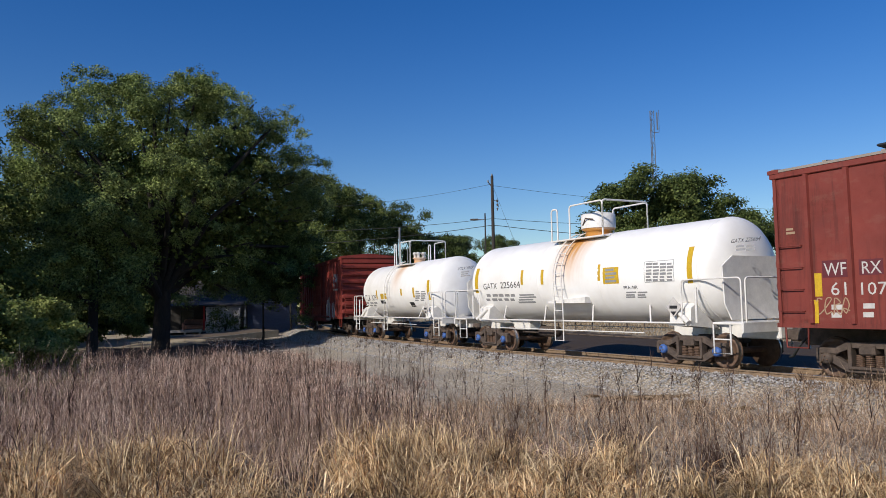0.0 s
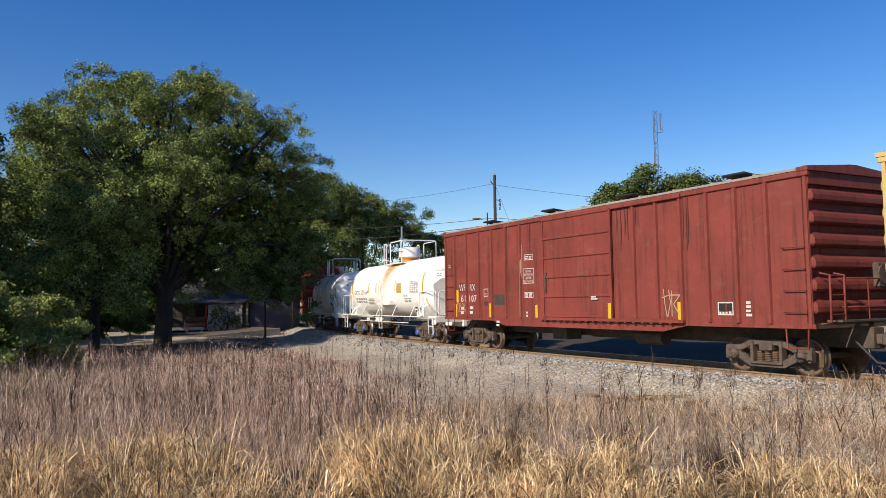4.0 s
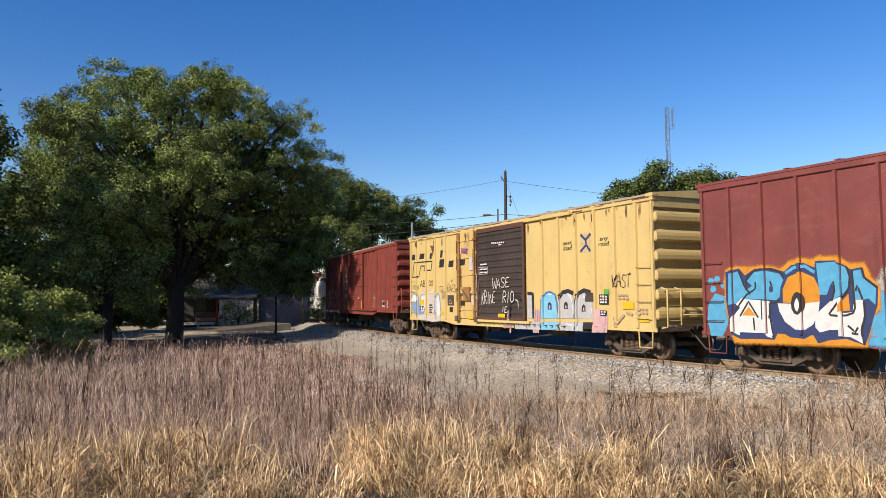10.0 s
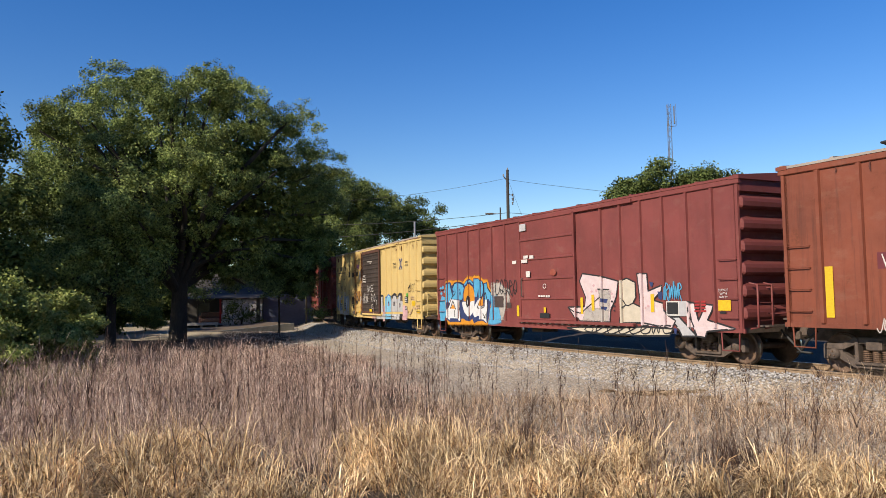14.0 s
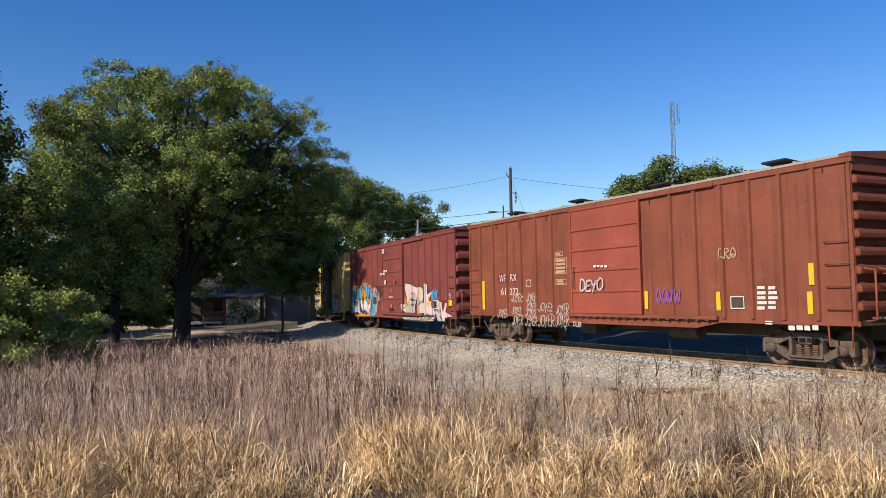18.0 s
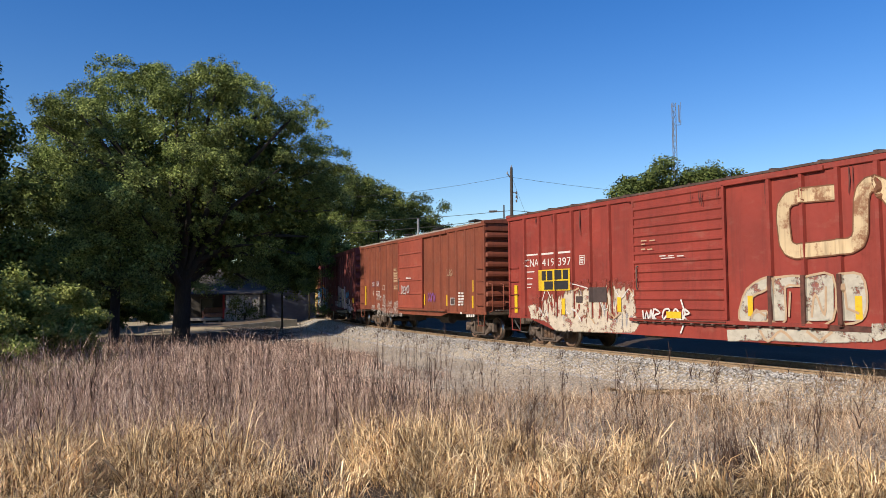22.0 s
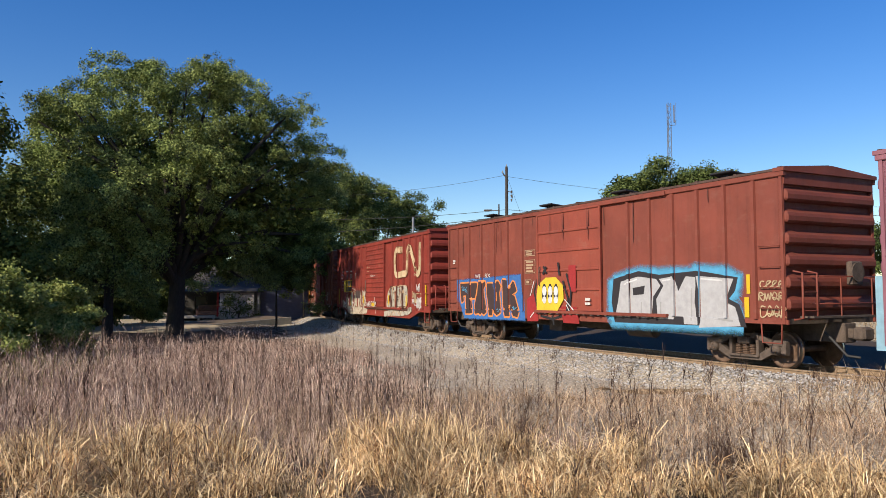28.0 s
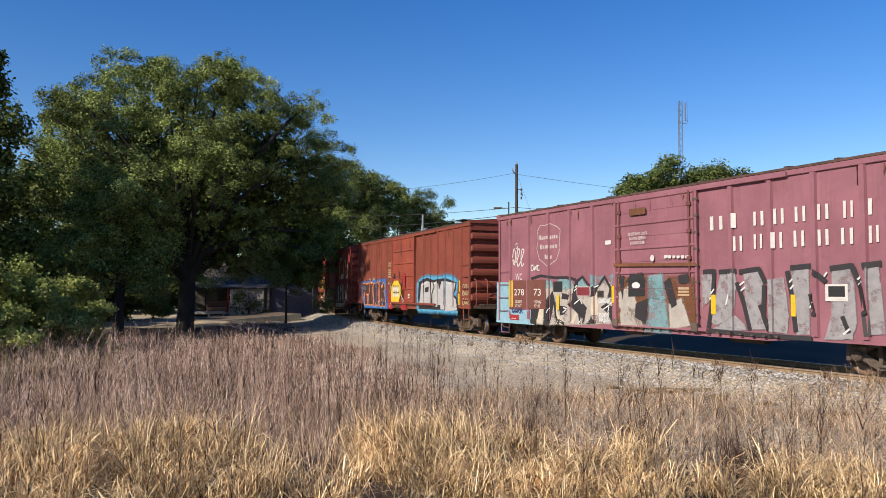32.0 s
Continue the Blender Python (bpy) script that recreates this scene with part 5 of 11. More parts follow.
sd.rect('vent_plate', 3.64, 1.61, 0.64, 0.37, GRIME)
sd.rect('vent_plate', 2.96, 1.59, 0.25, 0.16, GRIME)
sd.outline('lettering', 5.54, 3.08, 0.49, 0.19, 0.02, WHITE_PAINT)
sd.bars('lettering', [(5.59, 3.18, 0.15, 0.04), (5.79, 3.16, 0.15, 0.04), (5.59, 3.11, 0.13, 0.04), (5.79, 3.09, 0.13, 0.04)], WHITE_PAINT)
sd.outline('lettering', 5.44, 2.31, 0.62, 0.5, 0.02, WHITE_PAINT)
sd.text('SECURE\nBOTH HASPS\nBEFORE\nMOVING CAR', 5.47, 2.68, 0.077, WHITE_PAINT, 0.56)
sd.outline('lettering', 5.51, 1.84, 0.5, 0.19, 0.02, WHITE_PAINT)
sd.bars('lettering', [(5.55, 1.95, 0.17, 0.04), (5.77, 1.94, 0.16, 0.05), (5.55, 1.88, 0.14, 0.04), (5.77, 1.88, 0.14, 0.04)], WHITE_PAINT)
sd.bars('lettering', [(5.59, 1.33, 0.09, 0.06), (5.59, 1.22, 0.08, 0.07)], WHITE_PAINT)
sd.bars('lettering', [(3.78, 1, 0.2, 0.07), (3.77, 0.88, 0.19, 0.07)], WHITE_PAINT)
sd.bars('lettering', [(0.33, 3.14, 0.17, 0.05), (0.33, 3.06, 0.21, 0.05)], SPRAY_TAN)
sd.strokes('worn_streak', [[(5.38, 3.62), (5.34, 2.47), (5.31, 1.23)]], 0.03, SPRAY_TAN)
sd.rect('reflective_strip', 9.73, 1.18, 0.13, 0.47, YELLOW_TAPE, 'yellow reflective strip')
sd.rect('reflective_strip', 12.22, 1.19, 0.11, 0.47, YELLOW_TAPE, 'yellow reflective strip')
sd.strokes('graffiti', [[(11.76, 2), (11.79, 1.63), (11.86, 1.28)], [(11.88, 1.28), (11.99, 1.65), (11.94, 1.97)], [(12.04, 1.95), (12.03, 1.3)], [(12.36, 1.88), (12.09, 1.61), (12.3, 1.3)], [(11.69, 1.77), (11.96, 1.84), (12.41, 1.83)]], 0.03, SPRAY_TAN, 'pale sprayed tag')
sd.outline('lettering', 13.49, 1.34, 0.45, 0.31, 0.03, WHITE_PAINT)
sd.rect('stencil_panel', 13.53, 1.45, 0.17, 0.17, BLACK_PAINT)
sd.rect('stencil_panel', 13.75, 1.45, 0.16, 0.17, BLACK_PAINT)
sd.bars('lettering', [(13.53, 1.37, 0.06, 0.05), (13.62, 1.37, 0.06, 0.05), (13.71, 1.37, 0.06, 0.05), (13.81, 1.37, 0.07, 0.06)], WHITE_PAINT)
sd.bars('lettering', [(14.3, 1.6, 0.12, 0.06), (14.3, 1.51, 0.13, 0.06), (14.29, 1.42, 0.13, 0.05), (14.29, 1.32, 0.16, 0.06)], WHITE_PAINT)
sd.bars('lettering', [(9.01, 1.81, 0.23, 0.04), (9.01, 1.75, 0.29, 0.04)], WHITE_PAINT)
sd = cars['abox'][1]
sd.bars('emblem_block', [(0.22, 3.46, 0.45, 0.25), (1.02, 3.47, 0.48, 0.23), (2.06, 3.42, 0.2, 0.26), (3.07, 3.43, 0.21, 0.3), (2.97, 3.02, 0.43, 0.34), (3.82, 3, 0.43, 0.26)], BLACK_PAINT, 'black slanted blocks of a faded trade mark', slant=0.22)
sd.bars('emblem_block', [(4.94, 3.02, 0.38, 0.23)], BLACK_PAINT, slant=0.22)
sd.strokes('emblem_outline', [[(0.46, 3.34), (2.32, 3.32), (2.21, 2.94), (1.49, 2.96), (1.6, 3.15), (1.18, 3.16), (0.97, 2.71), (0.29, 2.69), (0.45, 3.3)]], 0.055, BLACK_PAINT, 'black angular outline emblem')
sd.text('AB', 1.08, 2.25, 0.29, BLACK_PAINT, 0.54)
sd.text('OX', 1.97, 2.26, 0.26, BLACK_PAINT, 0.42)
sd.blob('graffiti', [(0.06, 1.67), (0.29, 1.96), (0.71, 2.01), (0.96, 1.82), (1.01, 1.62), (1.16, 1.9), (1.65, 1.96), (1.72, 1.43), (1.42, 1.08), (0.82, 0.99), (0.41, 1.1), (0.15, 1.26)], SPRAY_BLUE, 'blue and white sprayed lettering')
sd.blob('graffiti', [(0.14, 1.69), (0.34, 1.9), (0.68, 1.95), (0.86, 1.78), (0.74, 1.59), (0.38, 1.52), (0.2, 1.59)], SPRAY_WHITE)
sd.blob('graffiti', [(1.24, 1.86), (1.6, 1.9), (1.63, 1.47), (1.37, 1.16), (1.13, 1.23), (1.11, 1.58)], SPRAY_WHITE)
sd.blob('graffiti', [(2.59, 1.79), (2.9, 2.01), (3.06, 1.72), (3.16, 1.29), (3.08, 0.8), (2.66, 0.75), (2.6, 1.14)], SPRAY_BLUE)
sd.blob('graffiti', [(2.67, 1.74), (2.89, 1.92), (2.99, 1.65), (3.05, 1.25), (2.97, 0.88), (2.73, 0.86), (2.69, 1.21)], SPRAY_WHITE)
sd.blob('graffiti', [(1.84, 1.92), (2.55, 1.91), (2.6, 1.43), (2.47, 1.14), (1.89, 1.13)], SPRAY_PALE)
sd.blob('graffiti', [(0.82, 1.01), (1.42, 1.07), (1.97, 1.02), (2.68, 1.06), (3.09, 0.97), (3.06, 0.82), (2.32, 0.75), (1.59, 0.82), (0.91, 0.81)], SPRAY_PALE)
sd.text('52', 1.22, 1.95, 0.22, WHITE_PAINT, 0.36)
sd.text('060', 1.89, 1.96, 0.19, WHITE_PAINT, 0.61)
sd.rect('paint_patch', 1.02, 1.47, 0.48, 0.22, YELLOW_TAPE)
sd.bars('lettering', [(1.04, 1.35, 0.16, 0.08), (1.26, 1.35, 0.2, 0.08), (1.03, 1.23, 0.15, 0.08), (1.25, 1.24, 0.15, 0.07)], BLACK_PAINT)
sd.bars('lettering', [(2.02, 1.43, 0.28, 0.06), (2.02, 1.33, 0.34, 0.06), (2.01, 1.23, 0.23, 0.06), (2.01, 1.13, 0.28, 0.06)], BLACK_PAINT)
sd.rect('stencil_panel', 3.74, 1.45, 0.56, 0.42, GRIME)
sd.strokes('stencil_panel', [[(3.86, 1.54), (3.9, 1.64), (3.98, 1.7), (4.06, 1.62), (4.15, 1.53), (3.86, 1.54)]], 0.025, SPRAY_TAN)
sd.rect('stencil_panel', 3.92, 1.19, 0.28, 0.2, BLACK_PAINT)
hand(sd, 'RAES', 3.72, 1.98, 0.75, 0.3, 0.02, BLACK_PAINT, 76, 'black scribbled tag')
sd.strokes('graffiti', [[(4.04, 2.48), (4.13, 2.39), (4.26, 2.52)]], 0.025, BLACK_PAINT)
sd.strokes('graffiti', [[(0.31, 2.34), (0.33, 2.13), (0.38, 2.31), (0.41, 2.14), (0.45, 2.35), (0.47, 2.23), (0.53, 2.35), (0.6, 2.25), (0.54, 2.14), (0.48, 2.21), (0.61, 2.17), (0.64, 2.12), (0.66, 2.34), (0.76, 2.27), (0.66, 2.23), (0.76, 2.1), (0.8, 2.32), (0.82, 2.11), (0.87, 2.29), (0.9, 2.12), (0.94, 2.33)]], 0.03, SPRAY_TAN)
sd.strokes('graffiti', [[(3.22, 1.72), (3.24, 2.05), (3.31, 1.95), (3.24, 1.88), (3.3, 1.7), (3.43, 2.02), (3.37, 2.04), (3.34, 1.88), (3.35, 1.72), (3.42, 1.77), (3.44, 1.88), (3.49, 2.06), (3.53, 1.91), (3.48, 1.73), (3.45, 1.84), (3.53, 1.79), (3.56, 2.02), (3.57, 1.71), (3.61, 1.98), (3.62, 1.73), (3.66, 2.03)]], 0.035, SPRAY_TAN)
sd.outline('lettering', 3.04, 2, 0.25, 0.24, 0.015, BLACK_PAINT)
sd.text('C', 3.12, 2.03, 0.08, BLACK_PAINT, 0.1)
sd.rect('paint_patch', 3.09, 1.09, 0.44, 0.11, YELLOW_TAPE)
sd.text('CLOSE AND LOCK\nDOORS BEFORE\nMOVING CAR', 5.3, 3.86, 0.069, SPRAY_TAN, 0.4)
sd.strokes('graffiti', [[(5.17, 3.67), (5.11, 3.69), (5.09, 3.6), (5.1, 3.5), (5.16, 3.53), (5.19, 3.49), (5.21, 3.67), (5.27, 3.61), (5.21, 3.58), (5.27, 3.47), (5.29, 3.57), (5.34, 3.67), (5.38, 3.58), (5.33, 3.48), (5.3, 3.55), (5.38, 3.51), (5.48, 3.63), (5.43, 3.64), (5.4, 3.56), (5.42, 3.46), (5.48, 3.49), (5.58, 3.61), (5.53, 3.63), (5.51, 3.54), (5.52, 3.45), (5.58, 3.47)]], 0.04, SPRAY_PURPLE)
sd.rect('hatch_plate', 1.81, 3.78, 0.82, 0.26, YELLOW)
sd.blob('rust_stain', [(2.13, 4), (2.64, 3.95), (2.61, 3.69), (2.46, 3.75), (2.37, 3.51), (2.33, 3.75)], RUSTY)
sd.text('next', 11.73, 3.36, 0.13, BLACK_PAINT, 0.48, slant=0.2)
sd.text('load', 11.76, 3.19, 0.15, BLACK_PAINT, 0.44, slant=0.2)
sd.text('any', 13.55, 3.37, 0.12, BLACK_PAINT, 0.38, slant=0.2)
sd.text('road', 13.49, 3.21, 0.13, BLACK_PAINT, 0.48, slant=0.2)
sd.blob('paint_patch', [(12.66, 3.14), (13.06, 3.12), (13.08, 3.6), (12.68, 3.62)], SOFT_PALE_YELLOW, soft=0.12)
sd.strokes('emblem_cross', [[(12.65, 3.62), (12.89, 3.44), (12.92, 3.29), (12.63, 3.11)], [(13.13, 3.61), (12.89, 3.44)], [(12.92, 3.29), (13.1, 3.1)]], 0.075, SPRAY_NAVY, 'dark blue crossed-track emblem')
sd.strokes('graffiti', [[(8.58, 0.52), (8.62, 1.3)]], 0.1, SPRAY_PINK, 'pink sprayed streak')
sd.strokes('graffiti', [[(10.05, 0.58), (10.09, 1.37)]], 0.1, SPRAY_PINK, 'pink sprayed streak')
sd.strokes('graffiti', [[(10.18, 0.58), (10.22, 1.35)]], 0.1, SPRAY_PINK, 'pink sprayed streak')
sd.strokes('graffiti', [[(10.3, 0.59), (10.35, 1.34)]], 0.1, SPRAY_PINK, 'pink sprayed streak')
sd.strokes('graffiti', [[(13.17, 0.7), (13.21, 1.43)]], 0.1, SPRAY_PINK, 'pink sprayed streak')
sd.strokes('graffiti', [[(13.27, 0.7), (13.31, 1.42)]], 0.1, SPRAY_PINK, 'pink sprayed streak')
sd.strokes('graffiti', [[(13.37, 0.71), (13.41, 1.41)]], 0.1, SPRAY_PINK, 'pink sprayed streak')
sd.strokes('graffiti', [[(13.46, 0.71), (13.5, 1.39)]], 0.1, SPRAY_PINK, 'pink sprayed streak')
sd.strokes('graffiti', [[(13.56, 0.71), (13.6, 1.38)]], 0.1, SPRAY_PINK, 'pink sprayed streak')
sd.strokes('graffiti', [[(13.65, 0.72), (13.69, 1.36)]], 0.1, SPRAY_PINK, 'pink sprayed streak')
sd.strokes('graffiti', [[(13.77, 0.72), (13.8, 1.25)]], 0.1, SPRAY_PINK, 'pink sprayed streak')
sd.blob('graffiti', [(8.69, 0.99), (8.75, 1.47), (8.9, 1.73), (9.18, 1.78), (9.41, 1.62), (9.38, 1.01)], SOFT_SILVER, 'silver and blue block lettering on pink stripes')
sd.blob('graffiti', [(9.68, 1.84), (9.97, 1.82), (10, 1.05), (9.65, 1.04)], SPRAY_CHROME)
sd.strokes('graffiti_outline', [[(8.66, 1.01), (8.72, 1.47), (8.87, 1.75), (9.18, 1.82), (9.41, 1.67)], [(9.68, 1.88), (10, 1.86), (10.02, 1.05)]], 0.11, SPRAY_DARK)
sd.blob('graffiti', [(10.44, 1.65), (10.59, 1.75), (10.53, 1.06), (10.44, 1.06)], SPRAY_COBALT)
sd.blob('graffiti', [(10.52, 1.06), (10.58, 1.71), (10.77, 1.87), (11, 1.9), (11.25, 1.82), (11.36, 1.57), (11.39, 1.07)], SPRAY_ICE)
sd.strokes('graffiti_outline', [[(10.58, 1.71), (10.77, 1.88), (11, 1.92), (11.27, 1.83), (11.37, 1.57), (11.41, 1.08)]], 0.06, SPRAY_COBALT)
sd.blob('graffiti', [(11.46, 1.08), (11.54, 1.66), (11.71, 1.83), (11.93, 1.9), (12.15, 1.85), (12.26, 1.69), (12.25, 1.09)], SPRAY_CHROME)
sd.blob('graffiti', [(12.34, 1.09), (12.39, 1.61), (12.53, 1.8), (12.72, 1.88), (12.98, 1.85), (13.18, 1.73), (13.17, 1.1)], SPRAY_CHROME)
sd.strokes('graffiti_outline', [[(11.42, 1.08), (11.49, 1.7), (11.69, 1.89), (11.98, 1.93), (12.23, 1.86)], [(12.29, 1.09), (12.35, 1.65), (12.5, 1.85), (12.77, 1.94), (13.07, 1.88)]], 0.13, SPRAY_DARK)
sd.blob('graffiti', [(10.86, 1.35), (10.88, 1.54), (10.98, 1.6), (11.08, 1.53), (11.09, 1.35)], SPRAY_NAVY)
sd.blob('graffiti', [(10.93, 1.38), (10.94, 1.47), (10.99, 1.5), (11.02, 1.38)], SPRAY_PINK)
sd.blob('graffiti', [(11.74, 1.37), (11.76, 1.55), (11.86, 1.61), (11.95, 1.54), (11.95, 1.37)], SPRAY_DARK)
sd.blob('graffiti', [(11.81, 1.4), (11.82, 1.48), (11.86, 1.51), (11.89, 1.4)], SPRAY_PINK)
sd.blob('graffiti', [(12.64, 1.3), (12.66, 1.47), (12.75, 1.53), (12.83, 1.47), (12.83, 1.31)], SPRAY_DARK)
sd.blob('graffiti', [(12.7, 1.33), (12.71, 1.41), (12.76, 1.44), (12.78, 1.33)], SPRAY_PINK)
sd.blob('graffiti', [(12.83, 1.89), (13.23, 1.86), (13.22, 1.6), (12.82, 1.6)], GRIME)
sd.blob('graffiti', [(8.86, 0.89), (10.42, 0.95), (10.44, 0.69), (8.89, 0.67)], SPRAY_CHROME)
sd.blob('graffiti', [(10.45, 0.95), (11.4, 0.97), (11.42, 0.73), (10.5, 0.69)], SPRAY_ICE)
sd.blob('graffiti', [(11.45, 0.97), (12.7, 0.99), (12.69, 0.72), (11.5, 0.71)], SPRAY_CHROME)
sd.blob('graffiti', [(12.7, 0.99), (13.16, 1), (13.13, 0.8), (12.69, 0.78)], SPRAY_DARK)
sd.strokes('graffiti_outline', [[(8.85, 0.9), (8.89, 0.67)], [(9.64, 0.93), (9.65, 0.68)], [(11.45, 0.97), (11.51, 0.71)], [(12.29, 0.98), (12.28, 0.73)]], 0.05, SPRAY_DARK)
sd.strokes('graffiti_outline', [[(12.08, 1.83), (12.15, 1.69), (12.2, 1.45), (12.22, 1.22)], [(11.95, 1.85), (12.07, 1.77), (12.18, 1.61)], [(12.72, 1.84), (12.78, 1.69), (12.84, 1.82)], [(13.09, 1.56), (13.12, 1.35), (13.1, 1.25)], [(9.11, 1.67), (9.27, 1.62), (9.28, 1.39)], [(9.84, 1.77), (9.89, 1.5)], [(10.88, 1.85), (11.11, 1.82)], [(11.85, 0.92), (12.21, 0.89), (12.21, 0.76)], [(12.36, 0.92), (12.45, 0.88), (12.43, 0.75)], [(9, 0.86), (9.1, 0.77), (9.24, 0.86)]], 0.035, SPRAY_WHITE)
sd.rect('stencil_panel', 13.71, 1.8, 0.22, 0.16, SPRAY_GREEN)
sd.rect('stencil_panel', 13.49, 1.52, 0.41, 0.29, BLACK_PAINT)
sd.bars('lettering', [(13.53, 1.73, 0.07, 0.05), (13.64, 1.72, 0.08, 0.06), (13.76, 1.72, 0.08, 0.05), (13.52, 1.64, 0.09, 0.05), (13.64, 1.64, 0.08, 0.05), (13.75, 1.64, 0.09, 0.05), (13.52, 1.56, 0.1, 0.05), (13.63, 1.56, 0.09, 0.05), (13.75, 1.56, 0.08, 0.05)], WHITE_PAINT)
sd.rect('stencil_panel', 13.53, 1.19, 0.28, 0.16, BLACK_PAINT)
sd.bars('lettering', [(13.57, 1.29, 0.06, 0.04), (13.68, 1.29, 0.1, 0.04), (13.56, 1.22, 0.1, 0.04), (13.68, 1.22, 0.07, 0.04)], WHITE_PAINT)
sd.rect('paint_patch', 14.51, 1.39, 0.46, 0.21, YELLOW_TAPE)
sd.rect('paint_patch', 15.18, 1.06, 0.37, 0.12, YELLOW_TAPE)
hand(sd, 'WAST', 14.05, 2.0, 0.8, 0.36, 0.018, BLACK_PAINT, 75, 'black scribbled tag')
sd.bars('lettering', [(14.32, 1.75, 0.13, 0.06), (14.48, 1.75, 0.12, 0.06), (14.64, 1.75, 0.1, 0.06), (14.32, 1.66, 0.1, 0.06), (14.48, 1.66, 0.12, 0.05), (14.64, 1.65, 0.12, 0.06)], SPRAY_TAN)
sd.bars('lettering', [(15.13, 1.36, 0.09, 0.06), (15.26, 1.36, 0.08, 0.06), (15.39, 1.36, 0.1, 0.06), (15.13, 1.25, 0.1, 0.07), (15.26, 1.26, 0.09, 0.06), (15.38, 1.26, 0.11, 0.06)], SPRAY_TAN)
hand(sd, 'WASE', 7.55, 2.08, 1.15, 0.36, 0.03, WHITE_PAINT, 71, 'white scribbles on the door')
hand(sd, 'KRINE', 6.75, 1.52, 1.0, 0.42, 0.03, WHITE_PAINT, 72)
hand(sd, 'RIO', 8.25, 1.58, 0.75, 0.4, 0.035, WHITE_PAINT, 73)
sd.bars('lettering', [(7.55 + 0.13 * k, 3.69 - 0.005 * k, 0.09, 0.055) for k in range(7)] + [(8.05, 3.6, 0.2, 0.04)], WHITE_PAINT)
sd.rect('paint_patch', 7.95, 1.05, 0.47, 0.13, YELLOW_TAPE)
sd.bars('lettering', [(6.72, 2.95, 0.48, 0.05), (6.66, 2.78, 0.24, 0.045), (6.93, 2.775, 0.26, 0.045), (6.66, 2.66, 0.28, 0.045), (6.97, 2.655, 0.22, 0.045)], WHITE_PAINT)
sd.outline('lettering', 6.6, 2.61, 0.66, 0.27, 0.015, WHITE_PAINT)
sd.bars('lettering', [(6.42, 2.1, 0.03, 0.5), (6.42, 1.6, 0.03, 0.3)], WHITE_PAINT)
hand(sd, 'IE', 8.2, 1.22, 0.35, 0.2, 0.03, WHITE_PAINT, 74)
sd.strokes('graffiti', [[(8.17, 0.68), (8.18, 0.85), (8.27, 0.8), (8.18, 0.76), (8.27, 0.67), (8.3, 0.77), (8.36, 0.86), (8.41, 0.79), (8.36, 0.69), (8.31, 0.75), (8.42, 0.72), (8.45, 0.77), (8.5, 0.86), (8.55, 0.79), (8.5, 0.7), (8.46, 0.75), (8.56, 0.73), (8.6, 0.69), (8.61, 0.86), (8.69, 0.81), (8.61, 0.77), (8.7, 0.69)]], 0.03, SPRAY_PINK)
sd.strokes('rust_stain', [[(14.12, 1.17), (14.19, 0.95), (14.56, 1.24)], [(14.65, 1.31), (14.9, 1.25)]], 0.08, SPRAY_TAN)
sd.rect('paper_label', 5.77, 2.81, 0.27, 0.5, SPRAY_PALE)
sd.rect('paper_label', 5.93, 1.47, 0.18, 0.55, SPRAY_PALE)
sd.rect('stencil_panel', 5.04, 1.47, 0.29, 0.18, BLACK_PAINT)
sd.rect('reflective_strip', 5.6, 0.95, 0.43, 0.11, YELLOW_TAPE)
sd = cars['c5'][1]
sd.blob('graffiti', [(0.23, 1.56), (0.43, 1.8), (0.75, 1.72), (0.79, 1.08), (0.64, 0.78), (0.28, 0.78), (0.17, 1.15)], SPRAY_SKY)
sd.blob('graffiti', [(0.22, 2.09), (0.27, 2.17), (0.38, 2.16), (0.42, 2.07), (0.33, 2.01), (0.25, 2.03)], SPRAY_SKY)
sd.blob('graffiti', [(0.41, 2.14), (0.46, 2.22), (0.57, 2.21), (0.61, 2.12), (0.52, 2.05), (0.44, 2.07)], SPRAY_SKY)
sd.blob('graffiti', [(0.6, 1.99), (0.66, 2.07), (0.76, 2.06), (0.8, 1.97), (0.71, 1.91), (0.63, 1.92)], SPRAY_SKY)
sd.blob('graffiti', [(0.28, 1.9), (0.34, 1.98), (0.44, 1.97), (0.48, 1.88), (0.4, 1.82), (0.31, 1.83)], SPRAY_SKY)
sd.blob('graffiti', [(4.23, 1.69), (4.44, 1.95), (4.84, 1.75), (4.99, 1.56), (5.11, 1.31), (5.05, 0.86), (4.66, 0.79), (4.17, 0.78)], SOFT_SKY, soft=0.12)
sd.blob('graffiti', [(4.4, 1.95), (4.59, 2.18), (5.02, 2.19), (5.3, 2), (5.66, 1.93), (5.61, 1.56), (5.32, 1.19), (5.12, 0.94), (5.01, 1.31), (4.7, 1.75)], SOFT_PALE, soft=0.12)
sd.blob('graffiti', [(0.74, 2.06), (0.8, 2.32), (1.09, 2.39), (1.5, 2.35), (1.8, 2.37), (2.29, 2.3), (2.48, 2.43), (2.77, 2.49), (3.06, 2.45), (3.19, 2.52), (3.63, 2.47), (3.87, 2.32), (4.14, 2.33), (4.24, 2.11), (4.43, 1.88), (4.43, 1.48), (4.22, 1.29), (4.15, 0.76), (0.99, 0.68), (0.93, 0.86), (0.82, 1.26)], SOFT_ORANGE, 'large blue and white lettering with an orange halo', soft=0.1)
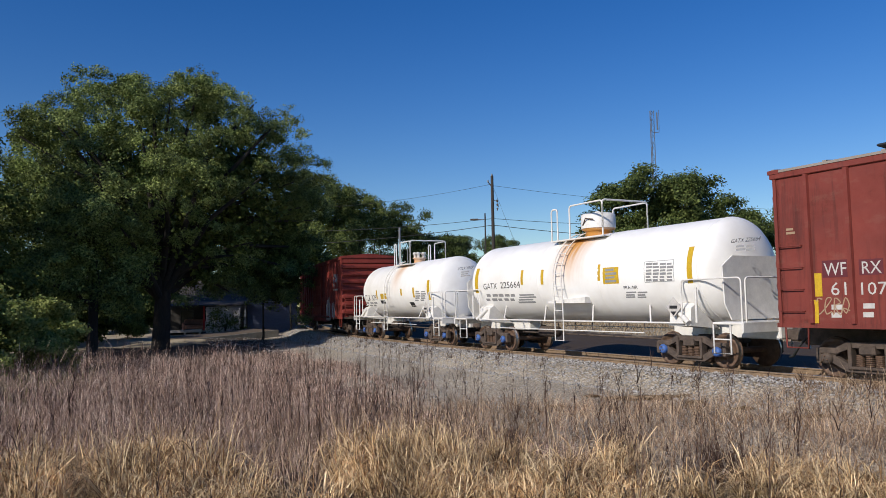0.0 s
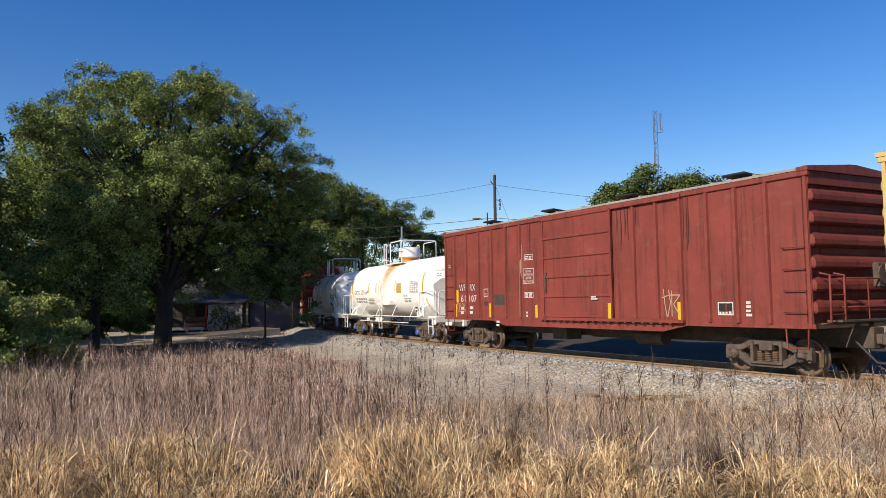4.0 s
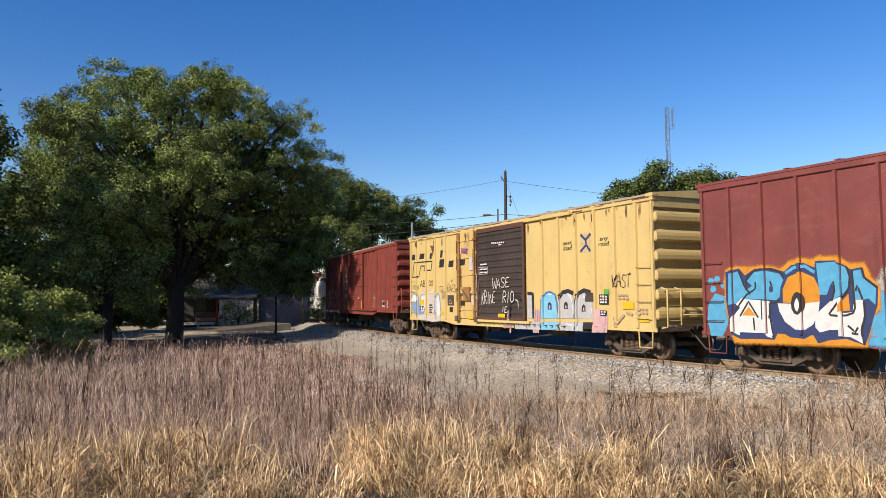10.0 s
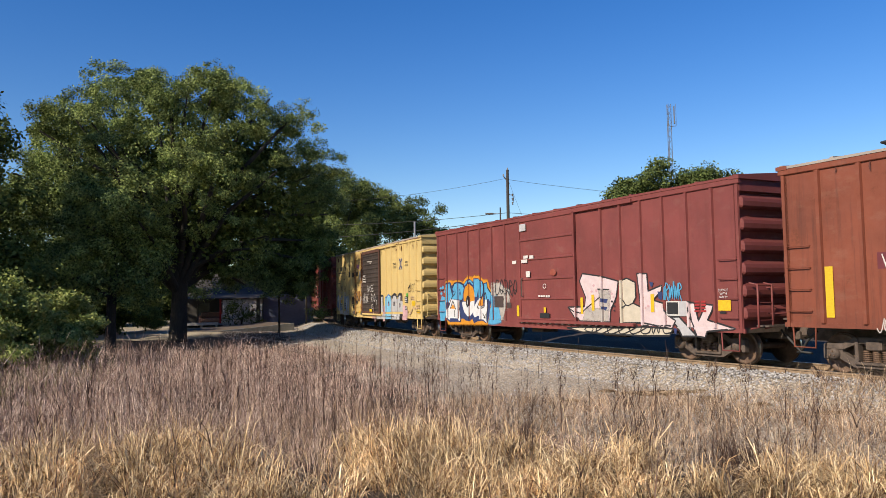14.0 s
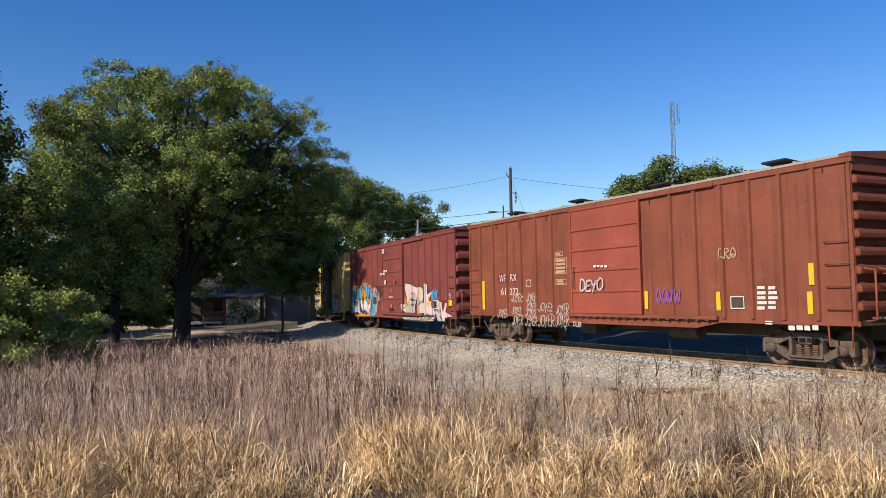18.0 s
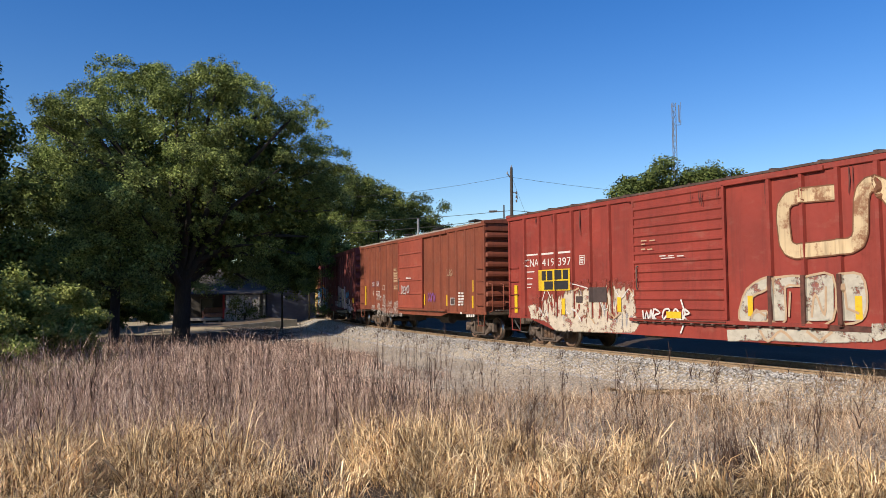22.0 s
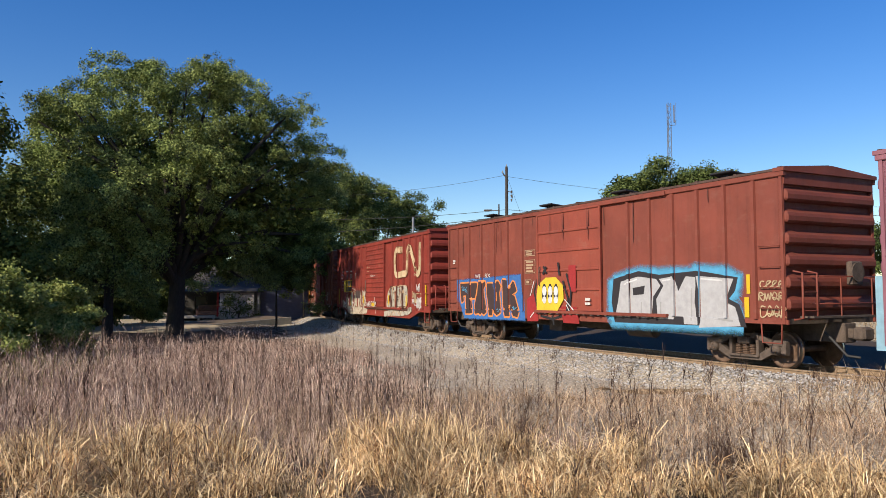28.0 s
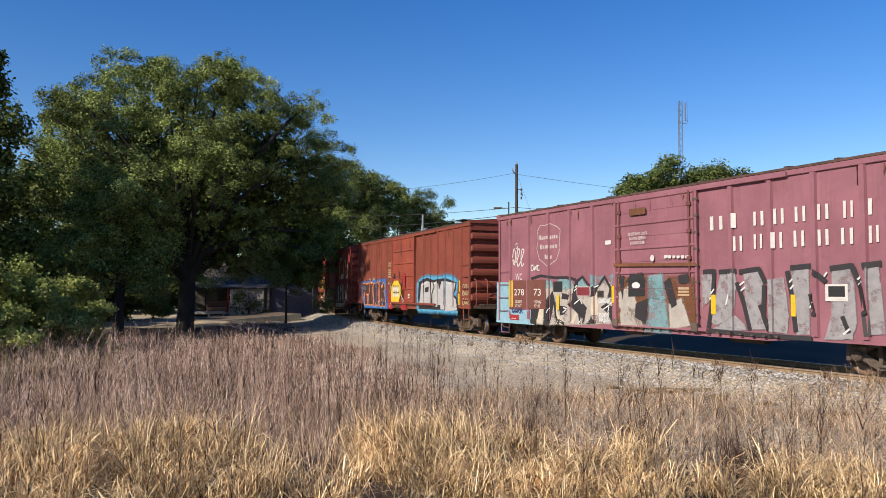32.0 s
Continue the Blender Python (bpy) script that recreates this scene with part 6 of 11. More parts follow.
sd.blob('graffiti', [(0.76, 2.3), (1.16, 2.37), (1.31, 2.2), (1.58, 2.34), (2.02, 2.35), (2.35, 2.25), (2.52, 2.38), (2.8, 2.43), (3.08, 2.31), (3.1, 2.45), (3.54, 2.44), (3.79, 2.31), (3.87, 2.24), (4.1, 2.28), (4.16, 2.09), (4.42, 1.89), (4.39, 1.53), (4.29, 1.25), (4.17, 0.87), (4.11, 0.74), (3.74, 0.85), (3.37, 0.81), (3.11, 0.73), (2.99, 0.91), (2.79, 0.81), (2.45, 0.83), (2.18, 0.97), (2.06, 0.76), (1.58, 0.76), (1.15, 0.74), (0.87, 0.84), (0.82, 1.19), (0.75, 1.65)], SPRAY_NAVY)
sd.blob('graffiti', [(0.84, 2.24), (1.11, 2.3), (1.32, 1.85), (1.5, 1.96), (1.36, 2.07), (1.57, 2.27), (1.88, 2.29), (2.23, 2.21), (2.35, 2.02), (2.31, 1.77), (2.12, 1.63), (1.85, 1.65), (1.55, 1.66), (1.35, 1.64), (1.16, 1.67), (1.03, 1.55), (0.81, 1.52)], SPRAY_SKY)
sd.blob('graffiti', [(1.03, 1.54), (1.19, 1.68), (1.35, 1.65), (1.62, 1.64), (1.95, 1.61), (1.96, 1.46), (1.9, 1.25), (2, 1.13), (2.01, 0.79), (1.88, 0.82), (1.67, 0.98), (1.16, 0.96), (1.12, 0.82), (0.93, 0.89), (0.88, 1.18), (0.95, 1.26), (1.15, 1.46)], SPRAY_WHITE)
sd.blob('graffiti', [(1.19, 1.28), (1.39, 1.48), (1.58, 1.28)], SPRAY_ORANGE)
sd.blob('graffiti', [(2.06, 1.87), (2.04, 1.82), (2, 1.8), (1.96, 1.82), (1.95, 1.88), (1.96, 1.93), (2.01, 1.95), (2.05, 1.93)], SPRAY_NAVY)
sd.strokes('graffiti', [[(1.14, 2.33), (1.27, 1.98), (1.44, 1.77)], [(1.36, 1.94), (1.35, 2.09), (1.56, 2.29), (1.88, 2.33), (2.24, 2.24), (2.38, 2.04), (2.34, 1.8), (2.15, 1.6), (1.95, 1.56)], [(1.59, 2.04), (1.57, 1.88), (1.35, 1.76), (1.07, 1.46), (0.88, 1.23)], [(1.14, 1.26), (1.39, 1.6), (1.64, 1.24)], [(1.51, 1.24), (1.53, 0.95)], [(1.74, 1.65), (1.74, 1.2)], [(1.95, 1.56), (1.95, 1.28), (2.03, 0.78)], [(1.98, 2.05), (2.02, 1.95)]], 0.045, SPRAY_DARK)
sd.blob('graffiti', [(3.23, 1.63), (3.19, 1.37), (3.09, 1.14), (2.95, 0.96), (2.79, 0.86), (2.61, 0.85), (2.44, 0.94), (2.31, 1.12), (2.23, 1.36), (2.21, 1.64), (2.25, 1.92), (2.36, 2.16), (2.51, 2.33), (2.68, 2.42), (2.86, 2.41), (3.02, 2.31), (3.14, 2.13), (3.21, 1.9)], SPRAY_NAVY)
sd.blob('graffiti', [(2.3, 1.58), (2.3, 1.87), (2.44, 2.13), (2.76, 2.24), (3.06, 2.11), (3.18, 1.86), (3.17, 1.6), (2.76, 1.55)], SPRAY_ORANGE)
sd.blob('graffiti', [(2.16, 1.56), (2.76, 1.55), (3.17, 1.6), (3.13, 1.35), (3, 1.12), (2.8, 1), (2.57, 1), (2.33, 1.16), (2.2, 1.38)], SPRAY_WHITE)
sd.blob('graffiti', [(2.84, 1.56), (2.81, 1.44), (2.74, 1.35), (2.65, 1.31), (2.56, 1.34), (2.5, 1.44), (2.49, 1.56), (2.52, 1.69), (2.58, 1.78), (2.67, 1.82), (2.76, 1.78), (2.82, 1.69)], SPRAY_DARK)
sd.blob('graffiti', [(2.73, 1.53), (2.71, 1.44), (2.67, 1.39), (2.62, 1.39), (2.58, 1.44), (2.57, 1.53), (2.59, 1.61), (2.63, 1.67), (2.68, 1.67), (2.72, 1.61)], SPRAY_WHITE)
sd.strokes('graffiti', [[(2.38, 2.21), (2.59, 2.33), (2.86, 2.35), (3.08, 2.21)]], 0.07, SPRAY_SKY)
sd.blob('graffiti', [(3.12, 2.4), (3.54, 2.41), (3.77, 2.28), (3.83, 2.1), (3.8, 1.87), (3.66, 1.71), (3.47, 1.62), (3.51, 1.82), (3.45, 1.99), (3.34, 1.74), (3.18, 1.74)], SPRAY_SKY)
sd.blob('graffiti', [(3.9, 2.21), (4.08, 2.23), (4.12, 2.07), (4.38, 1.86), (4.35, 1.53), (4.22, 1.66), (4.1, 1.63), (3.92, 1.63)], SPRAY_SKY)
sd.blob('graffiti', [(3.06, 1.32), (3.41, 1.61), (3.68, 1.7), (3.5, 1.47), (3.42, 1.33), (3.88, 1.39), (3.92, 1.63), (4.1, 1.63), (4.11, 1.31), (4.04, 1.03), (4.08, 0.77), (3.83, 0.89), (3.75, 1.03), (3.38, 1.02), (3.15, 0.96), (3.05, 1.06)], SPRAY_WHITE)
sd.blob('graffiti', [(3.54, 1.39), (3.59, 1.53), (3.81, 1.76), (3.83, 1.42)], SPRAY_ORANGE)
sd.strokes('graffiti', [[(3.49, 2.01), (3.51, 1.82), (3.44, 1.61)], [(3.78, 2.3), (3.85, 2.1), (3.81, 1.85), (3.66, 1.69), (3.47, 1.46), (3.4, 1.32), (3.89, 1.37), (3.92, 1.76), (3.9, 2.23)], [(4.11, 2.26), (4.15, 2.07), (4.41, 1.86)], [(3.96, 1.81), (4, 1.92), (4.1, 1.64)], [(4.12, 1.59), (4.13, 1.31), (4.05, 1.02), (4.11, 0.75)], [(3.77, 1.12), (3.92, 0.99), (3.98, 1.09)], [(3.84, 0.97), (3.98, 0.95)]], 0.045, SPRAY_DARK)
sd.strokes('graffiti', [[(4.97, 2.29), (4.81, 2.33), (4.73, 2.06), (4.78, 1.8), (4.96, 1.88), (5.03, 2.06), (5.15, 2.34), (5.27, 2.11), (5.15, 1.82), (5.06, 2), (5.29, 1.9), (5.34, 2.05), (5.46, 2.33), (5.57, 2.1), (5.46, 1.81), (5.36, 1.99), (5.59, 1.9), (5.65, 1.78), (5.69, 2.29), (5.87, 2.15), (5.69, 2.04), (5.86, 1.75), (5.93, 2.03), (6.05, 2.31), (6.16, 2.08), (6.04, 1.8), (5.96, 1.97), (6.17, 1.89)]], 0.035, BLACK_PAINT, 'black tag')
sd.rect('reflective_strip', 6.14, 1.05, 0.14, 0.37, YELLOW_TAPE, 'yellow reflective strip')
sd.rect('vent_plate', 4.63, 1.35, 0.63, 0.4, GRIME)
sd.rect('vent_plate', 5.48, 1.33, 0.3, 0.19, GRIME)
sd.rect('paper_label', 6.56, 3.94, 0.38, 0.24, SPRAY_SILVER)
sd.bars('paper_label', [(7.13, 2.98, 0.25, 0.11), (6.64, 2.86, 0.36, 0.11), (6.91, 2.37, 0.25, 0.2), (5.89, 2.86, 0.27, 0.11), (6.78, 3, 0.27, 0.1)], WHITE_PAINT)
sd.strokes('lettering', [[(8.06, 2.05), (8.05, 2.01), (8, 1.98), (7.95, 1.98), (7.91, 2.01), (7.9, 2.05), (7.91, 2.1), (7.96, 2.12), (8.01, 2.12), (8.05, 2.09), (8.06, 2.05)]], 0.02, WHITE_PAINT)
sd.rect('stencil_panel', 7.68, 1.02, 0.54, 0.16, BLACK_PAINT)
sd.rect('paint_patch', 7.91, 1.2, 0.12, 0.17, YELLOW_TAPE)
sd.bars('lettering', [(7.62, 1.7, 0.12, 0.06), (7.76, 1.7, 0.11, 0.06), (7.9, 1.7, 0.09, 0.06), (8.04, 1.69, 0.1, 0.07), (8.18, 1.69, 0.09, 0.06)], WHITE_PAINT)
sd.blob('paint_patch', [(8.63, 2.47), (8.6, 2.41), (8.51, 2.37), (8.4, 2.38), (8.32, 2.42), (8.29, 2.49), (8.33, 2.55), (8.41, 2.58), (8.52, 2.58), (8.6, 2.53)], ORANGE_RED)
sd.blob('graffiti', [(13.45, 1.54), (14.08, 1.52), (14.07, 1.18), (13.43, 1.17)], SPRAY_TAN2, 'grey sprayed patch')
sd.blob('graffiti', [(13.4, 1.14), (13.75, 1.15), (14.35, 0.68), (13.85, 0.66), (13.73, 0.85)], SPRAY_SILVER)
sd.strokes('graffiti_outline', [[(13.4, 1.14), (13.75, 1.15), (14.35, 0.68), (13.85, 0.66), (13.73, 0.85), (13.4, 1.14)]], 0.045, BLACK_PAINT)
sd.blob('graffiti', [(9.83, 2.39), (10.71, 2.28), (11.45, 2.12), (11.35, 1.67), (11.09, 1.3), (11.04, 0.96), (9.66, 0.96), (9.21, 1.38), (9.9, 1.39), (9.96, 1.68), (9.68, 2.16)], SPRAY_ROSE, 'pink and cream lettering outlined in black')
sd.strokes('graffiti_outline', [[(9.83, 2.39), (10.71, 2.28), (11.45, 2.12), (11.35, 1.67), (11.09, 1.3), (11.04, 0.96), (9.66, 0.96), (9.21, 1.38), (9.9, 1.39), (9.96, 1.68), (9.68, 2.16), (9.83, 2.39)]], 0.045, BLACK_PAINT)
sd.blob('graffiti', [(11.51, 2.12), (11.82, 2.19), (12.15, 2.07), (12.16, 1.66), (12.04, 1.5), (12.36, 1.39), (12.45, 0.97), (11.45, 0.94), (11.55, 1.33), (11.74, 1.45), (11.55, 1.67)], SPRAY_CREAM)
sd.strokes('graffiti_outline', [[(11.51, 2.12), (11.82, 2.19), (12.15, 2.07), (12.16, 1.66), (12.04, 1.5), (12.36, 1.39), (12.45, 0.97), (11.45, 0.94), (11.55, 1.33), (11.74, 1.45), (11.55, 1.67), (11.51, 2.12)]], 0.045, BLACK_PAINT)
sd.blob('graffiti', [(12.23, 2.31), (12.62, 2.29), (12.65, 1.82), (13.18, 1.97), (13.14, 1.81), (12.83, 1.58), (13.19, 1.5), (13.34, 1.19), (13.63, 1.05), (13.48, 0.84), (12.41, 0.97), (12.33, 1.5)], SPRAY_ROSE)
sd.strokes('graffiti_outline', [[(12.23, 2.31), (12.62, 2.29), (12.65, 1.82), (13.18, 1.97), (13.14, 1.81), (12.83, 1.58), (13.19, 1.5), (13.34, 1.19), (13.63, 1.05), (13.48, 0.84), (12.41, 0.97), (12.33, 1.5), (12.23, 2.31)]], 0.045, BLACK_PAINT)
sd.blob('graffiti', [(9.02, 0.74), (9.78, 0.78), (11.37, 0.8), (12.48, 0.86), (13.54, 0.84), (13.41, 0.66), (12.33, 0.62), (11.04, 0.62), (9.78, 0.63)], SPRAY_CREAM)
sd.strokes('graffiti_outline', [[(9.02, 0.74), (9.78, 0.78), (11.37, 0.8), (12.48, 0.86), (13.54, 0.84), (13.41, 0.66), (12.33, 0.62), (11.04, 0.62), (9.78, 0.63), (9.02, 0.74)]], 0.045, BLACK_PAINT)
sd.blob('graffiti', [(14.07, 1.54), (14.28, 1.5), (14.4, 1.06), (14.65, 1.47), (14.88, 1.45), (14.84, 1.31), (14.69, 1.09), (15.54, 0.9), (15.06, 0.85), (14.68, 0.81), (14.61, 0.66), (14.35, 0.68), (14.17, 1.06)], SPRAY_ROSE)
sd.strokes('graffiti_outline', [[(14.07, 1.54), (14.28, 1.5), (14.4, 1.06), (14.65, 1.47), (14.88, 1.45), (14.84, 1.31), (14.69, 1.09), (15.54, 0.9), (15.06, 0.85), (14.68, 0.81), (14.61, 0.66), (14.35, 0.68), (14.17, 1.06), (14.07, 1.54)]], 0.045, BLACK_PAINT)
sd.blob('graffiti', [(10.61, 1.85), (11.12, 1.84), (11, 1.3), (10.63, 1.27)], SOFT_PALE, soft=0.08)
sd.blob('graffiti', [(9.99, 1.35), (10.99, 1.27), (10.98, 1.02), (9.79, 1.02)], SOFT_PALE, soft=0.08)
sd.blob('graffiti', [(10.64, 1.65), (10.99, 1.61), (10.92, 1.49), (10.69, 1.54)], SPRAY_NAVY)
sd.blob('graffiti', [(10.72, 1.41), (10.96, 1.38), (10.89, 1.28), (10.76, 1.33)], SPRAY_NAVY)
sd.blob('graffiti', [(12.71, 2.08), (12.87, 2.04), (12.81, 1.92), (12.75, 1.96)], SPRAY_NAVY)
sd.blob('graffiti', [(13.01, 1.81), (13.22, 1.78), (13.15, 1.58), (13.04, 1.62)], SPRAY_NAVY)
sd.blob('graffiti', [(13.56, 0.87), (13.7, 0.84), (13.64, 0.7), (13.59, 0.73)], SPRAY_NAVY)
sd.blob('graffiti', [(10.3, 2.02), (10.37, 2.06), (10.42, 2.02), (10.36, 1.98)], SPRAY_PINK, round=True)
sd.blob('graffiti', [(10.41, 1.87), (10.48, 1.91), (10.54, 1.86), (10.47, 1.82)], SPRAY_PINK, round=True)
sd.blob('graffiti', [(10.19, 1.84), (10.26, 1.88), (10.31, 1.84), (10.25, 1.8)], SPRAY_PINK, round=True)
sd.blob('graffiti', [(10.3, 1.65), (10.37, 1.7), (10.43, 1.65), (10.36, 1.6)], SPRAY_PINK, round=True)
sd.blob('graffiti', [(11.11, 1.77), (11.16, 1.81), (11.22, 1.77), (11.16, 1.73)], SPRAY_PINK, round=True)
sd.blob('graffiti', [(11.19, 1.67), (11.24, 1.7), (11.28, 1.67), (11.24, 1.64)], SPRAY_PINK, round=True)
sd.blob('graffiti', [(12.59, 1.42), (12.65, 1.46), (12.7, 1.42), (12.64, 1.38)], SPRAY_PINK, round=True)
sd.blob('graffiti', [(12.5, 1.37), (12.54, 1.4), (12.58, 1.37), (12.54, 1.34)], SPRAY_PINK, round=True)
sd.blob('graffiti', [(11.12, 1.55), (11.17, 1.58), (11.22, 1.55), (11.17, 1.51)], SPRAY_DARK, round=True)
sd.blob('graffiti', [(11.24, 1.55), (11.29, 1.58), (11.33, 1.55), (11.28, 1.51)], SPRAY_DARK, round=True)
sd.blob('graffiti', [(11.22, 1.42), (11.27, 1.45), (11.31, 1.42), (11.26, 1.38)], SPRAY_DARK, round=True)
sd.blob('graffiti', [(11.1, 1.36), (11.14, 1.39), (11.18, 1.36), (11.14, 1.33)], SPRAY_DARK, round=True)
sd.blob('graffiti', [(11.22, 1.29), (11.26, 1.32), (11.3, 1.29), (11.26, 1.26)], SPRAY_DARK, round=True)
sd.strokes('graffiti', [[(9.21, 1.38), (9.67, 1.2), (9.99, 1.35), (10.64, 1.68)], [(10.53, 1.91), (11.06, 1.89)], [(11.74, 1.45), (11.86, 1.43), (12.04, 1.5)]], 0.035, BLACK_PAINT)
sd.strokes('graffiti', [[(13.3, 1.58), (13.33, 2.02), (13.43, 1.9), (13.33, 1.8), (13.42, 1.56), (13.47, 1.99), (13.47, 1.58), (13.53, 1.95), (13.55, 1.61), (13.6, 2.02), (13.62, 1.99), (13.63, 1.58), (13.68, 1.94), (13.7, 1.61), (13.75, 2.01), (13.76, 1.58), (13.79, 2.01), (13.88, 1.89), (13.79, 1.8), (13.87, 1.56)]], 0.03, SPRAY_SKY)
sd.rect('stencil_panel', 13.32, 1.18, 0.45, 0.37, BLACK_PAINT)
sd.outline('stencil_panel', 13.32, 1.18, 0.45, 0.37, 0.03, WHITE_PAINT)
sd.rect('stencil_panel', 13.77, 1.17, 0.26, 0.38, SPRAY_SILVER)
sd.text('SERVICE\nWITH\nSAFETY', 15.07, 1.78, 0.059, WHITE_PAINT, 0.29)
sd.rect('paint_patch', 15.05, 1.32, 0.38, 0.25, YELLOW_TAPE)
sd.bars('lettering', [(15.09, 1.25, 0.19, 0.05)], BLACK_PAINT)
sd.rect('reflective_strip', 9.72, 1.18, 0.12, 0.49, YELLOW_TAPE, 'yellow reflective strip')
sd.rect('reflective_strip', 10.25, 1.28, 0.13, 0.47, YELLOW_TAPE, 'yellow reflective strip')
sd.rect('reflective_strip', 12.75, 1.26, 0.13, 0.48, YELLOW_TAPE, 'yellow reflective strip')
sd.bars('lettering', [(14.3, 1.51, 0.17, 0.05), (14.51, 1.51, 0.15, 0.05), (14.3, 1.43, 0.16, 0.05), (14.51, 1.43, 0.16, 0.05), (14.29, 1.35, 0.16, 0.05), (14.51, 1.36, 0.14, 0.04), (14.29, 1.28, 0.14, 0.04), (14.5, 1.28, 0.17, 0.05)], SPRAY_RED)
sd.strokes('graffiti', [[(9.9, 0.7), (10.09, 0.84), (10.31, 0.74), (10.12, 0.6), (9.94, 0.68), (10.35, 0.65), (10.82, 0.84), (10.56, 0.84), (10.45, 0.72), (10.55, 0.61), (10.83, 0.66), (11.31, 0.85), (11.06, 0.86), (10.95, 0.74), (11.05, 0.63), (11.32, 0.67), (11.78, 0.86), (11.54, 0.87), (11.44, 0.75), (11.53, 0.64), (11.79, 0.69), (12.23, 0.87), (12, 0.88), (11.9, 0.77), (11.99, 0.66), (12.24, 0.71), (12.66, 0.89), (12.44, 0.89), (12.35, 0.78), (12.43, 0.68), (12.67, 0.72), (12.76, 0.89), (12.82, 0.69), (12.94, 0.87), (13.03, 0.71), (13.11, 0.91), (13.48, 0.91), (13.28, 0.92), (13.19, 0.81), (13.27, 0.71), (13.49, 0.75)]], 0.035, BLACK_PAINT)
sd = cars['w2'][1]
sd.rect('paint_patch', 2.12, 2.16, 0.66, 0.32, PATCH_RED)
sd.rect('paint_patch', 2.87, 2.18, 0.53, 0.3, PATCH_RED)
sd.text('WF', 2.2, 2.19, 0.26, WHITE_PAINT, 0.42)
sd.text('RX', 2.94, 2.21, 0.25, WHITE_PAINT, 0.4)
sd.text('61', 2.3, 1.73, 0.24, WHITE_PAINT, 0.32)
sd.text('272', 2.89, 1.73, 0.23, WHITE_PAINT, 0.55)
sd.outline('lettering', 3.93, 2, 0.29, 0.23, 0.02, WHITE_PAINT)
sd.outline('lettering', 5.64, 2.93, 0.4, 0.14, 0.02, SPRAY_TAN)
sd.bars('lettering', [(5.69, 2.96, 0.21, 0.06)], SPRAY_TAN)
sd.outline('lettering', 5.59, 2.37, 0.65, 0.5, 0.02, SPRAY_TAN)
sd.bars('lettering', [(5.65, 2.75, 0.49, 0.08), (5.65, 2.64, 0.5, 0.07), (5.64, 2.52, 0.51, 0.07), (5.64, 2.4, 0.49, 0.08)], SPRAY_TAN)
sd.outline('lettering', 5.62, 2.02, 0.58, 0.18, 0.02, SPRAY_TAN)
sd.bars('lettering', [(5.68, 2.11, 0.33, 0.05), (5.68, 2.05, 0.38, 0.04)], SPRAY_TAN)
hand(sd, 'JOYER', 2.96, 1.49, 0.75, 0.27, 0.022, SPRAY_PALE, 40)
hand(sd, 'JOYER', 2.04, 0.93, 0.72, 0.29, 0.022, SPRAY_PALE, 41)
hand(sd, 'JOYER', 2.98, 1.04, 0.66, 0.28, 0.022, SPRAY_PALE, 42)
hand(sd, 'JOYER', 3.01, 0.69, 0.7, 0.31, 0.022, SPRAY_PALE, 43)
hand(sd, 'JOYER', 3.92, 1.48, 0.61, 0.31, 0.022, SPRAY_PALE, 44)
hand(sd, 'JOYER', 3.88, 1.2, 0.66, 0.27, 0.022, SPRAY_PALE, 45)
hand(sd, 'JOYER', 3.86, 0.97, 0.68, 0.24, 0.022, SPRAY_PALE, 46)
hand(sd, 'JOYER', 3.85, 0.68, 0.7, 0.28, 0.022, SPRAY_PALE, 47)
hand(sd, 'JOYER', 4.61, 1.16, 0.89, 0.3, 0.022, SPRAY_PALE, 48)
hand(sd, 'JOYER', 4.6, 0.69, 0.94, 0.38, 0.022, SPRAY_PALE, 49)
hand(sd, 'JOYER', 5.6, 1.1, 0.7, 0.3, 0.022, SPRAY_PALE, 50)
hand(sd, 'JOYER', 5.59, 0.71, 0.72, 0.36, 0.022, SPRAY_PALE, 51)
hand(sd, 'DUB', 6.5, 0.73, 0.43, 0.14, 0.022, SPRAY_PALE, 52)
hand(sd, 'DEYO', 6.99, 1.79, 1.09, 0.35, 0.055, SPRAY_SILVER, 61)
sd.rect('reflective_strip', 1.01, 1.2, 0.18, 1.05, YELLOW_TAPE, 'yellow reflective strip')
sd.rect('reflective_strip', 9.7, 1.28, 0.13, 0.49, YELLOW_TAPE, 'yellow reflective strip')
sd.rect('reflective_strip', 12.18, 1.27, 0.13, 0.45, YELLOW_TAPE, 'yellow reflective strip')
sd.rect('reflective_strip', 14.71, 1.83, 0.13, 0.46, YELLOW_TAPE, 'yellow reflective strip')
sd.rect('reflective_strip', 14.65, 1.21, 0.13, 0.48, YELLOW_TAPE, 'yellow reflective strip')
sd.bars('lettering', [(7.7, 2.49, 0.12, 0.07), (7.86, 2.49, 0.12, 0.06), (8.02, 2.48, 0.11, 0.06), (8.18, 2.47, 0.14, 0.07)], WHITE_PAINT)
sd.strokes('graffiti', [[(10.15, 1.61), (10.23, 1.82), (10.32, 1.65), (10.23, 1.44), (10.16, 1.56), (10.33, 1.5), (10.37, 1.61), (10.46, 1.82), (10.55, 1.65), (10.46, 1.44), (10.39, 1.56), (10.56, 1.5), (10.6, 1.77), (10.62, 1.42), (10.7, 1.73), (10.74, 1.44), (10.79, 1.79), (10.82, 1.77), (10.84, 1.42), (10.91, 1.73), (10.95, 1.44), (11.01, 1.79)]], 0.04, SPRAY_PURPLE)
sd.rect('stencil_panel', 12.61, 1.31, 0.4, 0.3, GRIME)
sd.outline('stencil_panel', 12.61, 1.31, 0.4, 0.3, 0.025, WHITE_PAINT)
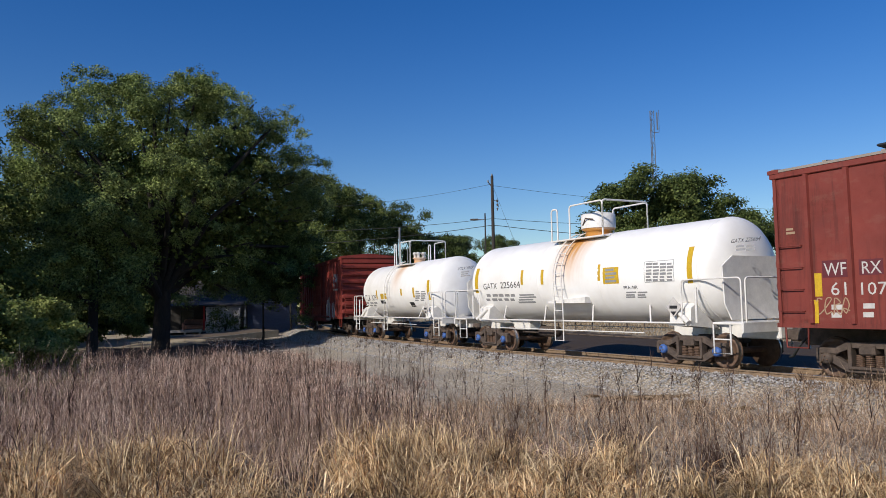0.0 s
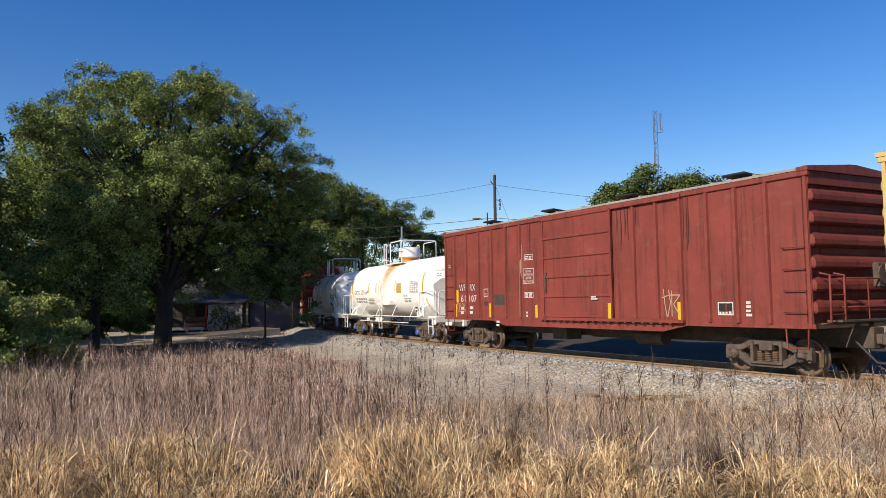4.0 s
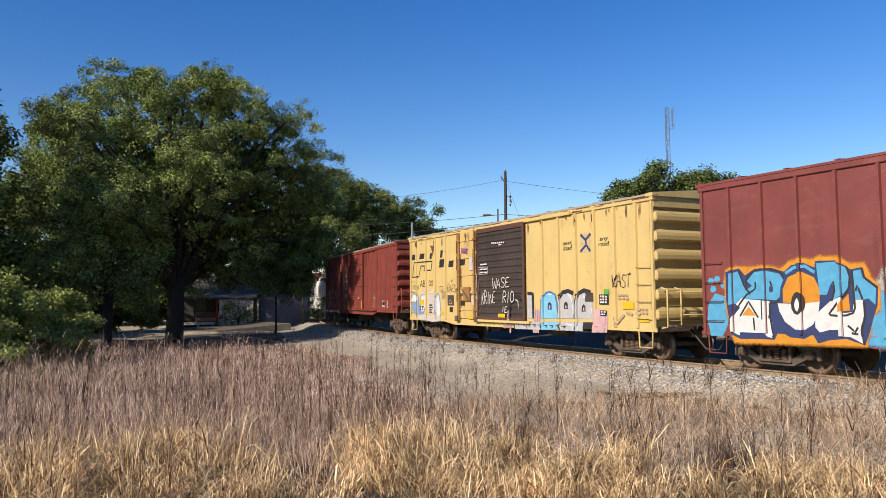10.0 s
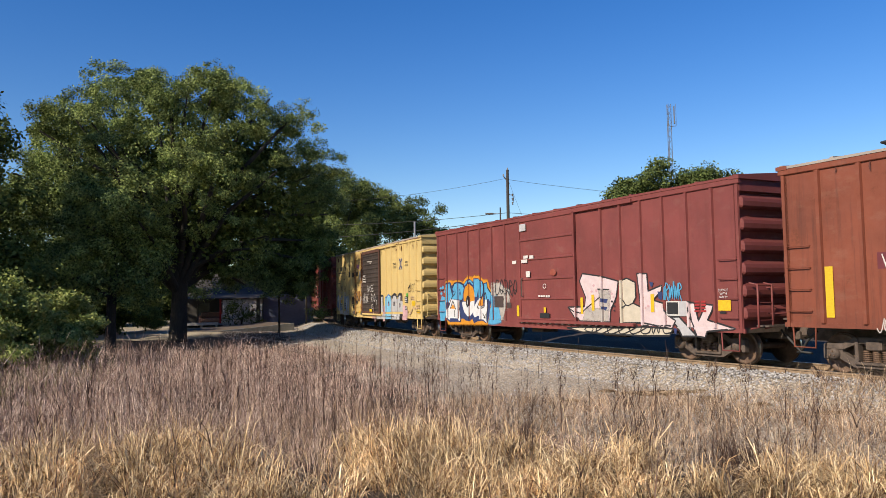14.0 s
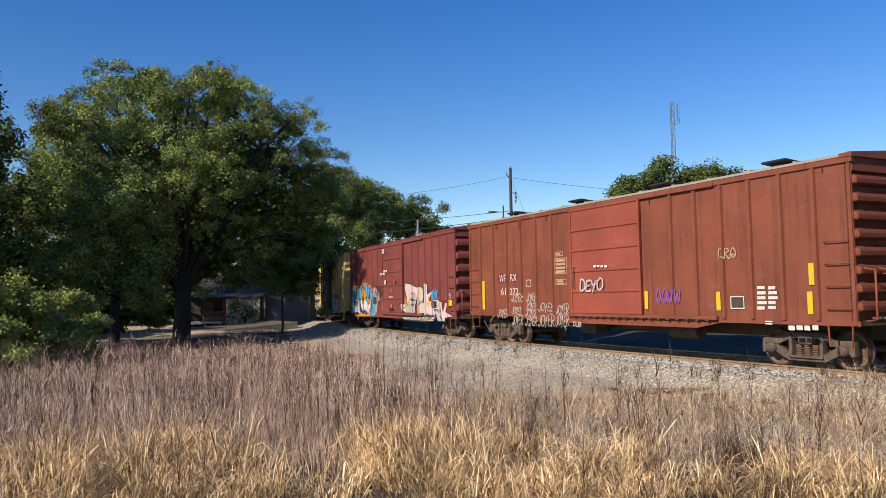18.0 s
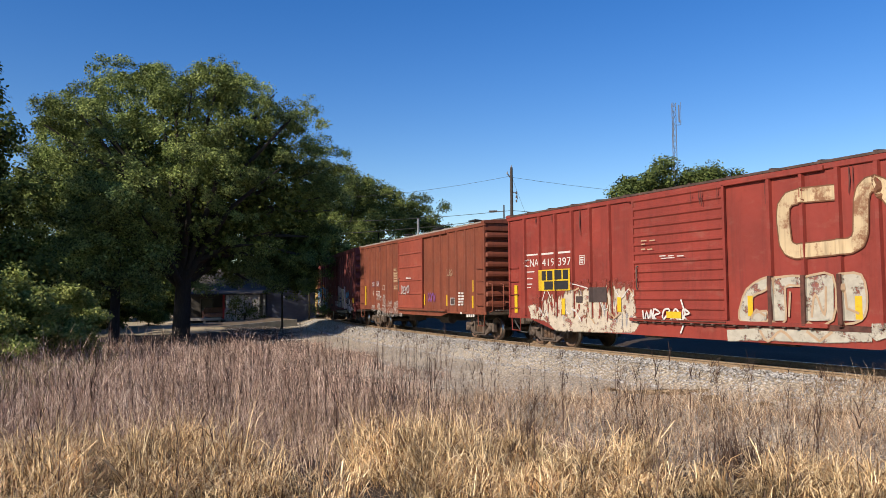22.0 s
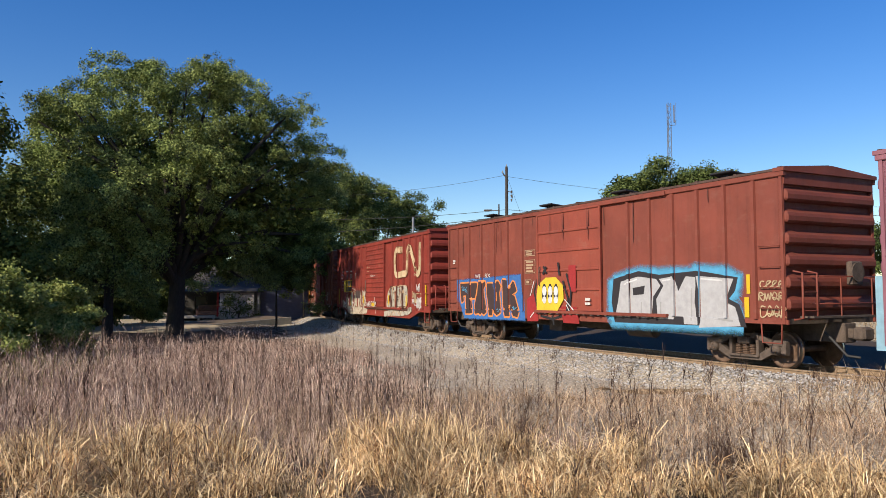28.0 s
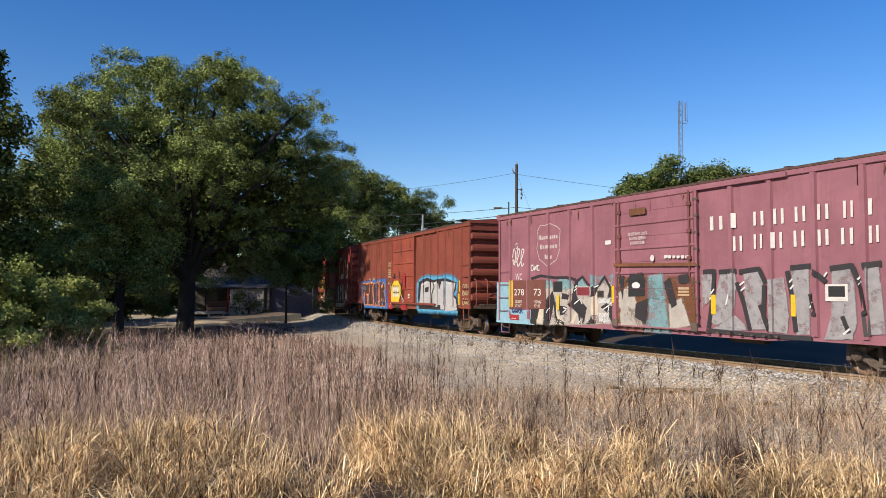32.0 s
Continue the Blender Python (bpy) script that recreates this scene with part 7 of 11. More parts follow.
sd.bars('lettering', [(13.38, 1.76, 0.21, 0.07), (13.68, 1.75, 0.19, 0.07), (13.38, 1.64, 0.23, 0.07), (13.68, 1.64, 0.23, 0.07), (13.37, 1.53, 0.23, 0.07), (13.67, 1.53, 0.25, 0.07), (13.37, 1.42, 0.26, 0.07), (13.67, 1.42, 0.19, 0.07), (13.36, 1.3, 0.21, 0.07), (13.66, 1.31, 0.2, 0.07)], WHITE_PAINT)
sd.bars('lettering', [(14.17, 0.86, 0.16, 0.1), (14.37, 0.87, 0.15, 0.1), (14.56, 0.87, 0.14, 0.1), (14.75, 0.88, 0.14, 0.1)], WHITE_PAINT)
sd.bars('lettering', [(13.58, 1.02, 0.19, 0.03), (13.58, 0.97, 0.18, 0.03)], WHITE_PAINT)
sd.strokes('graffiti', [[(12.44, 2.74), (12.34, 2.76), (12.3, 2.64), (12.33, 2.52), (12.44, 2.55), (12.49, 2.51), (12.51, 2.75), (12.63, 2.68), (12.51, 2.63), (12.63, 2.49), (12.67, 2.62), (12.74, 2.75), (12.82, 2.64), (12.75, 2.51), (12.69, 2.6), (12.83, 2.55)]], 0.03, SPRAY_TAN)
sd = cars['cna'][1]
sd.bars('lettering', [(1.16, 3.02, 0.65, 0.05), (2.02, 3.01, 0.74, 0.06), (2.93, 3.01, 0.66, 0.06)], WHITE_PAINT)
sd.text('CNA', 1.1, 2.65, 0.25, WHITE_PAINT, 0.75)
sd.text('419', 2.05, 2.64, 0.24, WHITE_PAINT, 0.69)
sd.text('397', 2.93, 2.63, 0.25, WHITE_PAINT, 0.67)
sd.outline('lettering', 4.01, 2.62, 0.26, 0.28, 0.02, WHITE_PAINT)
sd.bars('lettering', [(4.06, 2.81, 0.15, 0.04), (4.06, 2.74, 0.15, 0.04), (4.06, 2.67, 0.12, 0.04)], WHITE_PAINT)
sd.bars('lettering', [(1.15, 2.46, 0.46, 0.035), (1.17, 2.24, 0.15, 0.035), (1.36, 2.24, 0.14, 0.035), (1.17, 2.05, 0.3, 0.035), (1.17, 1.94, 0.22, 0.03)], WHITE_PAINT)
sd.blob('graffiti', [(1.24, 1.3), (1.99, 1.48), (3.54, 2.06), (4.16, 1.95), (4.61, 1.86), (5.61, 2.05), (6.15, 1.96), (6.47, 1.81), (6.57, 0.9), (6.37, 0.68), (2.84, 0.58), (2.16, 0.91), (1.42, 0.94)], SOFT_CREAM, 'flaking cream graffiti along the sill', soft=0.06)
wear = random.Random(77)
for k in range(70):
    a = wear.uniform(1.5, 6.4)
    top = 1.4 + 0.5 * min(1.0, (a - 1.2) / 2.3)
    z, w, h = wear.uniform(0.95, top), wear.uniform(0.012, 0.045), wear.uniform(0.06, 0.45)
    sd.blob('worn_streak', [(a - w, z + 0.2 * h), (a - 0.4 * w, z + 0.5 * h), (a + w, z + 0.3 * h), (a + 0.6 * w, z - 0.2 * h), (a, z - 0.5 * h), (a - 0.7 * w, z - 0.2 * h)], wear.choice((SOFT_RUST, SOFT_SILVER, SOFT_BARE, SOFT_BARE)), soft=0.02)
for k in range(22):
    a = 1.6 + 4.8 * k / 21 + wear.uniform(-0.1, 0.1)
    z, w, h = 1.38 + 0.62 * min(1.0, (a - 1.2) / 2.3) + wear.uniform(-0.12, 0.08), wear.uniform(0.07, 0.2), wear.uniform(0.08, 0.3)
    sd.blob('worn_streak', [(a - w, z + 0.1), (a + w, z + 0.12), (a + 0.8 * w, z - 0.1 * h), (a + 0.3 * w, z - 0.4 * h), (a + 0.1 * w, z - h), (a - 0.3 * w, z - 0.3 * h), (a - 0.9 * w, z - 0.6 * h)], SOFT_BARE, soft=0.03)
sd.strokes('graffiti', [[(2.05, 1.5), (2.3, 1.95), (2.55, 1.6)], [(3.05, 1.85), (3.5, 2.05), (4.0, 1.98), (4.6, 1.86)], [(2.0, 1.3), (2.1, 1.0), (2.25, 1.25), (2.4, 0.95)], [(3.2, 1.35), (3.5, 1.1), (3.7, 1.3), (4.1, 0.9)], [(4.9, 1.7), (5.1, 1.25), (5.3, 1.3)], [(5.6, 1.9), (5.9, 1.6), (6.2, 1.85), (6.4, 1.6)]], 0.03, WHITE_PAINT)
sd.rect('paint_patch', 2, 1.84, 1.56, 0.68, YELLOW_TAPE)
sd.bars('stencil_panel', [(2.06, 2.17, 0.24, 0.31), (2.36, 2.17, 0.3, 0.31), (2.2, 1.87, 0.48, 0.27), (2.88, 2.19, 0.26, 0.3), (3.2, 2.19, 0.28, 0.3), (2.86, 1.87, 0.62, 0.28)], BLACK_PAINT)
sd.rect('reflective_strip', 0.43, 1.1, 0.18, 0.94, YELLOW_TAPE, 'yellow reflective strip')
sd.rect('reflective_strip', 3.12, 1.09, 0.17, 0.5, YELLOW_TAPE, 'yellow reflective strip')
sd.rect('reflective_strip', 5.73, 1.22, 0.16, 0.41, YELLOW_TAPE, 'yellow reflective strip')
sd.rect('stencil_panel', 4.57, 1.49, 0.71, 0.43, GRIME)
sd.rect('stencil_panel', 3.84, 1.47, 0.31, 0.19, GRIME)
sd.strokes('graffiti', [[(3.54, 2.06), (3.77, 1.83), (4.01, 1.91)], [(4.45, 1.17), (4.73, 0.85)], [(5.32, 1.34), (5.59, 1.03), (5.86, 1.19)], [(6.21, 1.88), (6.52, 1.58)]], 0.05, SPRAY_TAN)
sd.strokes('rust_stain', [[(12.47, 3.78), (11.72, 3.81), (11.39, 3.77), (11.25, 3.62), (11.22, 3.34), (11.27, 2.82), (11.35, 2.68), (11.52, 2.61), (12.76, 2.66), (12.93, 2.74), (12.99, 2.91), (13.03, 3.56), (13.08, 3.74), (13.19, 3.84), (13.33, 3.85), (13.47, 3.76), (14.16, 2.8), (14.25, 2.66), (14.39, 2.6), (14.55, 2.66), (14.65, 2.8), (14.68, 3), (14.7, 4)]], 0.35, RUSTY)
sd.strokes('emblem_band', [[(12.47, 3.78), (11.72, 3.81), (11.39, 3.77), (11.25, 3.62), (11.22, 3.34), (11.27, 2.82), (11.35, 2.68), (11.52, 2.61), (12.76, 2.66), (12.93, 2.74), (12.99, 2.91), (13.03, 3.56), (13.08, 3.74), (13.19, 3.84), (13.33, 3.85), (13.47, 3.76), (14.16, 2.8), (14.25, 2.66), (14.39, 2.6), (14.55, 2.66), (14.65, 2.8), (14.68, 3), (14.7, 4)]], 0.29, FADED_CREAM, 'faded cream ribbon emblem with rust patches')
sd.blob('graffiti', [(9.97, 1.31), (10.2, 1.81), (10.75, 2.07), (10.74, 1.8), (10.36, 1.64), (10.32, 1.28), (10.72, 1.32), (10.71, 1.08), (10.02, 1.07)], SOFT_LETTER, 'faded grey-white block lettering', soft=0.03)
sd.strokes('graffiti', [[(9.97, 1.31), (10.2, 1.81), (10.75, 2.07), (10.74, 1.8), (10.36, 1.64), (10.32, 1.28), (10.72, 1.32), (10.71, 1.08), (10.02, 1.07), (9.97, 1.31)]], 0.05, SPRAY_TAN)
sd.blob('graffiti', [(10.94, 2.06), (11.61, 2.08), (11.6, 1.87), (11.23, 1.84), (11.21, 1.13), (10.9, 1.11)], SOFT_LETTER, 'faded grey-white block lettering', soft=0.03)
sd.strokes('graffiti', [[(10.94, 2.06), (11.61, 2.08), (11.6, 1.87), (11.23, 1.84), (11.21, 1.13), (10.9, 1.11), (10.94, 2.06)]], 0.05, SPRAY_TAN)
sd.blob('graffiti', [(11.72, 2.06), (12.36, 2.07), (12.33, 1.16), (11.69, 1.13)], SOFT_LETTER, 'faded grey-white block lettering', soft=0.03)
sd.strokes('graffiti', [[(11.72, 2.06), (12.36, 2.07), (12.33, 1.16), (11.69, 1.13), (11.72, 2.06)]], 0.05, SPRAY_TAN)
sd.blob('graffiti', [(12.48, 2.09), (12.97, 2.07), (13.07, 1.53), (12.93, 1.17), (12.47, 1.16)], SOFT_LETTER, 'faded grey-white block lettering', soft=0.03)
sd.strokes('graffiti', [[(12.48, 2.09), (12.97, 2.07), (13.07, 1.53), (12.93, 1.17), (12.47, 1.16), (12.48, 2.09)]], 0.05, SPRAY_TAN)
sd.blob('graffiti', [(9.61, 0.83), (10.54, 0.91), (11.82, 0.92), (13.13, 0.98), (13.14, 0.77), (12.11, 0.7), (10.75, 0.68), (9.63, 0.61)], SOFT_LETTER, soft=0.04)
sd.strokes('graffiti', [[(10.54, 0.88), (10.75, 0.64), (11.09, 0.89), (11.4, 0.67)], [(11.72, 0.91), (12.02, 0.71), (12.32, 0.92)]], 0.06, SPRAY_TAN)
sd.blob('graffiti', [(13.16, 1.1), (13.59, 1.11), (13.65, 0.94), (13.23, 0.79), (13.1, 0.89)], SOFT_LETTER, soft=0.03)
sd.rect('reflective_strip', 10.22, 1.19, 0.14, 0.47, YELLOW_TAPE, 'yellow reflective strip')
sd.rect('reflective_strip', 12.82, 1.18, 0.15, 0.47, YELLOW_TAPE, 'yellow reflective strip')
sd.rect('reflective_strip', 15.36, 1.2, 0.13, 0.91, YELLOW_TAPE, 'yellow reflective strip')
sd.strokes('graffiti', [[(14.28, 2.15), (14.33, 1.85), (14.4, 2.04), (14.46, 1.85), (14.53, 2.15)], [(14.56, 2.15), (14.56, 1.82)], [(14.66, 2.19), (14.63, 1.83)], [(14.56, 1.99), (14.64, 2)]], 0.045, WHITE_PAINT, 'white brushed tag')
sd.outline('lettering', 14.23, 1.32, 0.61, 0.42, 0.025, FADED_CREAM)
sd.strokes('graffiti', [[(14.3, 1.5), (14.3, 1.09), (14.35, 1.45), (14.37, 1.12), (14.41, 1.53), (14.43, 1.5), (14.43, 1.09), (14.48, 1.45), (14.5, 1.12), (14.53, 1.53), (14.55, 1.1), (14.57, 1.53), (14.64, 1.41), (14.57, 1.31), (14.64, 1.07), (14.77, 1.5), (14.71, 1.53), (14.67, 1.31), (14.69, 1.1), (14.76, 1.17), (14.89, 1.5), (14.83, 1.53), (14.8, 1.31), (14.81, 1.1), (14.88, 1.18)]], 0.06, WHITE_PAINT)
sd.strokes('graffiti', [[(14.08, 1.3), (14.27, 1.2)], [(14.6, 1.14), (14.63, 0.96)]], 0.05, WHITE_PAINT)
sd.bars('lettering', [(13.69, 1.46, 0.24, 0.03), (13.69, 1.41, 0.27, 0.03), (13.69, 1.35, 0.29, 0.04), (13.68, 1.3, 0.28, 0.03)], WHITE_PAINT)
sd.strokes('graffiti', [[(6.88, 1.28), (6.93, 0.96), (7.03, 1.25), (7.12, 0.99), (7.19, 1.3), (7.27, 0.97), (7.29, 1.31), (7.52, 1.22), (7.3, 1.14), (7.52, 0.96), (7.87, 1.29), (7.69, 1.31), (7.61, 1.15), (7.68, 0.98), (7.88, 1.04), (7.94, 1.15), (8.07, 1.33), (8.2, 1.19), (8.08, 1.01), (7.97, 1.12), (8.23, 1.07), (8.31, 1), (8.33, 1.32), (8.54, 1.23), (8.34, 1.16), (8.54, 0.99)]], 0.05, WHITE_PAINT)
sd.strokes('graffiti', [[(8.26, 1.57), (8.4, 1.23), (8.13, 0.71)]], 0.05, WHITE_PAINT)
sd.rect('paint_patch', 7.75, 1.09, 0.51, 0.17, YELLOW_TAPE)
sd.strokes('graffiti', [[(13.72, 1.67), (13.77, 1.83), (13.82, 1.7), (13.77, 1.55), (13.73, 1.64), (13.83, 1.6), (13.86, 1.79), (13.87, 1.54), (13.91, 1.76), (13.94, 1.55), (13.97, 1.81)]], 0.05, SPRAY_TAN)
sd.bars('lettering', [(6.87, 3.13, 0.22, 0.035), (7.2, 3.12, 0.2, 0.03), (6.87, 3.04, 0.15, 0.03), (6.87, 2.9, 0.16, 0.035), (7.1, 2.89, 0.2, 0.03)], SPRAY_TAN)
sd.bars('lettering', [(7.55, 2.69, 0.23, 0.025), (7.86, 2.68, 0.2, 0.025), (8.17, 2.66, 0.23, 0.025), (7.6, 2.63, 0.5, 0.02)], WHITE_PAINT)
for a in (10.88, 11.71, 12.54):
    sd.blob('rust_stain', [(a - 0.05, 1.06), (a - 0.05, 2.1), (a + 0.05, 2.1), (a + 0.05, 1.06)], DARK_POST, 'rust-brown streak down the post')
sd.strokes('graffiti', [[(10.3, 1.15), (10.45, 1.35), (10.7, 1.2)], [(11.3, 1.2), (11.35, 1.75)], [(11.85, 1.2), (11.95, 1.7), (12.15, 1.25), (12.2, 1.85)], [(12.6, 1.9), (12.65, 1.4), (12.9, 1.3)]], 0.05, SPRAY_TAN)
# Dark rust band whose colour also takes in the ledge's shadow.
sd.blob('rust_stain', [(6.5, 0.93), (6.5, 1.05), (13.15, 1.05), (13.15, 0.93)], DARK_POST, 'dark rust and painted shadow along the door ledge')
sd = cars['w3'][1]
sd.blob('graffiti', [(0.85, 2.23), (3.5, 2.29), (5.33, 2.36), (5.55, 0.85), (1.37, 0.81), (0.91, 1.51)], SOFT_BLUE, 'dark brown lettering on bright blue', soft=0.08)
sd.strokes('graffiti_outline', [[(1.01, 2.11), (2.28, 2.13), (2.33, 2.06), (2.16, 1.56), (1.98, 1.56), (1.87, 1.51), (1.96, 1), (1.73, 0.97), (1.44, 0.97), (1.45, 1.48), (1.44, 1.66), (1.24, 1.65), (1.29, 1.46), (1.11, 1.38), (1.03, 1.72), (1.01, 2.11)]], 0.12, SPRAY_AMBER)
sd.blob('graffiti', [(1.01, 2.11), (2.28, 2.13), (2.33, 2.06), (2.16, 1.56), (1.98, 1.56), (1.87, 1.51), (1.96, 1), (1.73, 0.97), (1.44, 0.97), (1.45, 1.48), (1.44, 1.66), (1.24, 1.65), (1.29, 1.46), (1.11, 1.38), (1.03, 1.72)], SPRAY_UMBER, 'dark brown block letter outlined in orange')
sd.strokes('graffiti_outline', [[(2.41, 2.17), (2.91, 2.17), (2.93, 2.06), (2.79, 1.89), (2.84, 1.62), (3.01, 1.05), (2.81, 0.95), (2.66, 1.02), (2.58, 0.95), (2.4, 1.01), (2.23, 0.96), (2.14, 1.01), (2.13, 1.3), (2.32, 1.76), (2.41, 2.17)]], 0.12, SPRAY_AMBER)
sd.blob('graffiti', [(2.41, 2.17), (2.91, 2.17), (2.93, 2.06), (2.79, 1.89), (2.84, 1.62), (3.01, 1.05), (2.81, 0.95), (2.66, 1.02), (2.58, 0.95), (2.4, 1.01), (2.23, 0.96), (2.14, 1.01), (2.13, 1.3), (2.32, 1.76)], SPRAY_UMBER, 'dark brown block letter outlined in orange')
sd.strokes('graffiti_outline', [[(3.03, 2.1), (3.47, 2.09), (3.6, 1.88), (3.59, 2.15), (3.82, 2.17), (3.99, 1.99), (3.89, 1.75), (4, 1.06), (3.72, 0.95), (3.54, 1.05), (3.46, 1.28), (3.42, 0.94), (3.18, 0.93), (3.12, 1.32), (3.02, 1.75), (3.03, 2.1)]], 0.12, SPRAY_AMBER)
sd.blob('graffiti', [(3.03, 2.1), (3.47, 2.09), (3.6, 1.88), (3.59, 2.15), (3.82, 2.17), (3.99, 1.99), (3.89, 1.75), (4, 1.06), (3.72, 0.95), (3.54, 1.05), (3.46, 1.28), (3.42, 0.94), (3.18, 0.93), (3.12, 1.32), (3.02, 1.75)], SPRAY_UMBER, 'dark brown block letter outlined in orange')
sd.strokes('graffiti_outline', [[(4.09, 2.22), (4.5, 2.18), (4.51, 1.9), (4.77, 2.14), (4.87, 2.11), (5.02, 1.83), (4.92, 1.76), (4.73, 1.7), (4.91, 1.62), (5.16, 1.08), (5.08, 0.92), (4.8, 0.95), (4.61, 1.28), (4.5, 1.26), (4.59, 0.94), (4.26, 0.93), (4.14, 1.33), (4.09, 2.22)]], 0.12, SPRAY_AMBER)
sd.blob('graffiti', [(4.09, 2.22), (4.5, 2.18), (4.51, 1.9), (4.77, 2.14), (4.87, 2.11), (5.02, 1.83), (4.92, 1.76), (4.73, 1.7), (4.91, 1.62), (5.16, 1.08), (5.08, 0.92), (4.8, 0.95), (4.61, 1.28), (4.5, 1.26), (4.59, 0.94), (4.26, 0.93), (4.14, 1.33)], SPRAY_UMBER, 'dark brown block letter outlined in orange')
sd.strokes('graffiti', [[(2.57, 2), (2.59, 1.67)], [(3.69, 1.77), (3.7, 1.45)]], 0.05, SPRAY_AMBER)
sd.strokes('graffiti', [[(1.1, 1.96), (1.25, 1.99), (1.18, 1.84), (1.37, 1.96), (1.39, 1.84), (1.55, 2)], [(1.24, 1.84), (1.42, 1.89), (1.57, 1.81)], [(1.39, 1.79), (1.48, 1.81), (1.58, 1.73)]], 0.022, SPRAY_SKY)
sd.strokes('graffiti', [[(3.69, 1.14), (3.78, 1.18), (3.82, 1.08), (3.94, 1.19)], [(4.75, 1.24), (4.85, 1.27), (4.81, 1.17), (5.01, 1.25)]], 0.03, SPRAY_SKY)
sd.rect('paint_patch', 2.13, 2.27, 0.45, 0.21, PATCH_RED)
sd.text('WF', 2.18, 2.29, 0.16, WHITE_PAINT, 0.4)
sd.text('RX', 2.91, 2.31, 0.15, WHITE_PAINT, 0.38)
sd.blob('graffiti', [(5.65, 1.54), (6.05, 1.72), (6.34, 1.54), (6.33, 0.82), (5.69, 0.8)], SPRAY_RED)
sd.rect('graffiti', 8.1, 1.78, 0.36, 0.81, SPRAY_RED)
sd.rect('graffiti', 7.68, 0.81, 0.81, 0.51, SPRAY_RED)
sd.blob('graffiti', [(6.34, 1.54), (6.47, 2), (6.89, 2.23), (7.44, 2.24), (7.81, 1.98), (7.84, 1.55), (7.53, 1.2), (6.91, 1.05), (6.5, 1.19)], SPRAY_YELLOW, 'round yellow patch with black strokes')
sd.strokes('graffiti', [[(6.36, 2.38), (6.09, 1.78), (6.33, 1.06)], [(7.8, 2.12), (8.06, 1.55), (7.96, 0.99)], [(7.99, 2.34), (8.21, 1.78), (8.09, 1.1)], [(6.46, 1.01), (7.1, 0.91), (7.68, 1.04)], [(7.1, 1.02), (7.2, 0.73)], [(6.77, 2.61), (6.93, 2.37)], [(6.93, 2.58), (6.73, 2.35)], [(7.56, 2.7), (7.63, 2.29)]], 0.08, BLACK_PAINT)
sd.blob('graffiti', [(6.96, 1.72), (6.93, 1.53), (6.86, 1.41), (6.77, 1.41), (6.7, 1.53), (6.68, 1.72), (6.71, 1.92), (6.78, 2.04), (6.87, 2.03), (6.93, 1.91)], SPRAY_DARK)
sd.blob('graffiti', [(6.94, 1.8), (6.9, 1.69), (6.82, 1.64), (6.73, 1.69), (6.7, 1.8), (6.73, 1.92), (6.82, 1.97), (6.91, 1.92)], SPRAY_WHITE)
sd.blob('graffiti', [(6.93, 1.52), (6.9, 1.44), (6.81, 1.4), (6.73, 1.44), (6.69, 1.52), (6.73, 1.6), (6.82, 1.64), (6.9, 1.6)], SPRAY_WHITE)
sd.blob('graffiti', [(7.27, 1.72), (7.24, 1.53), (7.17, 1.41), (7.09, 1.41), (7.02, 1.53), (7, 1.72), (7.03, 1.91), (7.1, 2.03), (7.18, 2.03), (7.25, 1.91)], SPRAY_DARK)
sd.blob('graffiti', [(7.26, 1.8), (7.22, 1.69), (7.13, 1.64), (7.05, 1.69), (7.02, 1.8), (7.06, 1.92), (7.14, 1.97), (7.22, 1.92)], SPRAY_WHITE)
sd.blob('graffiti', [(7.25, 1.52), (7.21, 1.44), (7.13, 1.41), (7.05, 1.44), (7.01, 1.52), (7.05, 1.6), (7.13, 1.64), (7.22, 1.61)], SPRAY_WHITE)
sd.blob('graffiti', [(7.58, 1.72), (7.55, 1.53), (7.48, 1.41), (7.4, 1.41), (7.33, 1.53), (7.31, 1.72), (7.34, 1.91), (7.41, 2.03), (7.49, 2.03), (7.56, 1.91)], SPRAY_DARK)
sd.blob('graffiti', [(7.56, 1.8), (7.53, 1.69), (7.45, 1.64), (7.36, 1.69), (7.33, 1.8), (7.37, 1.92), (7.45, 1.96), (7.53, 1.91)], SPRAY_WHITE)
sd.blob('graffiti', [(7.56, 1.53), (7.52, 1.44), (7.44, 1.41), (7.36, 1.44), (7.33, 1.52), (7.36, 1.61), (7.45, 1.64), (7.53, 1.61)], SPRAY_WHITE)
sd.strokes('graffiti', [[(7.88, 1.55), (8.33, 1.22)], [(7.97, 1.38), (8.23, 1.05)], [(6.19, 1.18), (5.86, 0.93)], [(6.1, 2.15), (5.87, 1.66)]], 0.035, SPRAY_WHITE)
sd.outline('lettering', 5.56, 2.98, 0.61, 0.2, 0.02, SPRAY_TAN)
sd.bars('lettering', [(5.63, 3.1, 0.37, 0.04), (5.63, 3.02, 0.38, 0.05)], SPRAY_TAN)
sd.outline('lettering', 5.55, 2.4, 0.62, 0.45, 0.02, SPRAY_TAN)
sd.bars('lettering', [(5.63, 2.75, 0.41, 0.06), (5.63, 2.64, 0.43, 0.07), (5.62, 2.54, 0.37, 0.07), (5.62, 2.44, 0.41, 0.06)], SPRAY_TAN)
sd.outline('lettering', 5.57, 2.03, 0.37, 0.16, 0.02, SPRAY_TAN)
sd.bars('lettering', [(5.64, 2.07, 0.17, 0.08)], SPRAY_TAN)
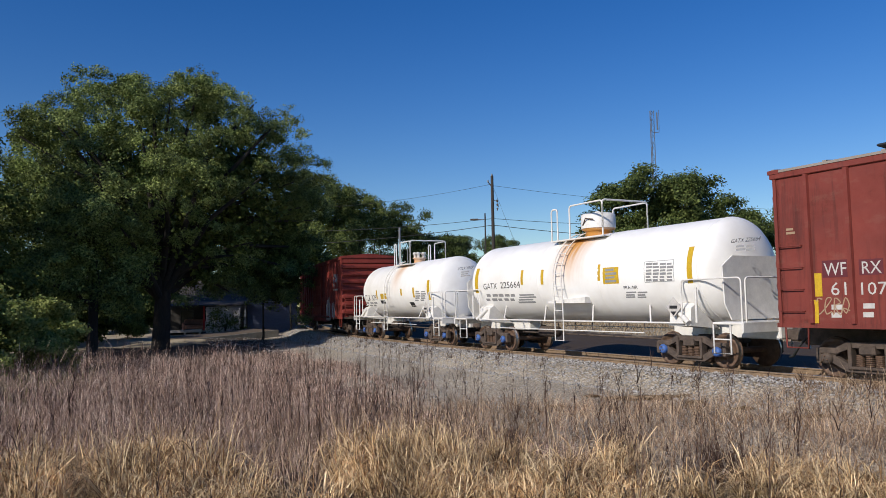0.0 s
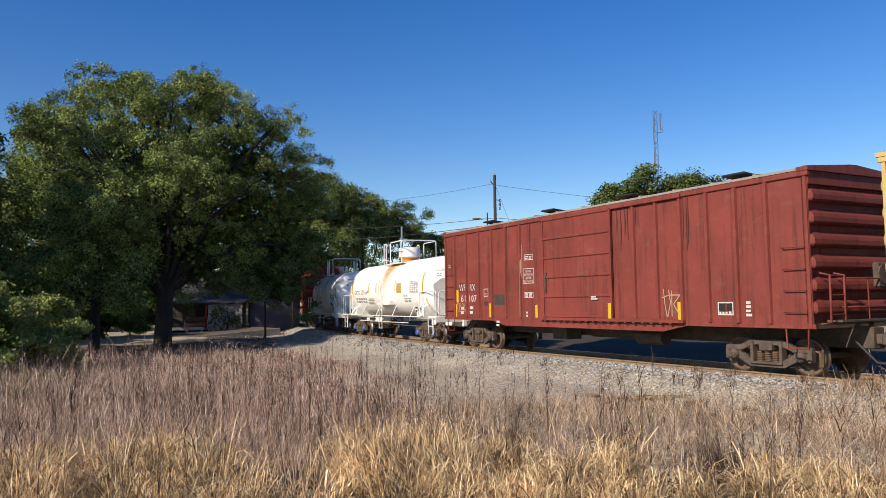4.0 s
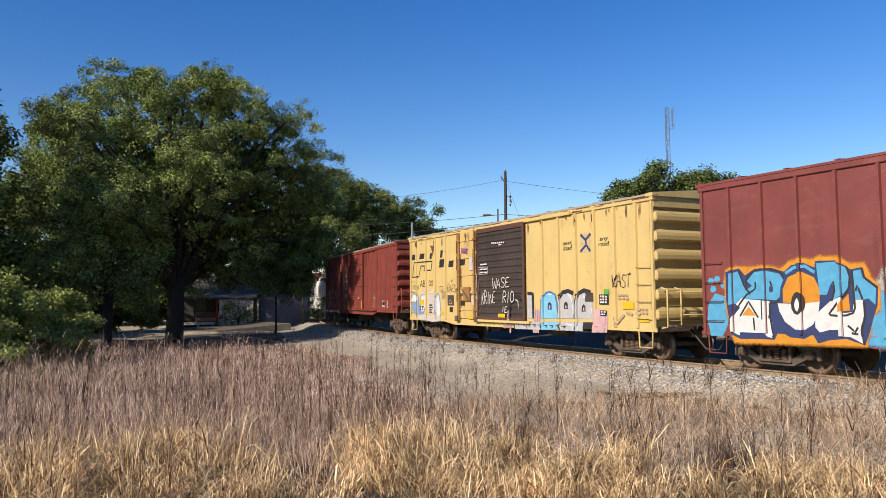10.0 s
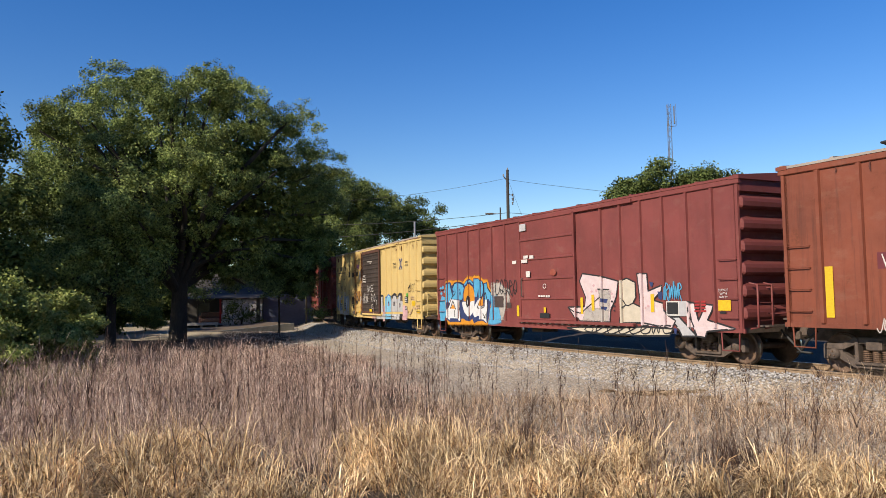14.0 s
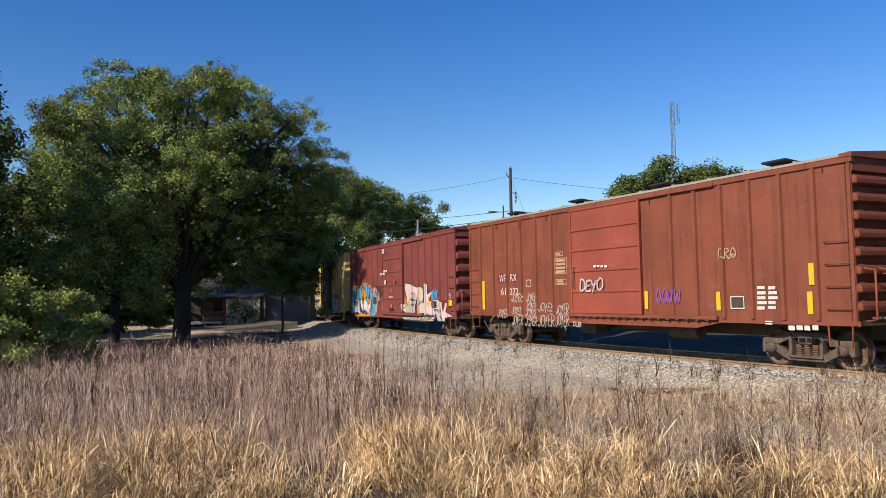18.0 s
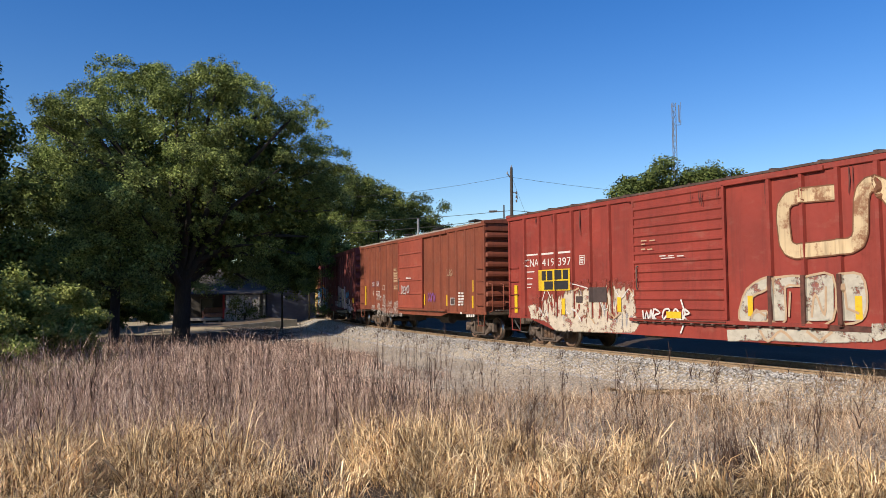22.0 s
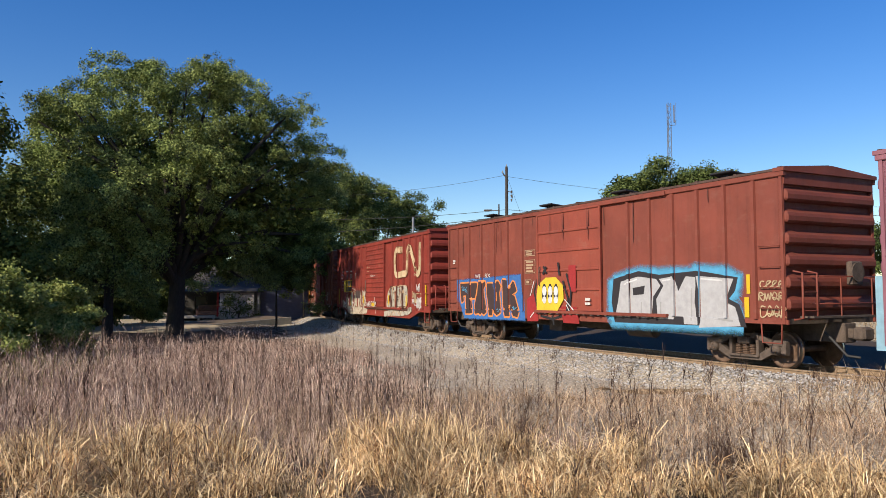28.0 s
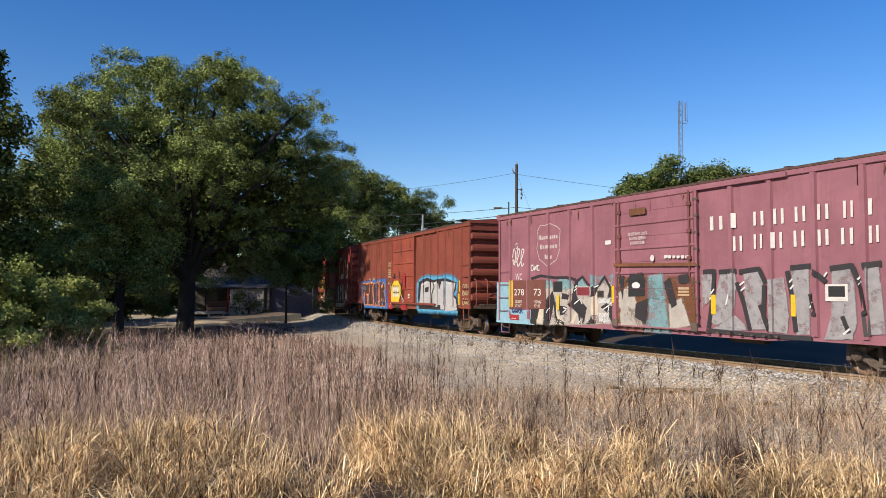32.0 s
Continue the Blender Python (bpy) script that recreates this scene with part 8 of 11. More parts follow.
sd.blob('graffiti', [(9.94, 2.04), (10.15, 2.16), (11.11, 2.33), (11.95, 2.28), (12.82, 2.27), (13.1, 2.33), (14.1, 2.25), (14.45, 2.09), (14.37, 1.71), (14.21, 1.62), (14.41, 1.32), (14.52, 0.93), (10.03, 0.89), (9.89, 1.07)], SOFT_SKY, 'large silver block lettering with a cyan halo', soft=0.22)
sd.blob('graffiti', [(10.06, 2.13), (11.09, 2.33), (11.87, 2.21), (13.19, 2.28), (14.42, 2.09), (14.33, 1.78), (14.15, 1.59), (14.45, 1.46), (14.65, 0.94), (10.11, 0.91), (9.97, 1.48)], SPRAY_DARK)
sd.blob('graffiti', [(10.37, 2.05), (11.08, 2.18), (11.76, 2.1), (11.91, 1.92), (11.64, 1.64), (11.57, 1.07), (11.07, 1.07), (11.07, 1.49), (10.84, 1.49), (10.78, 1.08), (10.11, 1.06), (10.24, 1.48)], SPRAY_CHROME, 'silver block letter shadowed in black')
sd.blob('graffiti', [(11.86, 2.1), (12.39, 2.16), (12.54, 1.78), (12.8, 2.15), (13.14, 2.12), (13.08, 1.51), (13.17, 0.95), (12.73, 0.95), (12.68, 1.44), (12.48, 1.44), (12.37, 1.06), (11.79, 1.06), (11.75, 1.57), (12.02, 1.92)], SPRAY_CHROME, 'silver block letter shadowed in black')
sd.blob('graffiti', [(13.19, 2.15), (14.29, 2.06), (14.1, 1.68), (13.84, 1.77), (13.47, 1.75), (13.45, 1.61), (13.83, 1.58), (13.78, 1.36), (13.46, 1.38), (13.44, 1.22), (13.96, 1.23), (14.1, 1.49), (14.32, 1.4), (14.48, 0.96), (13.21, 0.88), (13.36, 1.32), (13.28, 1.71)], SPRAY_CHROME, 'silver block letter shadowed in black')
sd.blob('graffiti', [(10.85, 1.87), (11.33, 1.93), (11.28, 1.7), (10.87, 1.67)], SPRAY_DARK)
sd.strokes('graffiti', [[(10.49, 1.97), (11.03, 2.11)], [(11.97, 2.05), (12.34, 2.09)], [(13.29, 2.08), (14.02, 2.02)]], 0.04, SPRAY_WHITE)
sd.strokes('graffiti', [[(11.19, 1.49), (11.18, 1.16)], [(11.91, 1.5), (11.9, 1.15)], [(12.99, 1.85), (12.97, 1.04)], [(13.64, 1.13), (14.27, 1.07)]], 0.05, SPRAY_TAN2)
sd.rect('reflective_strip', 14.66, 1.71, 0.1, 0.44, YELLOW_TAPE, 'yellow reflective strip')
sd.rect('reflective_strip', 14.59, 1.17, 0.13, 0.46, YELLOW_TAPE, 'yellow reflective strip')
sd.strokes('graffiti', [[(15.15, 1.98), (15.07, 1.99), (15.03, 1.92), (15.07, 1.84), (15.16, 1.87), (15.32, 1.98), (15.23, 1.99), (15.2, 1.92), (15.23, 1.84), (15.32, 1.87), (15.48, 1.98), (15.39, 1.99), (15.36, 1.91), (15.39, 1.84), (15.48, 1.86), (15.63, 1.97), (15.55, 1.98), (15.52, 1.91), (15.55, 1.84), (15.63, 1.86)]], 0.03, FADED_CREAM)
sd.strokes('graffiti', [[(14.99, 1.56), (15.01, 1.74), (15.12, 1.69), (15.01, 1.65), (15.12, 1.55), (15.16, 1.73), (15.19, 1.56), (15.24, 1.71), (15.28, 1.57), (15.31, 1.74), (15.34, 1.65), (15.4, 1.75), (15.47, 1.67), (15.41, 1.57), (15.35, 1.63), (15.48, 1.6), (15.52, 1.56), (15.53, 1.74), (15.64, 1.69), (15.54, 1.65), (15.64, 1.55)]], 0.03, FADED_CREAM)
sd.strokes('graffiti', [[(15.16, 1.41), (15.06, 1.43), (15.02, 1.3), (15.05, 1.18), (15.16, 1.22), (15.2, 1.3), (15.27, 1.44), (15.34, 1.33), (15.27, 1.2), (15.21, 1.28), (15.35, 1.24), (15.38, 1.31), (15.45, 1.45), (15.52, 1.34), (15.46, 1.2), (15.4, 1.28), (15.53, 1.24), (15.57, 1.19), (15.59, 1.43), (15.7, 1.37), (15.59, 1.31), (15.7, 1.18)]], 0.03, FADED_CREAM)
sd.bars('lettering', [(8.91, 1.51, 0.24, 0.08), (8.9, 1.39, 0.25, 0.07)], WHITE_PAINT)
sd.bars('lettering', [(0.44, 2.99, 0.2, 0.06), (0.44, 2.9, 0.18, 0.06)], WHITE_PAINT)
sd = cars['wc'][1]
sd.rect('paint_patch', -0.1, 1.09, 0.92, 0.96, SPRAY_SKYPALE, 'light blue repainted corner')
sd.rect('paint_patch', -0.11, 0.61, 2.44, 0.48, SPRAY_SKYPALE)
sd.rect('paint_patch', 0.86, 1.14, 0.94, 0.97, SPRAY_BROWN)
sd.text('WC', 1.15, 2.12, 0.23, WHITE_PAINT, 0.41)
sd.text('278', 1.06, 1.59, 0.22, WHITE_PAINT, 0.62)
sd.text('LD LMT', 1.14, 1.33, 0.1, WHITE_PAINT, 0.42)
sd.text('LT WT', 1.14, 1.19, 0.1, WHITE_PAINT, 0.38)
sd.rect('reflective_strip', 0.84, 1.19, 0.13, 0.92, YELLOW_TAPE, 'yellow reflective strip')
sd.rect('reflective_strip', 3.6, 1.19, 0.14, 0.48, YELLOW_TAPE, 'yellow reflective strip')
sd.strokes('graffiti', [[(0.96, 2.91), (1.06, 3.23), (1.17, 2.97), (1.07, 2.65), (0.98, 2.85), (1.19, 2.74), (1.43, 3.14), (1.3, 3.18), (1.24, 2.9), (1.29, 2.61), (1.44, 2.7), (1.69, 3.12), (1.56, 3.16), (1.5, 2.88), (1.55, 2.6), (1.69, 2.69)]], 0.045, WHITE_PAINT, 'white looping tag')
sd.strokes('graffiti', [[(1.29, 3.3), (1.27, 3.24), (1.23, 3.22), (1.19, 3.25), (1.18, 3.31), (1.19, 3.37), (1.24, 3.4), (1.28, 3.37)]], 0.03, WHITE_PAINT)
sd.strokes('emblem_shield', [[(2.51, 3.75), (2.68, 3.92), (3.08, 3.9), (3.23, 3.94), (3.6, 3.82), (3.78, 3.7), (3.73, 3.35), (3.76, 3.1), (3.57, 2.75), (3.08, 2.55), (2.61, 2.8), (2.46, 3.15), (2.55, 3.44), (2.51, 3.73)]], 0.028, SOFT_WHITE, 'white shield outline emblem')
for n, a0, a1, z in ((9, 2.62, 3.66, 3.44), (7, 2.66, 3.62, 3.13), (3, 2.92, 3.36, 2.79)):
    step = (a1 - a0) / n
    sd.bars('emblem_bar', [(a0 + step * q, z, step * (0.75 if q % 3 else 0.85), 0.11 if q else 0.15) for q in range(n)], SOFT_WHITE)
sd.blob('graffiti', [(2.35, 1.91), (3.53, 1.95), (4.5, 1.87), (4.84, 2), (5.05, 1.9), (5.53, 1.89), (5.92, 2.06), (6.26, 1.96), (6.25, 0.82), (3.51, 0.68), (2.14, 0.66)], SOFT_PALE, 'silver and black lettering over cream and cyan', soft=0.06)
sd.blob('graffiti', [(3.7, 2.11), (4.35, 2.05), (4.44, 1.9), (4.09, 1.82), (3.53, 1.9)], SOFT_CYAN, soft=0.1)
sd.blob('graffiti', [(4.65, 1.97), (4.88, 2.1), (5.05, 1.92), (4.83, 1.85)], SOFT_CYAN, soft=0.1)
sd.blob('graffiti', [(5.39, 2.23), (5.52, 2.16), (5.54, 1.85), (5.38, 1.87)], SOFT_CYAN, soft=0.1)
sd.blob('graffiti', [(5.66, 2.11), (5.89, 2.17), (5.79, 1.99)], SOFT_CYAN, soft=0.1)
sd.blob('graffiti', [(6.18, 2.17), (6.29, 2.21), (6.28, 1.98)], SOFT_CYAN, soft=0.1)
sd.blob('graffiti', [(2.68, 2.02), (3.28, 2.06), (3.36, 1.9), (2.76, 1.85)], SOFT_CYAN, soft=0.1)
sd.blob('graffiti', [(3.52, 1.21), (3.91, 0.7), (3.64, 0.69)], SPRAY_CREAM)
sd.blob('graffiti', [(4.29, 0.75), (4.6, 1.22), (4.72, 1.22), (4.47, 0.74)], SPRAY_CREAM)
sd.blob('graffiti', [(5.39, 1.75), (5.59, 1.87), (5.64, 1.04), (5.37, 1.03)], SPRAY_CREAM)
sd.blob('graffiti', [(2.48, 1.18), (2.87, 1.26), (2.79, 0.69), (2.47, 0.68)], SPRAY_CREAM)
sd.blob('graffiti', [(4.56, 2.1), (4.68, 2.07), (4.61, 1.62), (4.69, 1.43), (4.34, 1.34), (4.43, 1.68)], SOFT_BLACK, soft=0.03)
sd.blob('graffiti', [(4.23, 1.33), (4.7, 1.5), (5.12, 1.24), (4.88, 0.91), (4.63, 1.09)], SOFT_BLACK, soft=0.03)
sd.blob('graffiti', [(5.4, 1.85), (5.73, 1.96), (5.48, 1.61), (5.38, 1.57)], SOFT_BLACK, soft=0.03)
sd.blob('graffiti', [(6.18, 1.85), (6.28, 1.91), (6.27, 1.47), (6.1, 1.58)], SOFT_BLACK, soft=0.03)
sd.blob('graffiti', [(5.77, 1.28), (6.03, 1.38), (6.26, 1.3), (6.25, 0.84), (6.06, 1.12)], SOFT_BLACK, soft=0.03)
sd.blob('graffiti', [(3.71, 1.27), (4.18, 1.23), (3.99, 1.03), (3.77, 0.98)], SOFT_BLACK, soft=0.03)
sd.blob('graffiti', [(5.1, 0.77), (5.37, 0.97), (5.57, 0.8)], SOFT_BLACK, soft=0.03)
sd.blob('graffiti', [(3.88, 1.66), (4.31, 1.62), (4.25, 1.49), (3.84, 1.51)], SOFT_BLACK, soft=0.03)
sd.blob('graffiti', [(2.87, 1.19), (3.36, 1.74), (3.46, 1.47), (3.17, 0.66), (2.86, 0.64)], SOFT_BLACK, soft=0.03)
sd.blob('graffiti', [(2.16, 1.74), (2.46, 1.81), (2.59, 1.18), (2.4, 0.64), (2.1, 0.66)], SOFT_BLACK, soft=0.03)
sd.strokes('graffiti', [[(2.13, 2.16), (2.68, 2.25), (3.54, 2.17), (4.17, 2.17), (4.59, 2.09)], [(4.62, 2.04), (4.91, 2.18), (5.27, 1.87)], [(5.39, 1.75), (5.72, 1.94), (5.94, 2.17), (6.2, 1.85)], [(4.69, 1.25), (4.79, 0.75)], [(5.03, 1.13), (4.92, 0.76)], [(3.67, 0.82), (3.99, 0.71)], [(2.58, 1.46), (3.02, 1.67), (2.87, 1.19)], [(3.47, 1.41), (3.51, 0.94), (3.7, 0.69)]], 0.09, SPRAY_DARK)
sd.strokes('graffiti', [[(4.53, 1.85), (4.65, 1.92)], [(4.5, 1.75), (4.62, 1.82)], [(4.49, 1.34), (4.78, 1.5), (4.89, 1.35)], [(5.48, 1.85), (5.67, 1.92)], [(3.91, 1.07), (4.12, 1.19), (3.93, 1.22)], [(5.83, 1.19), (6.15, 1.34), (6.09, 1.15)], [(4.71, 0.75), (4.83, 0.88)], [(2.27, 1.45), (2.42, 1.6)], [(2.3, 1.24), (2.48, 1.35)], [(3.01, 0.92), (3.22, 1.2)]], 0.035, SPRAY_WHITE)
sd.strokes('graffiti', [[(5.67, 1.45), (5.71, 1.54), (5.77, 1.47), (5.72, 1.39), (5.68, 1.44), (5.78, 1.42), (5.8, 1.52), (5.82, 1.38), (5.85, 1.51), (5.88, 1.39), (5.91, 1.53), (5.92, 1.46), (5.97, 1.54), (6.02, 1.48), (5.98, 1.4), (5.94, 1.44), (6.03, 1.42), (6.05, 1.53), (6.07, 1.39), (6.11, 1.51), (6.13, 1.4), (6.16, 1.54), (6.27, 1.53), (6.21, 1.54), (6.18, 1.47), (6.21, 1.39), (6.27, 1.42)]], 0.035, SPRAY_WHITE)
sd.strokes('graffiti', [[(5.69, 0.96), (5.74, 1.1), (5.78, 1), (5.74, 0.86), (5.7, 0.94), (5.79, 0.9), (5.82, 0.85), (5.83, 1.09), (5.9, 1.03), (5.83, 0.97), (5.9, 0.84), (5.94, 0.86), (5.95, 1.1), (6.02, 1.03), (5.95, 0.98), (6.02, 0.85), (6.14, 1.09), (6.08, 1.1), (6.05, 0.98), (6.07, 0.86), (6.14, 0.91)]], 0.035, SPRAY_WHITE)
sd.rect('stencil_panel', 5.62, 1.56, 0.29, 0.2, GRIME)
sd.rect('stencil_panel', 5.68, 1.6, 0.18, 0.13, BLACK_PAINT)
sd.rect('paint_patch', 2, 1.15, 0.98, 0.97, SPRAY_BROWN)
sd.text('73', 2.29, 1.59, 0.23, WHITE_PAINT, 0.42)
sd.text('157900', 2.3, 1.33, 0.1, WHITE_PAINT, 0.42)
sd.text('62100', 2.32, 1.2, 0.1, WHITE_PAINT, 0.34)
sd.rect('stencil_panel', 3.41, 1.72, 0.48, 0.33, BLACK_PAINT)
sd.rect('paint_patch', 4.64, 1.6, 0.63, 0.27, DARK_CRIMSON)
sd.outline('paint_patch', 4.63, 1.59, 0.65, 0.29, 0.02, SOFT_WHITE)
sd.strokes('graffiti', [[(2.27, 2.59), (2.18, 2.61), (2.14, 2.52), (2.18, 2.43), (2.28, 2.46), (2.32, 2.59), (2.35, 2.43), (2.4, 2.57), (2.44, 2.44), (2.47, 2.59), (2.64, 2.58), (2.55, 2.59), (2.51, 2.51), (2.54, 2.42), (2.64, 2.45)]], 0.04, WHITE_PAINT)
sd.strokes('graffiti', [[(0.95, 1.05), (1.01, 1.13), (1.08, 1.07), (1.02, 0.98), (0.96, 1.03), (1.1, 1.01), (1.13, 1.05), (1.19, 1.14), (1.26, 1.07), (1.2, 0.99), (1.14, 1.04), (1.27, 1.02), (1.31, 0.99), (1.32, 1.13), (1.43, 1.1), (1.33, 1.06), (1.44, 0.98), (1.48, 0.99), (1.49, 1.14), (1.6, 1.1), (1.5, 1.07), (1.61, 0.99)]], 0.03, SPRAY_NAVY)
sd.rect('paint_patch', 0.85, 0.74, 0.53, 0.18, SPRAY_RED)
sd.bars('lettering', [(0.88, 0.85, 0.41, 0.05), (0.88, 0.78, 0.36, 0.05)], WHITE_PAINT)
sd.blob('graffiti', [(6.73, 2.12), (7.86, 2.14), (7.84, 0.72), (6.66, 0.72)], SOFT_RUST, 'rust and faded sprayed paint on the door', soft=0.08)
sd.blob('graffiti', [(8.59, 2.13), (9.5, 2.08), (9.55, 0.85), (8.57, 0.73)], SOFT_RUST, soft=0.08)
sd.blob('graffiti', [(6.73, 1.68), (7.19, 1.91), (7.62, 0.84), (6.81, 0.8)], SOFT_PALE, soft=0.1)
sd.blob('graffiti', [(7.95, 2.11), (8.37, 2.16), (8.48, 1.39), (8.59, 0.72), (7.66, 0.72), (7.97, 1.08)], SOFT_CYAN, soft=0.14)
sd.blob('graffiti', [(8.68, 1.39), (9.07, 1.54), (9.34, 0.91), (8.71, 0.81)], SOFT_PALE, soft=0.1)
sd.blob('graffiti', [(7.01, 2.02), (7.2, 2.21), (7.65, 2.23), (7.82, 2.02)], SOFT_BLACK, soft=0.05)
sd.blob('graffiti', [(7.41, 1.37), (7.85, 1.53), (7.76, 0.89), (7.36, 1.06)], SOFT_BLACK, soft=0.05)
sd.blob('graffiti', [(8.49, 1.98), (8.69, 2.1), (8.91, 1.4), (8.76, 1.32)], SOFT_BLACK, soft=0.05)
sd.blob('graffiti', [(8.99, 2.12), (9.31, 2.19), (9.38, 1.97), (9.04, 1.97)], SOFT_BLACK, soft=0.05)
sd.blob('graffiti', [(6.73, 2.15), (6.92, 2.18), (6.87, 1.52)], SOFT_BLACK, soft=0.05)
sd.blob('stencil_panel', [(7.11, 2.06), (7.76, 2.07), (7.77, 1.61), (7.1, 1.59)], BLACK_PAINT)
sd.blob('stencil_panel', [(7.58, 1.9), (7.55, 1.85), (7.46, 1.82), (7.36, 1.82), (7.28, 1.85), (7.25, 1.9), (7.28, 1.96), (7.36, 1.99), (7.47, 1.99), (7.55, 1.95)], SPRAY_WHITE)
sd.text('CLOSE AND LOCK\nDOORS BEFORE\nMOVING CAR', 7.11, 3.28, 0.085, WHITE_PAINT, 0.77)
sd.bars('paper_label', [(6, 3.1, 0.26, 0.12)], WHITE_PAINT)
sd.rect('reflective_strip', 6.27, 1.41, 0.12, 0.49, YELLOW_TAPE, 'yellow reflective strip')
sd.rect('reflective_strip', 9.98, 1.22, 0.11, 0.48, YELLOW_TAPE, 'yellow reflective strip')
sd.bars('lettering', [(8.5, 2.61, 0.13, 0.08), (8.65, 2.6, 0.1, 0.08), (8.8, 2.6, 0.1, 0.07), (8.95, 2.59, 0.1, 0.07), (9.1, 2.58, 0.11, 0.08), (9.24, 2.58, 0.12, 0.07)], WHITE_PAINT)
sd.blob('lettering', [(8.14, 2.63), (8.11, 2.56), (8.06, 2.54), (8, 2.57), (7.98, 2.63), (8.01, 2.7), (8.06, 2.72), (8.12, 2.69)], WHITE_PAINT)
sd.bars('lettering', [(8.98, 1.79, 0.38, 0.06), (8.98, 1.71, 0.37, 0.05), (8.97, 1.63, 0.39, 0.05)], SPRAY_TAN)
sd.rect('rust_stain', 7.17, 3.84, 0.65, 0.19, RUSTY)
sd.strokes('rust_stain', [[(6.49, 2.49), (9.59, 2.42)]], 0.09, RUSTY)
sd.bars('emblem_bar', [(9.97, 3.24, 0.11, 0.34), (10.26, 3.24, 0.1, 0.33), (10.66, 3.25, 0.1, 0.35), (11.26, 3.26, 0.07, 0.32), (11.46, 3.25, 0.08, 0.33), (11.8, 3.25, 0.08, 0.35), (12, 3.25, 0.07, 0.34), (12.35, 3.26, 0.07, 0.33), (12.54, 3.26, 0.07, 0.33), (12.89, 3.26, 0.07, 0.33), (13.08, 3.26, 0.07, 0.32), (13.48, 3.25, 0.06, 0.35), (13.64, 3.25, 0.05, 0.34), (14.01, 3.27, 0.08, 0.32)], WHITE_PAINT, 'row of white lettering blocks')
sd.bars('emblem_bar', [(10.67, 2.7, 0.07, 0.35), (10.86, 2.7, 0.07, 0.35), (11.26, 2.72, 0.06, 0.34), (11.43, 2.73, 0.06, 0.33), (11.76, 2.71, 0.07, 0.36), (11.95, 2.71, 0.07, 0.35), (12.31, 2.72, 0.07, 0.35), (12.5, 2.72, 0.07, 0.34), (12.89, 2.71, 0.07, 0.34), (13.07, 2.72, 0.07, 0.33), (13.42, 2.71, 0.07, 0.34), (13.61, 2.71, 0.07, 0.33), (14.01, 2.71, 0.06, 0.34), (14.16, 2.72, 0.05, 0.33)], WHITE_PAINT)
sd.blob('graffiti', [(9.68, 2.15), (10.02, 2.15), (9.92, 1.55), (9.7, 1.34)], SOFT_SILVER, 'silver block lettering outlined in black', soft=0.05)
sd.blob('graffiti', [(10.28, 2.15), (10.69, 2.16), (10.72, 1.96), (10.62, 1.16), (10.12, 0.94), (9.98, 1)], SOFT_SILVER, 'silver block lettering outlined in black', soft=0.05)
sd.blob('graffiti', [(10.95, 2.17), (11.37, 2.19), (11.5, 1.89), (11.46, 1.19), (11.54, 0.91), (11.14, 0.89), (11.03, 1.43)], SOFT_SILVER, 'silver block lettering outlined in black', soft=0.05)
sd.blob('graffiti', [(11.67, 1.99), (12.02, 2.05), (12.14, 1.21), (12.08, 0.84), (11.69, 0.87), (11.66, 1.45)], SOFT_SILVER, 'silver block lettering outlined in black', soft=0.05)
sd.blob('graffiti', [(12.25, 2.19), (12.64, 2.22), (12.63, 0.84), (12.36, 0.83), (12.31, 1.21)], SOFT_SILVER, 'silver block lettering outlined in black', soft=0.05)
sd.blob('graffiti', [(13.22, 2.2), (13.57, 2.21), (13.65, 1.94), (13.69, 1.14), (13.6, 0.8), (13.02, 0.77), (13.18, 1.24)], SOFT_SILVER, 'silver block lettering outlined in black', soft=0.05)
sd.blob('graffiti', [(13.96, 2.21), (14.18, 2.23), (14.27, 0.93), (14.02, 0.91), (13.98, 1.71)], SOFT_SILVER, 'silver block lettering outlined in black', soft=0.05)
sd.blob('graffiti', [(10.7, 1.16), (10.95, 0.97), (11.01, 0.86), (10.01, 0.84)], SOFT_SILVER, 'silver block lettering outlined in black', soft=0.05)
sd.strokes('graffiti', [[(9.72, 2.22), (10.08, 2.24), (10.03, 1.69), (9.87, 0.83)], [(10.22, 2.21), (10.74, 2.23)], [(10.82, 2.2), (11.39, 2.26), (11.56, 1.93)], [(10.75, 1.96), (10.96, 1.43), (11.11, 0.86)], [(11.52, 1.89), (11.49, 1.19), (11.63, 0.86)], [(12.13, 2.2), (12.23, 1.7), (12.32, 0.87)], [(12.21, 2.26), (12.72, 2.29)], [(12.76, 2.18), (13.06, 1.94)], [(13.15, 2.22), (13.64, 2.27), (13.82, 1.82), (13.91, 1.26), (13.95, 0.87)], [(13.88, 2.26), (14.25, 2.3)]], 0.12, SPRAY_DARK)
sd.strokes('graffiti', [[(9.71, 0.8), (11.14, 0.76), (12.72, 0.75)], [(11.39, 1.44), (11.6, 0.94)], [(13.4, 1.25), (13.54, 0.91)], [(12.68, 1.7), (12.8, 1.23)]], 0.1, SPRAY_DARK)
sd.strokes('graffiti', [[(9.96, 1.69), (10.07, 1.8)], [(9.92, 1.55), (10.06, 1.66)], [(10.84, 1.89), (10.98, 1.98)], [(10.87, 1.76), (11, 1.85)], [(12.18, 1.95), (12.26, 2.02)], [(12.2, 1.8), (12.29, 1.89)], [(13.75, 1.99), (13.85, 2.07)], [(13.77, 1.88), (13.87, 1.96)], [(13.42, 0.88), (13.56, 1)], [(10.42, 1.42), (10.51, 1.69)], [(12.67, 1.4), (12.77, 1.53)], [(13.02, 2.06), (13.09, 2.15)]], 0.04, SPRAY_WHITE)
